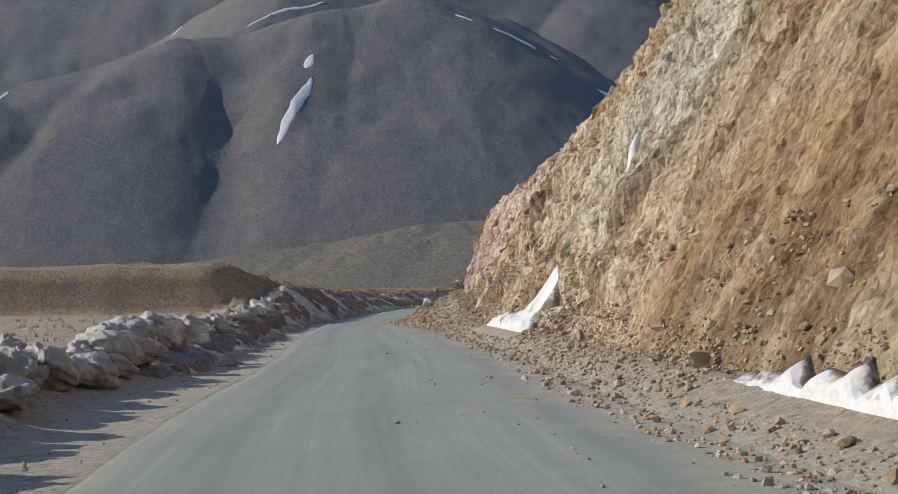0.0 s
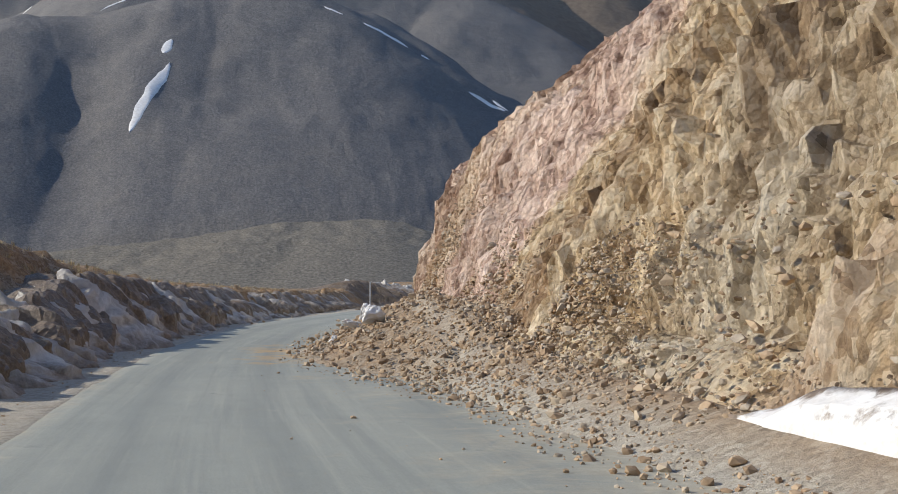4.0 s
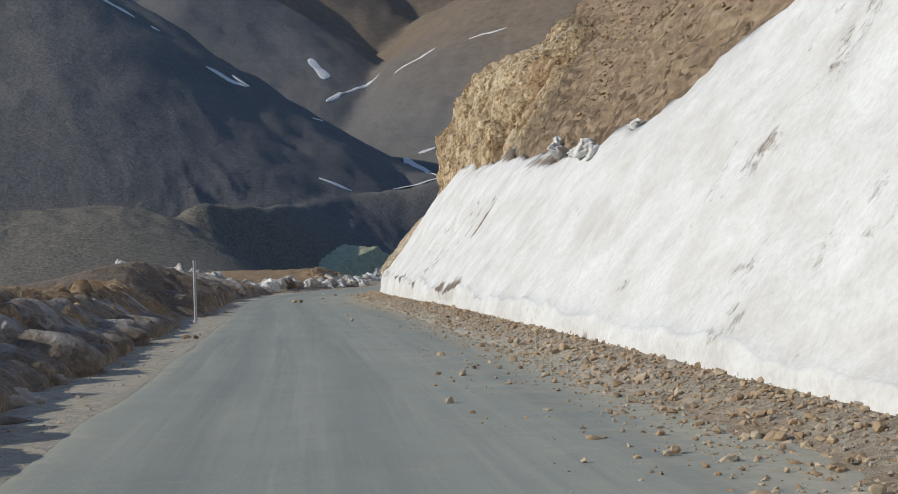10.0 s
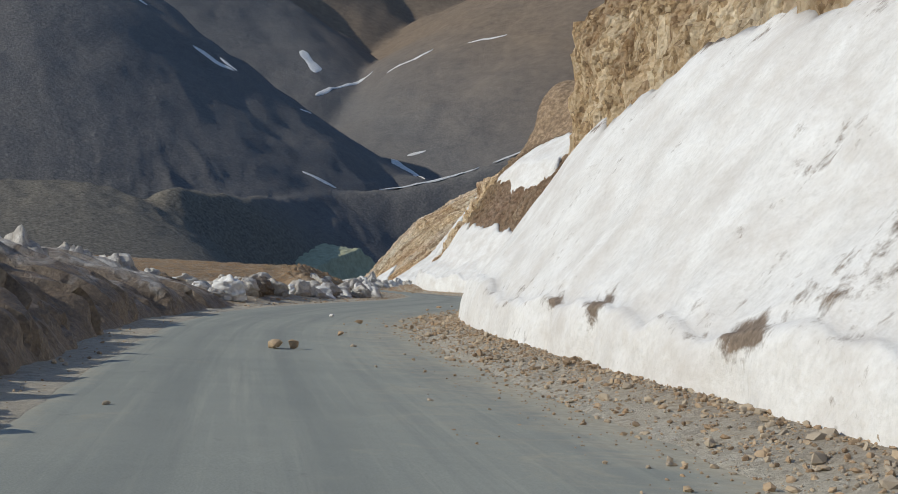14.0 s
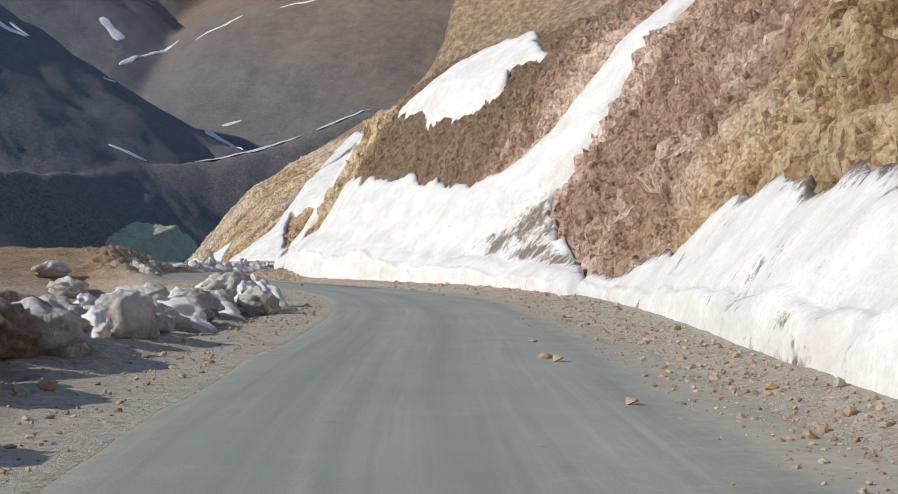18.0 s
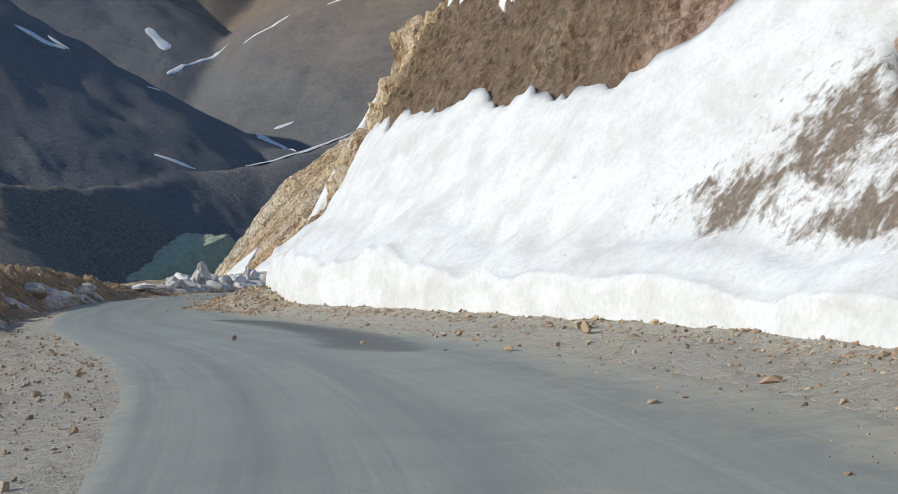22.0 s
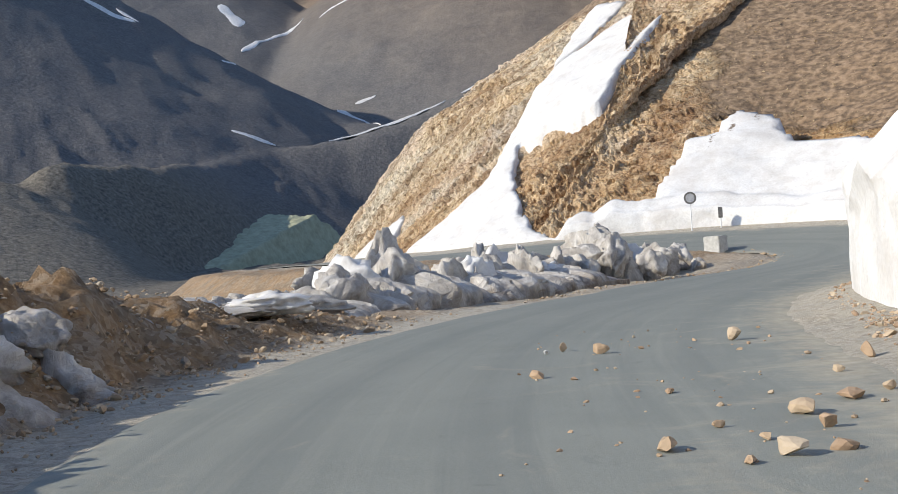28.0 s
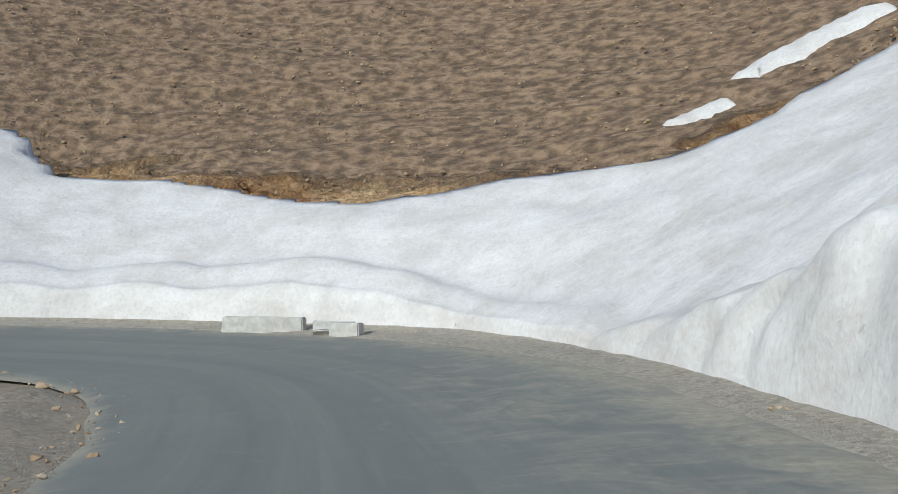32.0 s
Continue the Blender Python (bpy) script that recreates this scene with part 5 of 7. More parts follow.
# ---- far snow ----
FAR_SNOW = [
    ((13, 774), (38, 847), 9.7),
    ((35, 861), (40, 876), 7.6),
    ((-9, 1318), (77, 1377), 6.7),
    ((181, 914), (212, 908), 7.2),
    ((250, 871), (274, 862), 5.6),
    ((-172, 863), (-170, 877), 3.9),
    ((470, 1234), (464, 1186), 17.0),
    ((444, 1134), (470, 1158), 7.0),
    ((466, 1155), (529, 1201), 5.7),
    ((528, 1163), (580, 1174), 6.5),
    ((598, 1136), (630, 1120), 5.2),
    ((326, 876), (335, 879), 2.7),
    ((280, 752), (298, 747), 4.9),
    ((436, 959), (442, 923), 7.0),
    ((448, 956), (462, 953), 4.1),
    ((323, 740.5), (385, 740.5), 4.5),
    ((395, 740), (432, 740), 4.0),
    ((391, 818), (436, 958), 6.0),
    ((-102, 1526), (-90, 1540), 8.0),
    ((154, 930), (166, 922), 4.0),
    ((222, 904), (228, 902), 4.0),
    ((268, 872), (276, 863), 3.8)]
for a, b, wide in FAR_SNOW:
    land_streak(a, b, wide, "old snow lying in a fold of the mountainside")


# ---- stones ----


def stone_mesh(seed, sub=1, flat=0.75, name="stone"):
    rnd = random.Random(seed)
    bm = bmesh.new()
    bmesh.ops.create_icosphere(bm, subdivisions=sub, radius=0.5)
    sx, sy, sz = rnd.uniform(0.8, 1.25), rnd.uniform(0.6, 1.0), rnd.uniform(0.5, flat)
    planes = [(Vector((rnd.gauss(0, 1), rnd.gauss(0, 1), rnd.gauss(0, 1))).normalized(), rnd.uniform(0.17, 0.36)) for _ in range(9)]
    for v in bm.verts:
        for n, k in planes:
            over = v.co.dot(n) - k
            if over > 0:
                v.co -= n * over
        v.co *= rnd.uniform(0.97, 1.03)
        v.co = Vector((v.co.x * sx, v.co.y * sy, v.co.z * sz))
    low = min(v.co.z for v in bm.verts)
    for v in bm.verts:
        v.co.z -= low
    me = bpy.data.meshes.new(name)
    bm.to_mesh(me)
    bm.free()
    return me


def scatter(name, items, mats, label, category, variants=12, sub=1, seed=0):
    """many small stones in one mesh: items are x, y, z, size"""
    rnd = np.random.default_rng(seed)
    base = []
    for k in range(variants):
        me = stone_mesh(900 + k + seed * 50, sub)
        v = np.array([tuple(p.co) for p in me.vertices])
        f = np.array([tuple(p.vertices) for p in me.polygons])
        base.append((v, f))
        bpy.data.meshes.remove(me)
    V, Fc, n = [], [], 0
    for x, y, z, size in items:
        v, f = base[rnd.integers(variants)]
        a, t1, t2 = rnd.uniform(0, 6.28), rnd.normal(0, 0.25), rnd.normal(0, 0.25)
        m = np.array(Euler((t1, t2, a)).to_matrix())
        V.append(v @ m.T * size + (x, y, z - 0.12 * size))
        Fc.append(f + n)
        n += len(v)
    me = bpy.data.meshes.new(name)
    me.from_pydata(np.concatenate(V).tolist(), [], np.concatenate(Fc).tolist())
    me.materials.append(mats)
    ob = new(name, me)
    return tagged(ob, label, category, kind="stuff")


def rest_z(s, d):
    on_road = (d > -2) & (d < 4.2)
    road = road_z(s) + bank(s) * np.clip(d - 1, -4, 9) + 0.02
    return np.where(on_road & (talus(s, d) < 0.04), road, ground_z(s, d) + stirred(s, d))


def bare(s, u):
    """true where no old snow lies"""
    ok = np.ones(np.shape(s), bool)
    for pts, *_ in SNOW:
        ok &= polygon_field(s, u, pts) < -0.25
    return ok


def rubble(s0, s1, count, dlo, dhi, size, seed, spread=0.55):
    rnd = np.random.default_rng(seed)
    s = rnd.uniform(s0, s1, count)
    k = rnd.beta(1.6, 1.1, count)
    d = dlo(s) + (dhi(s) - dlo(s)) * k
    keep = (vnoise(s * 0.6, d * 0.9, 0, seed) > spread - 0.35) & (bare(s, d - foot(s) + 0.15) | ((s > 97) & (d < foot(s) - table(s, 165, 0.02, 172, 0.35, 204, 0.4, 208, 0.65)))) & ~((s > 82) & (s < 99) & (d > foot(s) + 0.15))
    s, d = s[keep], d[keep]
    x, y = place(s, d)
    z = rest_z(s, d)
    sz = 0.72 * size * rnd.lognormal(0, 0.6, len(s))
    return list(zip(x, y, z, np.clip(sz, 0.03, 0.26)))


def flat_lo(v):
    return lambda s: np.full(np.shape(s), float(v))


RIGHT_HI = lambda s: foot(s) + 0.5
LOW = rubble(-20, 60, 3400, flat_lo(3.3), RIGHT_HI, 0.10, 1) + rubble(-10, 60, 420, flat_lo(0.5), flat_lo(4.0), 0.05, 2, 0.75)
LOW += rubble(2, 54, 5000, lambda s: foot(s) - 2.0, lambda s: foot(s) + 0.5, 0.085, 26, 0.3)
LOW += rubble(54, 92, 2600, lambda s: table(s, 50, 3.0, 62, 1.4, 70, 1.6, 92, 2.6), lambda s: foot(s) + 1.5, 0.13, 33, 0.4)
LOW += rubble(50, 92, 9000, lambda s: table(s, 50, 3.0, 62, 0.9, 70, 1.1, 92, 2.0), lambda s: foot(s) + 1.6, 0.06, 23, 0.45)
LOW += rubble(92, 172, 3600, lambda s: foot(s) - 1.5, lambda s: foot(s) + 0.0, 0.08, 34, 0.45)
LOW += rubble(92, 172, 9000, lambda s: foot(s) - 2.0, lambda s: foot(s) + 0.1, 0.055, 24, 0.45) + rubble(-10, 52, 4000, lambda s: foot(s) - 2.0, lambda s: foot(s) + 0.6, 0.06, 25, 0.45)
LOW += rubble(52, 90, 3300, lambda s: table(s, 52, 3.0, 62, 1.2, 70, 1.4, 90, 2.5), lambda s: foot(s) + 1.4, 0.13, 3)
LOW += rubble(80, 112, 1000, flat_lo(1.8), flat_lo(4.9), 0.08, 4) + rubble(96, 170, 2600, lambda s: foot(s) - 1.4, lambda s: foot(s) + 0.1, 0.075, 5, 0.5)
LOW += rubble(110, 172, 800, flat_lo(1.8), flat_lo(4.5), 0.05, 6, 0.7) + rubble(165, 216, 1500, lambda s: foot(s) - 1.9, lambda s: foot(s) + 0.1, 0.09, 7)
LOW += rubble(98, 170, 3400, lambda s: foot(s) - 1.0, lambda s: foot(s) + 0.0, 0.07, 43, 0.45)
LOW += rubble(168, 206, 4000, flat_lo(3.2), lambda s: foot(s), 0.05, 45, 0.4)
LOW += rubble(170, 245, 1100, flat_lo(2.6), lambda s: foot(s), 0.045, 8, 0.6)
LOW += rubble(48, 80, 5200, lambda s: table(s, 48, 3.6, 54, 3.0, 62, 2.0, 80, 3.0), lambda s: foot(s) + 1.2, 0.085, 41, 0.0)
scatter("rubble", LOW, M_STONE, "broken ochre stones strewn along the cliff foot", "rubble", seed=1)
RED = rubble(209, 242, 900, lambda s: foot(s) - 1.5, lambda s: foot(s) + 0.05, 0.09, 9) + rubble(241, 260, 2600, lambda s: table(s, 241, 3.4, 249, 2.6, 257, 3.3, 262, 4.4), lambda s: foot(s) + 0.6, 0.13, 10, 0.35) + rubble(262, 289, 900, lambda s: foot(s) - 0.95, lambda s: foot(s) + 0.0, 0.08, 19, 0.4)
RED += rubble(240, 262, 7000, lambda s: table(s, 240, 3.6, 249, 2.4, 257, 3.0, 262, 4.4), lambda s: foot(s) + 0.6, 0.08, 35, 0.35) + rubble(204, 242, 4500, flat_lo(3.4), lambda s: foot(s), 0.045, 44, 0.35) + rubble(205, 240, 3500, lambda s: foot(s) - 1.6, lambda s: foot(s) + 0.05, 0.06, 36, 0.45)
RED += rubble(246, 270, 5200, lambda s: table(s, 246, 3.4, 252, 3.4, 256, 3.6, 262, 4.3, 270, 5.0), lambda s: foot(s) + 0.2, 0.075, 47, 0.45) + rubble(244, 272, 260, flat_lo(0.6), flat_lo(4.0), 0.06, 11, 0.7) + rubble(262, 300, 700, lambda s: foot(s) - 1.1, lambda s: foot(s) + 0.1, 0.09, 12)
scatter("rubble", RED, M_RED, "reddish broken stones heaped beside the road", "rubble", seed=2)
LEFT = rubble(-20, 235, 2600, flat_lo(-3.6), flat_lo(-2.1), 0.05, 13, 0.5) + rubble(175, 236, 1500, flat_lo(-8), flat_lo(-2.3), 0.07, 14, 0.5)
LEFT += rubble(236, 300, 900, flat_lo(-4.2), flat_lo(-2.6), 0.06, 15, 0.5) + rubble(250, 276, 1300, flat_lo(-6.0), flat_lo(-3.2), 0.09, 16, 0.4) + rubble(285, 335, 700, flat_lo(-5), flat_lo(-2.1), 0.07, 17, 0.5)
LEFT += rubble(170, 236, 6000, flat_lo(-8), flat_lo(-2.2), 0.05, 37, 0.4) + rubble(250, 278, 5000, flat_lo(-9.0), flat_lo(-3.0), 0.08, 38, 0.4)
LEFT += rubble(66, 165, 1300, flat_lo(-7.0), flat_lo(-4.4), 0.08, 18, 0.5)
scatter("rubble", LEFT, M_STONE, "small loose stones on the left verge", "rubble", seed=3)

# single stones that fell on the road: along, to the right, size
VARIANTS = [stone_mesh((60 if k in (4, 13) else 40) + k, 2, 0.95, "rock") for k in range(14)]
for me in VARIANTS:
    me.materials.append(M_STONE)
RED_VARIANTS = [me.copy() for me in VARIANTS]
for me in RED_VARIANTS:
    me.materials[0] = M_RED
ICE_VARIANTS = [me.copy() for me in VARIANTS[:4]]
for me in ICE_VARIANTS:
    me.materials[0] = M_SNOW


def rock_at(s, d, size, k, set_="ochre", label="", turn=None):
    x, y = place(s, d)
    z = float(rest_z(np.float64(s), np.float64(d)))
    size *= 0.72 if s > 170 else 0.8
    me = {"ochre": VARIANTS, "red": RED_VARIANTS, "ice": ICE_VARIANTS}[set_]
    ob = new("snow_lump" if set_ == "ice" else "rock", me[k % len(me)])
    ob.matrix_basis = pose(float(x), float(y), z - 0.02 * size, 0, 0, (k * 77) % 360 if turn is None else turn) @ Matrix.Diagonal((size, size, size * (0.8 + 0.05 * (k % 7)), 1))
    kind = {"ochre": "ochre", "red": "reddish brown", "ice": "white"}[set_]
    label = label or ("lump of white snow lying on the road" if set_ == "ice" else f"{'large' if size > 0.45 else 'small'} {kind} stone fallen beside the road")
    return tagged(ob, label, "snow lump" if set_ == "ice" else "rock", "fallen stones")


FALLEN = [(14.7, 1.0, 0.13), (16.1, 3.7, 0.22), (17.2, 5.4, 0.8), (38.7, 1.8, 0.16), (54, 5.0, 0.36), (33.9, 5.0, 0.45), (28, 5.3, 0.5), (86.3, 1.9, 0.34), (96.6, 3.5, 0.4),
          (87.9, -2.1, 0.26), (89.7, -1.9, 0.3), (92.6, 1.16, 0.36), (94.9, 1.83, 0.4), (95.1, 2.25, 0.22), (94.0, 0.87, 0.2), (77.6, 2.1, 0.34), (72.5, 1.86, 0.36), (72.8, 1.53, 0.2), (94.1, 2.5, 0.3), (96.9, 2.98, 0.42), (96.6, -1.9, 0.22), (92.3, 3.6, 0.5), (90.9, 4.0, 0.45), (91.6, 4.2, 0.38), (90.1, 4.2, 0.4), (90.7, 1.9, 0.3), (93.4, 4.2, 0.5),
          (126, 1.9, 0.2), (140, -1.3, 0.16), (150, 0.57, 0.6), (150.1, 0.9, 0.5), (155.0, 1.96, 0.36), (151.5, 2.08, 0.2), (148.3, 4.2, 0.34), (149.2, 4.2, 0.25), (161.3, 2.3, 0.3), (166.8, 3.7, 0.4)]
FALLEN2 = [(182, 2.5, 0.36), (182.6, 2.35, 0.4), (186, 2.4, 0.33), (192.6, 4.4, 0.25), (187.5, 5.3, 0.3), (186.3, 4.5, 0.3), (189.9, 4.7, 0.22), (197, 5.8, 0.42), (221, 2.2, 0.2), (225, 0.7, 0.2), (221.3, 4.15, 0.26), (219.4, 4.2, 0.2), (217.3, 3.6, 0.34), (217.5, 4.45, 0.24), (176.8, 2.75, 0.3), (191, 2.7, 0.16), (192.2, 4.2, 0.34), (218.4, 5.3, 0.4)]
FALLEN3 = [(221.5, 3.9, 0.28), (254, 2.7, 0.3), (248.8, 2.3, 0.36), (257.5, 1.4, 0.2), (250.5, 2.4, 0.22), (261, 1.9, 0.36), (268, 1.75, 0.4), (268.6, 1.3, 0.22), (269, 3.4, 0.36), (263.8, 2.3, 0.2), (262.2, 3.1, 0.45),
           (261.5, 3.1, 0.32), (260.6, 2.6, 0.42), (260.7, 2.95, 0.3), (262.8, 3.6, 0.48), (265.7, 4.4, 0.32), (261.8, 2.4, 0.18), (261.2, 2.6, 0.2), (263.2, 4.0, 0.3), (260.4, 2.3, 0.2), (264.6, 3.9, 0.22), (258.6, 3.7, 0.4)]
for k, (s, d, size) in enumerate(FALLEN):
    rock_at(s, d, size, k)
for k, (s, d, size) in enumerate(FALLEN2):
    rock_at(s, d, size, k + 3)
for k, (s, d, size) in enumerate(FALLEN3):
    rock_at(s, d, size, k + 5, "red")
rock_at(218.9, 5.5, 0.75, 2, "red", "large flat reddish stone below the snow").scale.z *= 0.6
rock_at(164.4, 1.2, 0.34, 1, "ice")
rock_at(268.3, 1.1, 0.16, 2, "ice")
rock_at(86.0, 1.5, 0.14, 0, "ice")

rock_at(64.7, 4.5, 0.5, 2)
for k, (s, d, size) in enumerate(((30.8, 5.4, 0.45), (32.2, 5.5, 0.5), (33.4, 5.4, 0.45), (34.6, 5.45, 0.5), (35.6, 5.3, 0.4), (31.6, 5.1, 0.3), (34.0, 5.0, 0.28), (28.6, 5.4, 0.35), (47.5, 5.3, 0.45), (49.5, 5.2, 0.4), (52, 5.1, 0.45))):
    rock_at(s, d, size, k, "ochre", "brown broken rock at the cliff foot")

# larger broken stones that can be told apart on the talus and at the cliff foot
rnd = random.Random(5)
for k in range(150):
    s = rnd.choice([rnd.uniform(54, 86), rnd.uniform(54, 80), rnd.uniform(2, 55), rnd.uniform(86, 108), rnd.uniform(145, 170)])
    lo = float(table(s, 0, 4.2, 52, 3.6, 62, 1.6, 72, 2.0, 86, 3.0, 110, 3.0, 146, 3.2, 170, 3.6))
    d = lo + (float(foot(s)) + (1.0 if s < 90 else -0.1) - lo) * rnd.random()
    if (82 < s < 99 and d > float(foot(s)) + 0.1) or not bare(np.array([s]), np.array([d - float(foot(s)) + 0.2]))[0]:
        continue
    size = min(0.34, 0.13 * rnd.lognormvariate(0, 0.45)) * (1.15 if s < 90 else 0.9)
    rock_at(s, d, size, rnd.randrange(40), "red" if 62 < s < 80 and rnd.random() < 0.5 else "ochre")
for k in range(60):
    s = rnd.uniform(242, 261)
    d = float(table(s, 241, 3.6, 249, 2.8, 257, 3.4, 262, 4.4)) + 2.4 * rnd.random()
    rock_at(s, d, min(0.4, 0.16 * rnd.lognormvariate(0, 0.4)), rnd.randrange(40), "red")

# ---- dirty ice along the left side ----


def ice_bank(s0, s1, height, label, d0=-2.95, d1=-5.6, seed=0, fins=0.55, bulge=1.0, dirt=(0, 0.25)):
    """a wall of old ploughed ice, melted into lobes, hollows and points"""
    s = np.arange(s0, s1, 0.13)
    v = np.linspace(0, 1, 40)
    S, V = np.meshgrid(s, v, indexing="ij")
    k = int(seed * 7)
    ends = smooth(0, 1.4, S - s0) * smooth(0, 1.4, s1 - S)
    f1, gap, rn, dx, dy = cells(S * 0.62 + 0.3 * fbm(S * 0.5, V, seed, 2, 200), V * 0.0 + 0.5, 200 + k)
    H = table(S, *height) * ends * 0.78 * ((1 - 0.6 * fins) + 0.6 * fins * (0.3 + 1.1 * rn) + 0.22 * fbm(S * 0.8, V * 2, seed, 4, 202))
    H = np.maximum(H, 0.02)
    wide = abs(d1 - d0)
    face, crown = 0.5, 0.72
    t = np.clip(V / face, 0, 1)
    back = np.clip((V - face) / (1 - face), 0, 1)
    out = 0.42 * wide * (0.6 * t + 0.4 * t ** 3) + 0.58 * wide * back
    D = d0 + 0.35 * fbm(S * 0.3, 0 * S, seed, 3, 201) - out
    gz = ground_z(S, D)
    up = H * np.sin(t * 1.5708) ** 0.85 * (1 - 0.35 * back)
    low = road_z(S) - 0.1
    Z = np.maximum(low + up, gz - 0.25 + 0.4 * up * (1 - back))
    # lobes on the face
    yy = V * 2.2 * np.maximum(table(S, *height), 0.4)
    wx, wy = S + 0.35 * fbm(S * 1.1, yy, seed, 2, 203), yy + 0.3 * fbm(S * 1.1, yy, seed + 9, 2, 204)
    g1, p1, r1, _, _ = cells(wx * 0.8, wy * 0.75, 210 + k)
    g2, p2, r2, _, _ = cells(wx * 2.1, wy * 1.7, 220 + k)
    dome = np.sqrt(np.clip(1 - (g1 / 0.85) ** 2, 0, 1)) * (0.5 + r1)
    dome2 = np.sqrt(np.clip(1 - (g2 / 0.85) ** 2, 0, 1)) * (0.4 + r2)
    push = bulge * ends * np.minimum(H + 0.25, 1.0) * (0.45 * (dome - 0.45) + 0.24 * (dome2 - 0.4) + 0.07 * blocks(wx * 1.9, wy * 1.7, 230 + k) + 0.05 * fbm(S * 2.2, yy * 2.2, seed, 2, 205) + 0.16 * (ridged(wx * 0.9, wy * 0.6, seed, 3, 206) - 0.4))
    n_out = np.cos(t * 1.2)
    D = D + push * n_out * smooth(-0.05, 0.2, V)
    Z = Z + push * np.maximum(np.sin(t * 1.2), 0.25) * (1 - smooth(0.7, 1, V)) * smooth(0, 0.15, V)
    grit = (0.35 + table(S, *dirt)) * ends * smooth(0.03, 0.15, V) * (0.16 * fbm(S * 2.6, yy * 2.6, seed, 4, 207) + 0.10 * (ridged(S * 1.5, yy * 0.7, seed, 4, 208) - 0.4))
    D = D + grit * n_out
    Z = Z + 0.6 * grit
    Z = np.where(V < 0.02, road_z(S) - 0.12 - 0.7 * smooth(268, 274, S), Z)
    X, Y = place(S + 0.1 * fbm(S * 1.5, V * 3, seed, 2, 251), D)
    # paler towards the top and on each lobe, browner between lobes
    pale = np.clip(0.25 + 0.5 * (Z - road_z(S)) / np.maximum(table(S, *height), 0.4) + 0.35 * (dome - 0.5), 0, 1)
    bank_ = new("ice_bank")
    bank_.location = (float(X[len(s) // 2, 0]), float(Y[len(s) // 2, 0]), float(Z[len(s) // 2, 0]))
    bpy.context.view_layer.update()
    for name, cols in (("face", slice(0, 21)), ("crest", slice(20, None))):
        piece = grid_mesh(name, X[:, cols], Y[:, cols], Z[:, cols], M_ICE, False, None, [("up", pale[:, cols]), ("dirt", table(S, *dirt)[:, cols])])
        piece.parent = bank_
        piece.matrix_parent_inverse = bank_.matrix_world.inverted()
    return tagged(bank_, label, "ice bank", "ploughed ice on the left")


ice_bank(22, 66, (22, 0.5, 35, 0.7, 50, 1.0, 66, 1.35), "low brown bank of earth and dirty ice", -3.1, -6.2, 1.0, 0.35, 0.55, dirt=(22, 0.6, 50, 0.75, 66, 0.9))
ice_bank(64, 99, (64, 1.5, 75, 1.5, 88, 1.25, 99, 0.95), "tall brown bank of earth over old ice", -3.0, -6.6, 2.0, 0.3, 0.55, dirt=(64, 0.9, 75, 0.8, 99, 0.6))
ice_bank(97, 128, (97, 0.9, 104, 0.6, 112, 0.5, 128, 0.4), "grey soiled ice bank beside the road", -3.1, -5.6, 3.0, 0.5, dirt=(97, 0.4, 104, 0.55))
ice_bank(133, 171, (133, 0.7, 137, 1.05, 146, 1.3, 158, 1.35, 164, 1.1, 171, 0.5), "high eroded ice bank with jagged crest", -2.7, -12.0, 4.0, 0.9, 1.1, dirt=(133, 0.9, 150, 0.8, 158, 0.5, 171, 0.35))
ice_bank(172, 209, (172, 0.3, 185, 0.22, 200, 0.3, 209, 0.25), "low rounded remains of ploughed ice", -3.6, -8.0, 5.0, 0.6, dirt=(172, 0.2))
ice_bank(270, 294, (270, 0.2, 277, 0.4, 283, 0.6, 288, 0.5, 294, 0.3), "eroded grey ice ridge with a standing peak", -4.6, -8.6, 7.0, 0.75, 1.5, dirt=(270, 0.3, 278, 0.05))


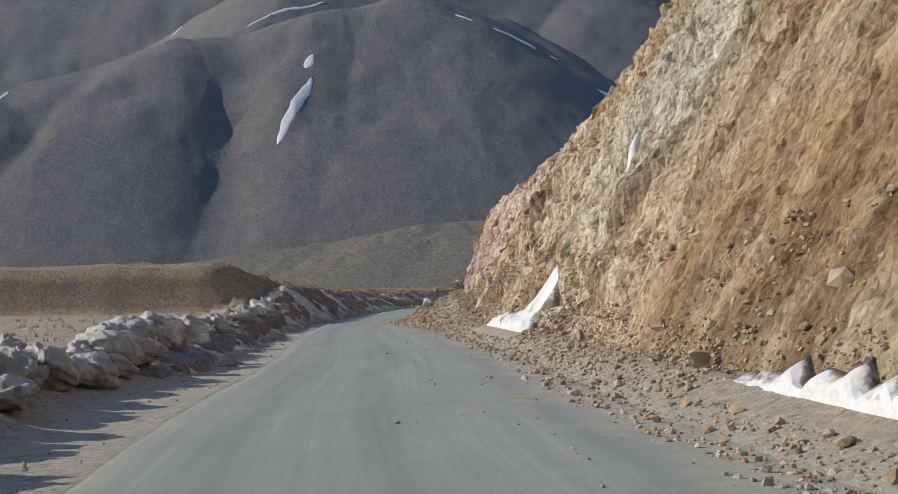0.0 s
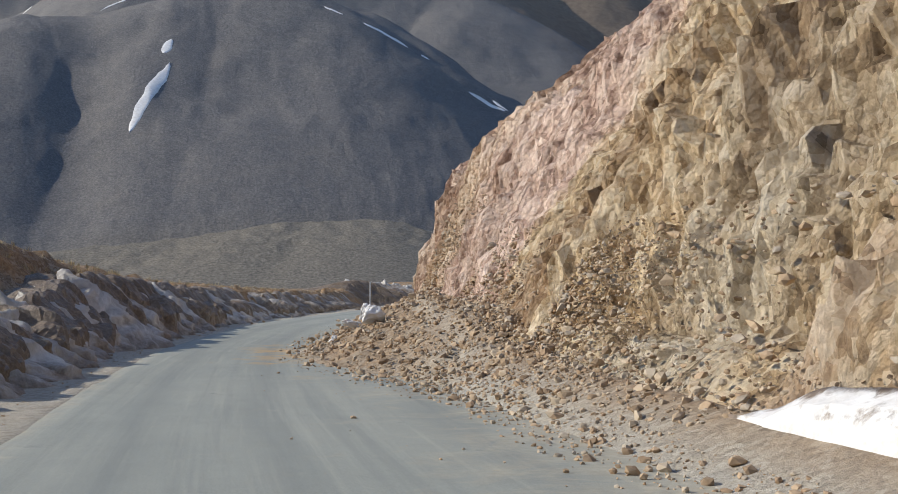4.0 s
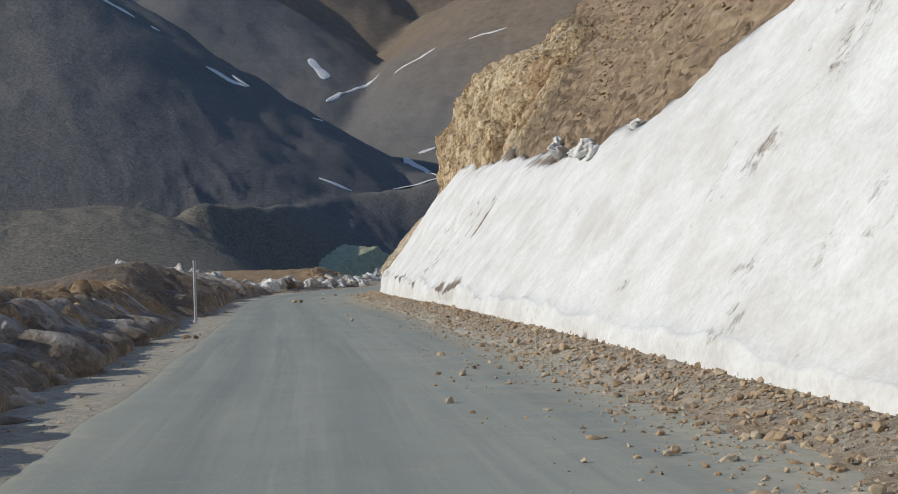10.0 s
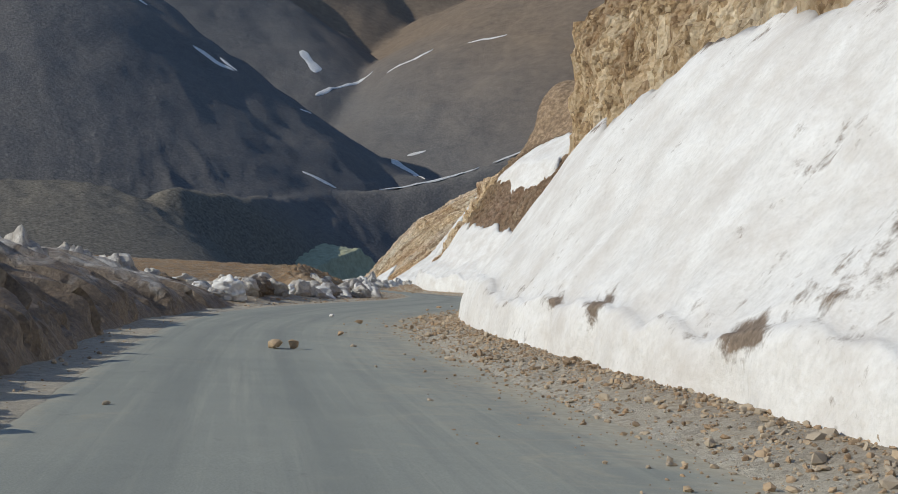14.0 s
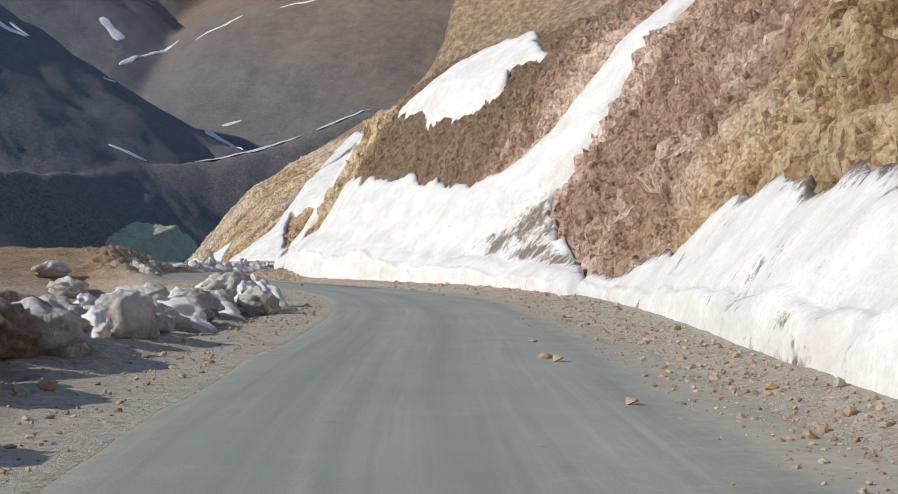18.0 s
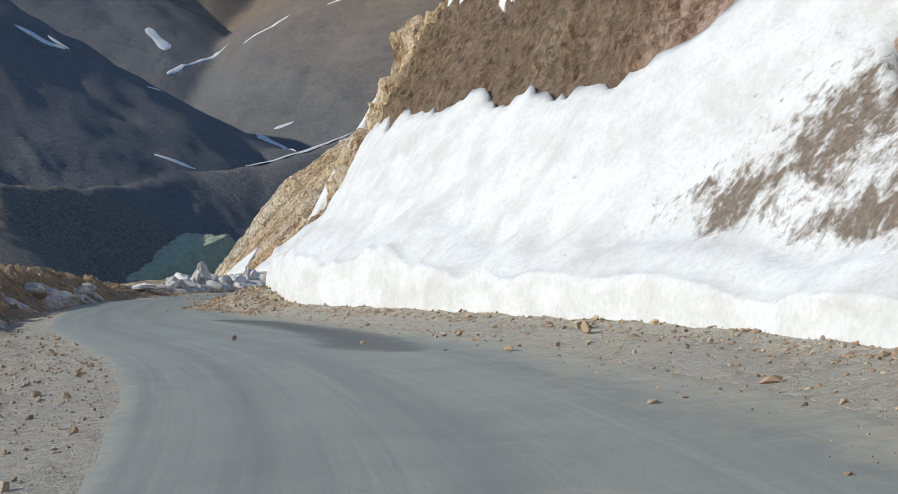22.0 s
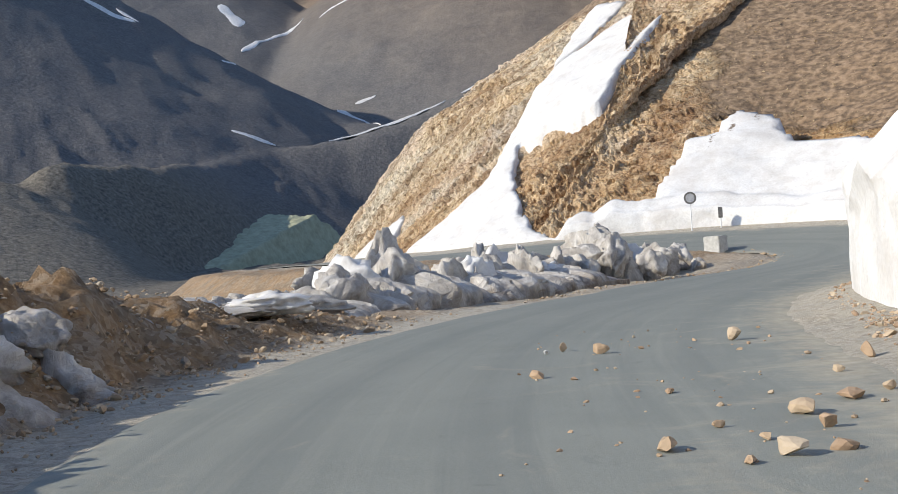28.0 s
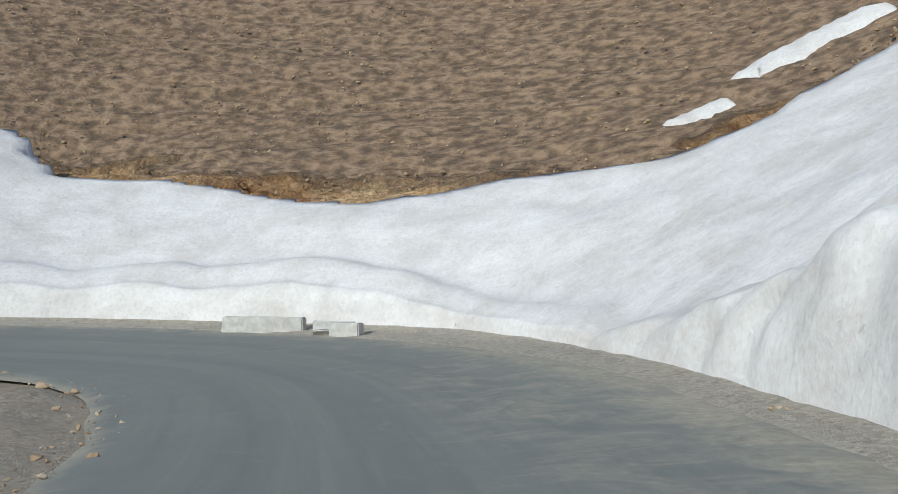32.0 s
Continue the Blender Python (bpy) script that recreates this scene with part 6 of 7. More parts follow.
def ice_mesh(seed):
    rnd = random.Random(seed)
    bm = bmesh.new()
    bmesh.ops.create_icosphere(bm, subdivisions=4, radius=0.5)
    off = Vector((rnd.uniform(-50, 50), rnd.uniform(-50, 50), rnd.uniform(-50, 50)))
    lean = rnd.uniform(-0.3, 0.3)
    sharp = rnd.uniform(0.2, 0.75)
    cuts = [(Vector((rnd.gauss(0, 1), rnd.gauss(0, 1), rnd.gauss(0, 0.6))).normalized(), rnd.uniform(0.2, 0.38)) for _ in range(8)]
    for v in bm.verts:
        p = v.co.copy()
        t = max(0, min(1, p.z + 0.5))
        k = 1 - sharp * t * t
        if p.z < 0:
            wide = math.hypot(p.x, p.y)
            k *= (0.5 * (wide / 0.5) ** 0.4 / max(wide, 0.02)) * (1 - 0.4 * p.z)
        q = Vector((p.x * k * 1.25 + lean * t, p.y * k * 0.95, p.z))
        for n_, k_ in cuts:
            over = q.dot(n_) - k_
            if over > 0:
                q -= n_ * over * 0.95
        q += p.normalized() * (0.13 * noise.fractal(p * 2.6 + off, 0.8, 2.0, 5) + 0.11 * (noise.ridged_multi_fractal(p * 3.0 + off, 0.9, 2.1, 4, 1.0, 2.0) - 0.9))
        v.co = q
    low, high = min(v.co.z for v in bm.verts), max(v.co.z for v in bm.verts)
    for v in bm.verts:
        v.co.z = max((v.co.z - low) / (high - low) - 0.12, -0.04)
    me = bpy.data.meshes.new("ice_block")
    bm.to_mesh(me)
    bm.free()
    up = np.array([v.co.z for v in me.vertices], np.float32)
    me.attributes.new("up", "FLOAT", "POINT").data.foreach_set("value", np.clip(up * 0.85, 0, 1))
    me.polygons.foreach_set("use_smooth", [True] * len(me.polygons))
    me.materials.append(M_ICE)
    return me


ICE = [ice_mesh(300 + k) for k in range(10)]
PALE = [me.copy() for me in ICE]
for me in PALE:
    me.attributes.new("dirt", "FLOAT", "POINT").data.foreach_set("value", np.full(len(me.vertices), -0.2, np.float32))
EARTHY = [me.copy() for me in ICE]
for me in EARTHY:
    me.attributes.new("dirt", "FLOAT", "POINT").data.foreach_set("value", np.full(len(me.vertices), 0.45, np.float32))
CLEAN = [me.copy() for me in ICE[:5]]
for me in CLEAN:
    me.materials[0] = M_SNOW


def ice_at(s, d, wide, high, k, label, clean=False, turn=None, deep=None, low=False, earthy=False, pale=False):
    x, y = place(s, d)
    z = float(rest_z(np.float64(s), np.float64(d)))
    if low:
        z = min(z, float(road_z(s)) + 0.1)
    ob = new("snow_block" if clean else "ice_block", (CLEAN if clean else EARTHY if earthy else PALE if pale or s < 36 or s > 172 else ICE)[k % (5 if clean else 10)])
    ob.matrix_basis = pose(float(x), float(y), z - 0.06 * high, 0, 0, k * 61 % 360 if turn is None else turn) @ Matrix.Diagonal((wide, deep or wide * 0.8, high, 1))
    return tagged(ob, label, "snow block" if clean else "ice block", "ice blocks along the road")


rnd = random.Random(11)
for k in range(62):
    s = 3 + k * 0.56 + rnd.uniform(-0.4, 0.4)
    d = -4.1 - rnd.random() * (1.4 if s < 24 else 0.8)
    hgt = float(table(s, 0, 0.65, 18, 0.9, 40, 1.0)) * rnd.uniform(0.6, 1.25)
    ice_at(s, d, rnd.uniform(0.8, 1.5), hgt, k, "weathered block of dirty ice on the verge")


for k in range(34):
    s = 6 + k * 0.55 + rnd.uniform(-0.3, 0.3)
    ice_at(s, -3.9 - rnd.random() * 0.7, rnd.uniform(0.7, 1.2), rnd.uniform(0.45, 0.9), k + 5, "weathered block of dirty ice on the verge")


def fin_mesh(seed):
    """a fluted buttress of melting ice that leans back against the earth"""
    rnd_ = random.Random(seed)
    off = Vector((rnd_.uniform(-40, 40), rnd_.uniform(-40, 40), rnd_.uniform(-40, 40)))
    na, nv = 40, 24
    A, V = np.meshgrid(np.linspace(0, 2 * np.pi, na, endpoint=False), np.linspace(0, 1, nv), indexing="ij")
    sharp = rnd_.uniform(0.65, 1.0)
    lobes = rnd_.choice((2, 3, 3, 4))
    R = (1 - V) ** sharp * (1 + 0.22 * np.cos(lobes * A + 1.3 * V + seed) * (1 - 0.5 * V)) + 0.05
    R = R * (1 + 0.12 * np.cos(A * 7 + seed * 2) * (1 - V))
    X, Y, Z = R * np.cos(A) * 0.62 + rnd_.uniform(-0.25, 0.25) * V, R * np.sin(A) * 0.75 + 0.95 * V ** 1.25, V - 0.05
    co = []
    for x, y, z in zip(X.ravel(), Y.ravel(), Z.ravel()):
        q = Vector((x, y, z))
        k = 0.13 * noise.fractal(q * 2.4 + off, 0.8, 2.0, 5) + 0.07 * (noise.ridged_multi_fractal(q * 3.6 + off, 0.9, 2.1, 3, 1.0, 2.0) - 0.9)
        out = Vector((x, y - 0.95 * max(z, 0) ** 1.25, 0.15)).normalized()
        co.append(q + out * k)
    i = np.arange(na * nv).reshape(na, nv)
    j = np.roll(i, -1, 0)
    f = np.stack([i[:, :-1], j[:, :-1], j[:, 1:], i[:, 1:]], -1).reshape(-1, 4).tolist() + [i[:, -1].tolist()]
    me = bpy.data.meshes.new("ice_fin")
    me.from_pydata([tuple(c) for c in co], [], f)
    me.polygons.foreach_set("use_smooth", [True] * len(f))
    me.attributes.new("up", "FLOAT", "POINT").data.foreach_set("value", np.clip(0.25 + 0.9 * V, 0, 1).ravel().astype(np.float32))
    me.attributes.new("dirt", "FLOAT", "POINT").data.foreach_set("value", np.clip(0.16 - 0.5 * V, -0.3, 1).ravel().astype(np.float32))
    me.materials.append(M_ICE)
    return me


FINS = [fin_mesh(500 + k) for k in range(10)]


def fin_at(s, d, wide, high, k, label, steep=1.0):
    x, y = place(s, d)
    tx, ty = np.interp(s, AS, TG[:, 0]), np.interp(s, AS, TG[:, 1])
    ob = new("ice_fin", FINS[k % 10])
    ob.matrix_basis = pose(float(x), float(y), float(road_z(s)) - 0.05, 0, 0, math.degrees(math.atan2(ty, tx)) + rnd.uniform(-25, 25)) @ Matrix.Diagonal((wide, (0.9 + 0.35 * wide) * steep, high, 1))
    return tagged(ob, label, "ice fin", "ice fins along the bank")


s = 24.0
k = 0
while s < 127.5:
    high = float(table(s, 24, 0.6, 36, 0.85, 50, 1.15, 60, 1.5, 68, 2.0, 78, 1.95, 90, 1.5, 98, 1.15, 103, 0.75, 128, 0.6)) * rnd.uniform(0.7, 1.12)
    fin_at(s, float(table(s, 24, -3.55, 66, -3.5, 99, -3.6, 128, -4.0)) + rnd.uniform(-0.25, 0.2), high * rnd.uniform(0.75, 1.15), high, k, "fluted buttress of melting ice against the earth bank")
    s += high * rnd.uniform(0.7, 1.35) * float(table(s, 98, 1.0, 104, 2.6))
    k += 1
for k in range(30):
    s = 135 + k * 1.15 + rnd.uniform(-0.4, 0.4)
    hgt = float(table(s, 138, 1.3, 155, 1.9, 163, 1.8, 168, 1.1)) * rnd.uniform(0.6, 1.05)
    d = float(table(s, 134, -7.0, 150, -7.2, 162, -7.0, 170, -5.6)) + rnd.uniform(-0.6, 0.4)
    ice_at(s, d, rnd.uniform(1.1, 2.1), max(0.4, hgt), k + 3, "pointed lump of soiled ice on the bank", low=True, earthy=rnd.random() < float(table(s, 134, 0.95, 148, 0.8, 156, 0.4, 170, 0.3)))
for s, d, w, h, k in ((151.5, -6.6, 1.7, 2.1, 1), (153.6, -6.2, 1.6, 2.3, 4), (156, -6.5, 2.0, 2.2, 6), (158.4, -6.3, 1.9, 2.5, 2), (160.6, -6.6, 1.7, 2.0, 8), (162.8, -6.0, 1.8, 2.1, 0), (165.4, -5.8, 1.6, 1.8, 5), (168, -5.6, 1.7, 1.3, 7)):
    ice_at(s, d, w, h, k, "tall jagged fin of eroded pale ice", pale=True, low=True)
for k in range(64):
    s = 172 + k * 0.57 + rnd.uniform(-0.6, 0.6)
    w = rnd.uniform(0.7, 1.5)
    ice_at(s, rnd.uniform(-6.8, -4.2), w, w * rnd.uniform(0.5, 0.85), k, "low melted remnant of ploughed ice", rnd.random() < 0.4)
for s, d, w, h, k in ((176.4, -4.8, 1.4, 0.95, 2), (177.7, -5.0, 1.3, 1.0, 6), (179.2, -4.8, 1.4, 0.9, 1), (180.6, -5.2, 1.3, 1.0, 4), (182.0, -5.4, 1.4, 0.9, 8)):
    ice_at(s, d, w, h, k, "earth-covered block of old ice on the verge", earthy=True)
for s, d, w, h, k in ((183.6, -4.7, 1.2, 0.7, 3), (185, -4.9, 1.3, 0.7, 5), (186.2, -4.6, 1.3, 0.75, 7), (187.6, -4.6, 1.2, 0.7, 9), (190.6, -4.8, 1.3, 0.8, 6), (192, -4.9, 1.5, 0.95, 0), (193.3, -4.6, 1.3, 0.9, 8), (195.4, -4.0, 1.3, 1.0, 2), (196.6, -4.2, 1.3, 1.1, 4),
                      (197.6, -4.9, 1.7, 1.4, 6), (199.5, -3.9, 1.1, 1.15, 8), (194.6, -4.7, 1.4, 1.0, 1), (201, -4.7, 1.1, 0.5, 3), (189, -4.6, 1.3, 0.75, 5), (236, -9.4, 2.5, 1.3, 2), (233, -8.6, 2.0, 1.1, 4),
                      (239, -9.9, 2.0, 1.2, 6), (228, -7.4, 1.8, 0.7, 8)):
    ice_at(s, d, w, h, k, "pale weathered lump of ploughed ice", k % 4 == 0)
for s, d, w, h, k, clean in ((140, -6.4, 0.75, 1.0, 0, True), (141.5, -6.0, 0.5, 0.5, 1, True), (206, -5.8, 1.7, 0.95, 4, True), (205.5, -4.3, 1.2, 0.55, 5, True), (203, -6.5, 2.0, 0.6, 6, True),
                             (199, -5.2, 1.9, 0.5, 7, True), (208, -4.9, 0.9, 0.6, 8, True), (194, -6.0, 2.4, 0.5, 9, False), (180, -4.8, 1.6, 0.9, 2, False), (176, -4.4, 1.2, 0.9, 1, False),
                             (261, -4.2, 1.2, 0.6, 3, True), (264.4, -4.3, 1.0, 0.7, 6, False), (266.2, -4.4, 0.9, 0.6, 8, False), (257.5, -4.4, 1.3, 0.9, 0, False)):
    ice_at(s, d, w, h, k, "weathered block of white snow beside the road" if clean else "weathered block of grey ice", clean)
for k in range(52):
    s = 273 + k * 0.64 + rnd.uniform(-0.5, 0.5)
    w = rnd.uniform(1.1, 2.6)
    hgt = float(table(s, 272, 0.4, 278, 0.8, 283, 2.1, 288, 1.8, 298, 1.7, 303, 1.9, 308, 0.5)) * rnd.uniform(0.7, 1.6)
    hgt = min(hgt, 1.2 * w)
    ice_at(s, float(table(s, 272, -4.4, 279, -5.6, 290, -6.2, 300, -6.0, 306, -5.2)) - 2.0 * rnd.random(), w, hgt, k, "broken slab of old grey-white snow", rnd.random() < 0.2)
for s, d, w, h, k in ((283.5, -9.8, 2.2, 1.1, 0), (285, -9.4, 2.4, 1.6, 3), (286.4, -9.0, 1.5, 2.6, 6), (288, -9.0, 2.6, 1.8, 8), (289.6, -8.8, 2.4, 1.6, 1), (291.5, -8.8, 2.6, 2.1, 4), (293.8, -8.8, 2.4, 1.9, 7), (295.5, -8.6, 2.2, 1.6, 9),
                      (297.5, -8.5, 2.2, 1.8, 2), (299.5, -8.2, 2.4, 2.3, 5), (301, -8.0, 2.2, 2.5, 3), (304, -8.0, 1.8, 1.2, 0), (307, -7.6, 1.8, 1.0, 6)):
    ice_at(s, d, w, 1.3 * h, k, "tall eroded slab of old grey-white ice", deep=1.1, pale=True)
for s, d, w, h, k in ((300.2, -6.4, 1.9, 1.9, 2), (301.4, -6.8, 1.6, 2.0, 4), (304.5, -5.6, 1.3, 0.8, 1), (297.5, -6.6, 1.9, 1.3, 0), (294.5, -6.4, 2.0, 1.2, 3)):
    ice_at(s, d, w, h, k, "tall standing slab of old snow", deep=0.8)
for s, u, w, k in ((120.5, 3.2, 0.7, 0), (122.5, 3.4, 0.9, 1), (124.4, 3.5, 0.6, 2), (127, 3.7, 0.8, 3), (129.3, 4.1, 0.7, 4), (118, 3.5, 0.5, 2)):
    ice_at(s, float(foot(s)) + u - 0.4, w, w * 0.7, k, "lump of snow above the long bank", True)
for s, d, w, h, k in ((236.6, -4.1, 1.3, 0.9, 0), (238.0, -4.2, 1.6, 1.15, 3), (239.6, -4.2, 1.4, 1.25, 6), (241.4, -4.2, 1.6, 1.2, 1), (243.2, -4.2, 1.2, 1.0, 4), (247.5, -4.3, 0.9, 0.8, 2), (251.5, -4.2, 1.2, 1.15, 7), (253.2, -4.1, 0.9, 0.7, 5),
                      (256.2, -3.9, 1.0, 0.6, 8), (258.4, -4.0, 1.5, 1.3, 9), (259.9, -4.0, 1.7, 1.4, 3), (261.4, -3.95, 1.3, 1.1, 1), (264.4, -4.0, 1.0, 1.0, 6), (266.0, -3.9, 0.7, 0.9, 2)):
    fin_at(s, d, w, h, k, "soiled face of old ice standing against the earth bank", 0.62)
# blocks of snow that came down on the talus
for s, d, w, h, k in ((62.3, 3.4, 0.6, 0.5, 0), (64.3, 3.3, 0.35, 0.5, 1), (64.2, 3.0, 0.5, 0.25, 3), (63.4, 2.5, 0.35, 0.2, 4), (64.9, 3.5, 0.45, 0.25, 1)):
    ice_at(s, d, w, h, k, "block of white snow fallen on the rubble", True)

# ---- pole, signs, concrete ----


def tube(r, h, seg=14, z=0.0):
    bm = bmesh.new()
    bmesh.ops.create_cone(bm, cap_ends=True, segments=seg, radius1=r, radius2=r, depth=h, matrix=Matrix.Translation((0, 0, z + h / 2)))
    return bm


def box(x, y, z, bevel=0.02, at=(0, 0, 0)):
    bm = bmesh.new()
    bmesh.ops.create_cube(bm, size=1, matrix=Matrix.Translation(at) @ Matrix.Diagonal((x, y, z, 1)))
    bmesh.ops.bevel(bm, geom=bm.edges[:], offset=bevel, segments=2, affect="EDGES")
    return bm


def snow_pole(s, d, h, lean):
    x, y = place(s, d)
    ob = new("snow_pole")
    ob.matrix_basis = pose(float(x), float(y), float(ground_z(s, d)) - 0.05, lean, -lean, 20)
    part("shaft", tube(0.045, h), M_METAL, ob)
    part("cap", tube(0.056, 0.07, 14, h - 0.05), M_METAL, ob)
    part("base_collar", tube(0.075, 0.10), M_CONCRETE, ob, "rough concrete collar")
    tagged(ob, "thin grey metal snow pole beside the road", "pole")


snow_pole(128.8, -2.85, 1.98, 2.0)


def road_sign(x, y, z, turn, round_=True):
    ob = new("road_sign")
    ob.matrix_basis = pose(x, y, z, 0, 0, turn)
    h = 1.9 if round_ else 1.15
    part("post", tube(0.035, h), M_WHITE, ob, "white painted steel post")
    if round_:
        bm = bmesh.new()
        bmesh.ops.create_cone(bm, cap_ends=True, segments=40, radius1=0.34, radius2=0.34, depth=0.025, matrix=Matrix.Translation((0, -0.05, h - 0.1)) @ Matrix.Rotation(radians(90), 4, "X"))
        plate = part("plate", bm, M_SIGN_BACK, ob, "dark weathered round plate")
        bm = bmesh.new()
        bmesh.ops.create_cone(bm, cap_ends=True, segments=40, radius1=0.24, radius2=0.24, depth=0.006, matrix=Matrix.Translation((0, -0.068, h - 0.1)) @ Matrix.Rotation(radians(90), 4, "X"))
        part("disc", bm, M_METAL, plate, "faded grey centre")
        part("bracket", box(0.10, 0.05, 0.30, 0.008, (0, -0.02, h - 0.1)), M_METAL, ob)
    else:
        part("plate", box(0.24, 0.05, 0.6, 0.02, (0, -0.05, h - 0.3)), M_SIGN_BACK, ob, "dark narrow plate")
    tagged(ob, "round dark road sign on a white post" if round_ else "narrow dark marker board on a post", "road sign")


def block_at(x, y, z, dims, turn, label, mat, category, name, tilt=0.0):
    bm = box(*dims, 0.03, (0, 0, dims[2] / 2))
    bmesh.ops.subdivide_edges(bm, edges=[e for e in bm.edges if e.calc_length() > 0.2], cuts=3, use_grid_fill=True)
    for v in bm.verts:
        p = v.co * 3.0 + Vector((x, y, 0))
        v.co += Vector((noise.noise(p), noise.noise(p + Vector((9, 0, 0))), noise.noise(p + Vector((0, 9, 0))))) * 0.03
    ob = part(name, bm, mat)
    ob.matrix_basis = pose(x, y, z, tilt, 0, turn)
    return tagged(ob, label, category)


road_sign(122.8, 287.2, -1.95, -38)
road_sign(124.4, 286.6, -1.9, -38, False)

def ground_at(x, y):
    """height of the ground at the bend, by the nearest point of the line"""
    pick = np.where((AS > 285) & (AS < 345))[0]
    i = pick[np.argmin(np.hypot(AX[pick, 0] - x, AX[pick, 1] - y))]
    d = (x - AX[i, 0]) * TG[i, 1] - (y - AX[i, 1]) * TG[i, 0]
    return float(road_z(AS[i]) + bank(AS[i]) * np.clip(d - 1, -4, 9))


def kerb_piece(x, y, dims, turn, label, category, name, tilt=0.0):
    block_at(x, y, ground_at(x, y) - 0.08, dims, turn, label, M_CONCRETE, category, name, tilt)


kerb_piece(118.0, 280.4, (1.1, 0.8, 0.85), 25, "pale concrete block at the inside of the bend", "concrete block", "concrete_block")
kerb_piece(126.6, 276.9, (2.2, 0.5, 0.48), 105, "low pale concrete kerb block against the snow", "concrete block", "concrete_block")
kerb_piece(126.3, 274.7, (1.1, 0.6, 0.32), 110, "tilted grey stone slab against the snow", "rock", "rock", 38)
kerb_piece(126.0, 274.2, (0.8, 0.5, 0.4), 95, "broken grey stone beside a concrete block", "rock", "rock")
for s, d, size, k in ((174, -3.9, 0.6, 2), (172.6, -3.6, 0.4, 5), (177, -3.4, 0.35, 7), (312, -3.3, 0.5, 1), (313.5, -3.0, 0.35, 4), (299.6, -2.9, 0.3, 3)):
    rock_at(s, d, size, k)


def melt_edge(s0, s1, d_off, half_w, seed):
    """damp ground below the melting snow"""
    s = np.arange(s0, s1, 0.3)
    w = np.linspace(-1, 1, 9)
    S, Wd = np.meshgrid(s, w, indexing="ij")
    half = half_w * smooth(0, 2, S - s0) * smooth(0, 2, s1 - S) * (1 + 0.8 * fbm(S * 0.6, Wd * 0.5, seed, 3, 311))
    D = foot(S) - d_off + Wd * half
    X, Y = place(S, D)
    Z = ground_z(S, D) + stirred(S, D) + 0.02 - 0.05 * np.abs(Wd) ** 4
    grid_mesh("wet_patch", X, Y, Z, M_WET, True, None, [], "damp dark gravel under the melting snow", "puddle", "structure")


melt_edge(284.5, 293, 0.42, 0.13, 2.0)


def tufts(name, spots, label, size, seed):
    """dry grass: bunches of narrow blades"""
    r = np.random.default_rng(seed)
    V, Fc, n = [], [], 0
    for x, y, z in spots:
        for _ in range(9):
            a, lean, h = r.uniform(0, 6.28), r.uniform(0.1, 0.6), size * r.uniform(0.5, 1.1)
            bx, by = x + r.normal(0, 0.05), y + r.normal(0, 0.05)
            ca, sa = math.cos(a), math.sin(a)
            w = 0.012
            V += [(bx - sa * w, by + ca * w, z - 0.02), (bx + sa * w, by - ca * w, z - 0.02), (bx + ca * lean * h, by + sa * lean * h, z + h)]
            Fc.append((n, n + 1, n + 2))
            n += 3
    me = bpy.data.meshes.new(name)
    me.from_pydata(V, [], Fc)
    me.materials.append(M_STRAW)
    tagged(new(name, me), label, "grass", kind="stuff")


def tuft_spots(s0, s1, d0, d1, count, seed):
    r = np.random.default_rng(seed)
    s, d = r.uniform(s0, s1, count), r.uniform(d0, d1, count)
    x, y = place(s, d)
    return list(zip(x, y, ground_z(s, d) + loose(s, d)))


tufts("dry_grass", tuft_spots(252, 274, -9.5, -6.2, 150, 1) + tuft_spots(60, 125, -9, -5.2, 500, 2) + tuft_spots(0, 60, -20, -6, 500, 4), "dry yellow grass tufts on the banks", 0.2, 5)

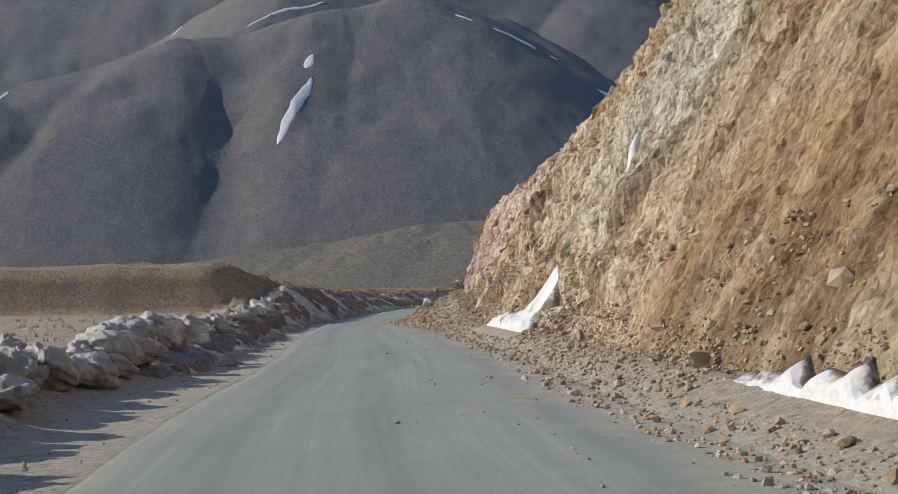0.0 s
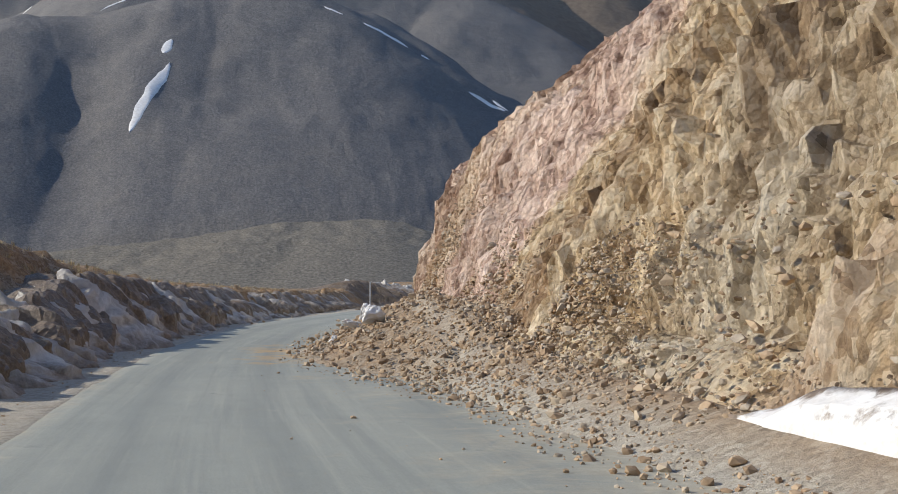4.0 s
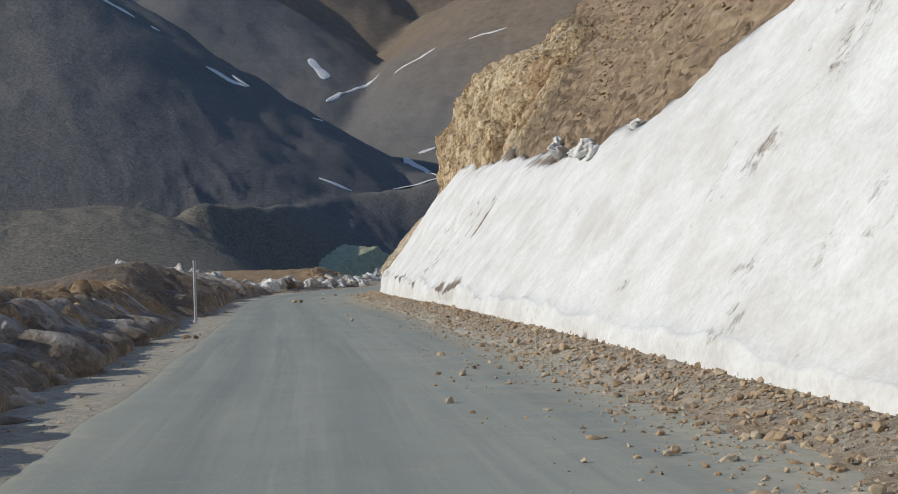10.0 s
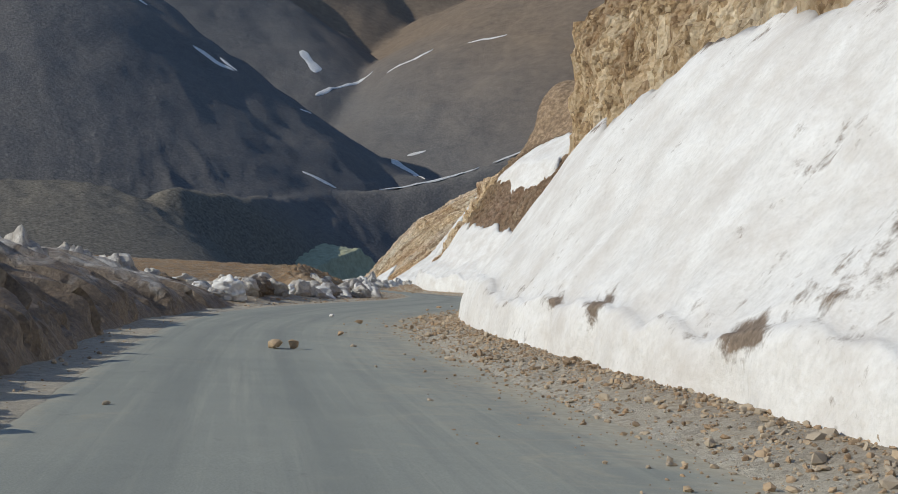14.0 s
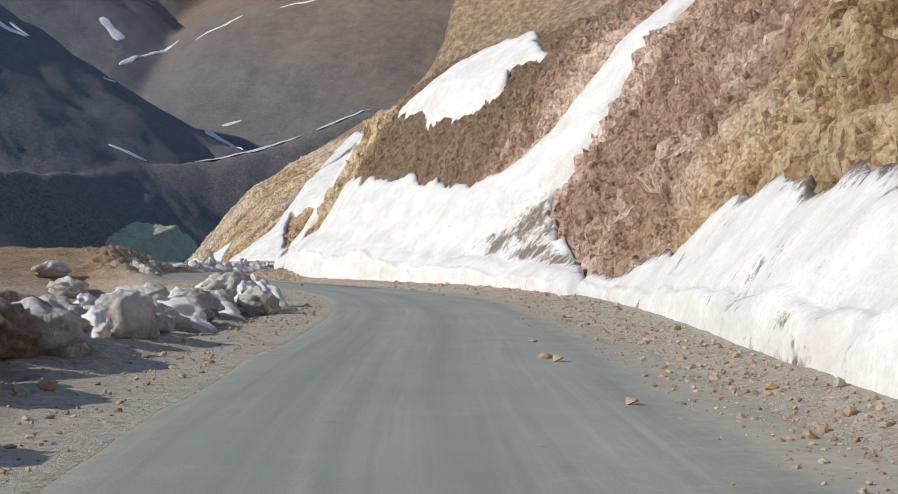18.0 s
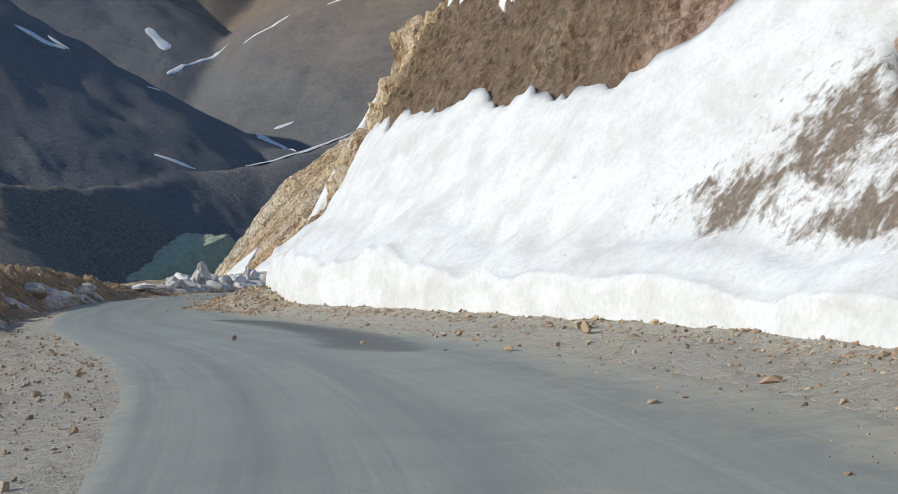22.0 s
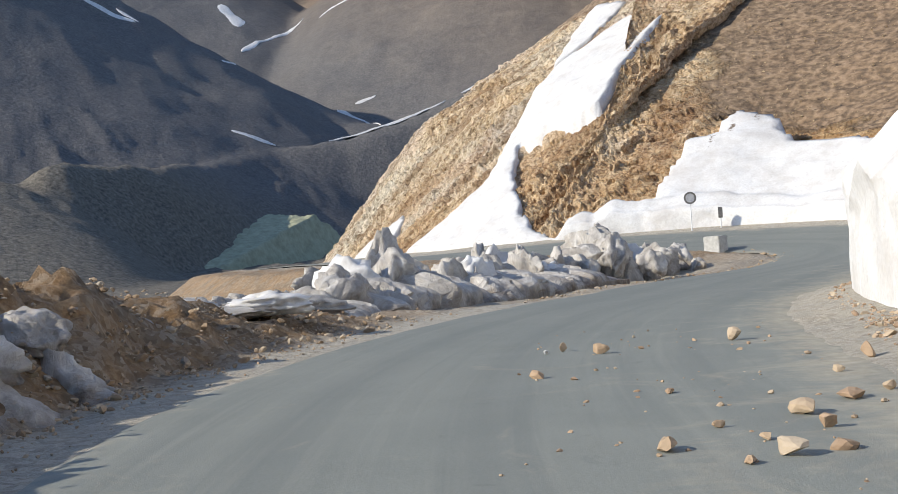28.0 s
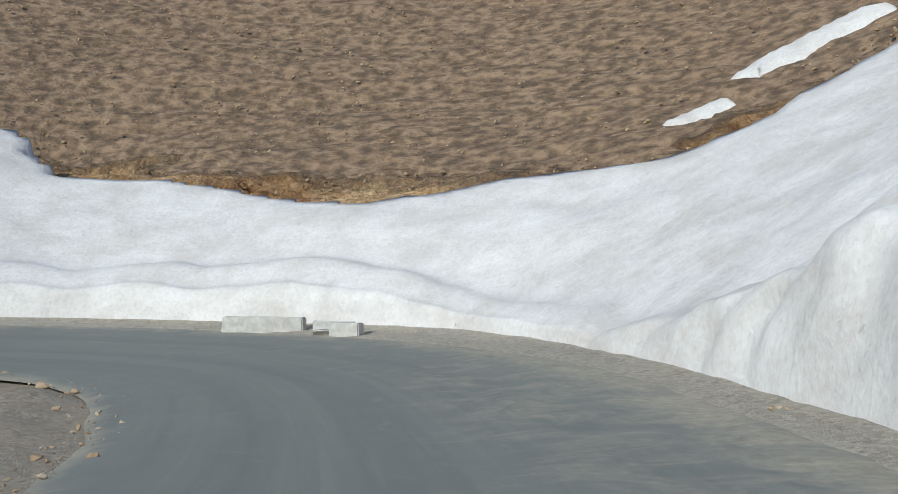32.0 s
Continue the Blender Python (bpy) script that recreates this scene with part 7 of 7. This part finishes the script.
# clumps on the brown slope above the bend and above the long snow bank
CL = []
r = np.random.default_rng(77)
for s0, s1, u0, u1, c in ((292, 334, 5, 32, 9000), (99, 150, 4.5, 16, 3500), (262, 300, 8, 26, 800)):
    s, u = r.uniform(s0, s1, c), r.uniform(u0, u1, c)
    free = bare(s, u)
    s, u = s[free], u[free]
    c = len(s)
    x, y = place(s, foot(s) + u)
    CL += list(zip(x, y, ground_z(s, foot(s) + u) + 0.03, np.clip(0.13 * r.lognormal(0, 0.45, c), 0.05, 0.3)))
M_CLUMP = simple("dry_clump", (0.24, 0.17, 0.095), (0.52, 0.40, 0.25), 9, 0.95)
scatter("dry_clumps", CL, M_CLUMP, "low dry cushions of grass and stones on the slope", "grass", seed=4)

# loose pieces standing proud of the cliff face
CH = []
for s0, s1, u0, u1, c, sz in ((-15, 60, 0.1, 1.6, 3000, 0.10), (52, 82, 0.1, 1.2, 2000, 0.10), (168, 222, 0.2, 1.0, 900, 0.10)):
    s, u = r.uniform(s0, s1, c), r.uniform(u0, u1, c)
    free = bare(s, u)
    s, u = s[free], u[free]
    c = len(s)
    x, y = place(s, foot(s) + u)
    CH += list(zip(x, y, ground_z(s, foot(s) + u) - 0.02 + 0.12 * fbm(s, u, 0, 2, 9), np.clip(sz * r.lognormal(0, 0.5, c), 0.05, 0.6)))
scatter("loose_scree", CH, M_STONE, "loose flakes and stones on the rock face", "rubble", seed=6)


def green_mound():
    """flat-topped heap of greenish grey spoil at the valley road"""
    n = 90
    a, b = np.linspace(-1, 1, n), np.linspace(-1, 1, n)
    A, B = np.meshgrid(a, b, indexing="ij")
    X, Y = 246 + 44 * A - 11 * B, 650 + 32 * A + 14 * B
    wob = 0.10 * fbm(A * 3, B * 3, 0, 4, 321)
    q = np.minimum(1 - np.abs(A) + wob, 1 - np.abs(B) + wob)
    Z = -12 + np.clip(q * 40, 0, 5 + 11 * (A + 1) + 2.0 * B) + 0.6 * fbm(A * 14, B * 8, 0, 3, 331) * smooth(0, 0.1, q)
    grid_mesh("spoil_mound", X, Y, Z, M_GREEN, True, None, [], "flat-topped mound of greenish grey broken rock", "mound")


green_mound()
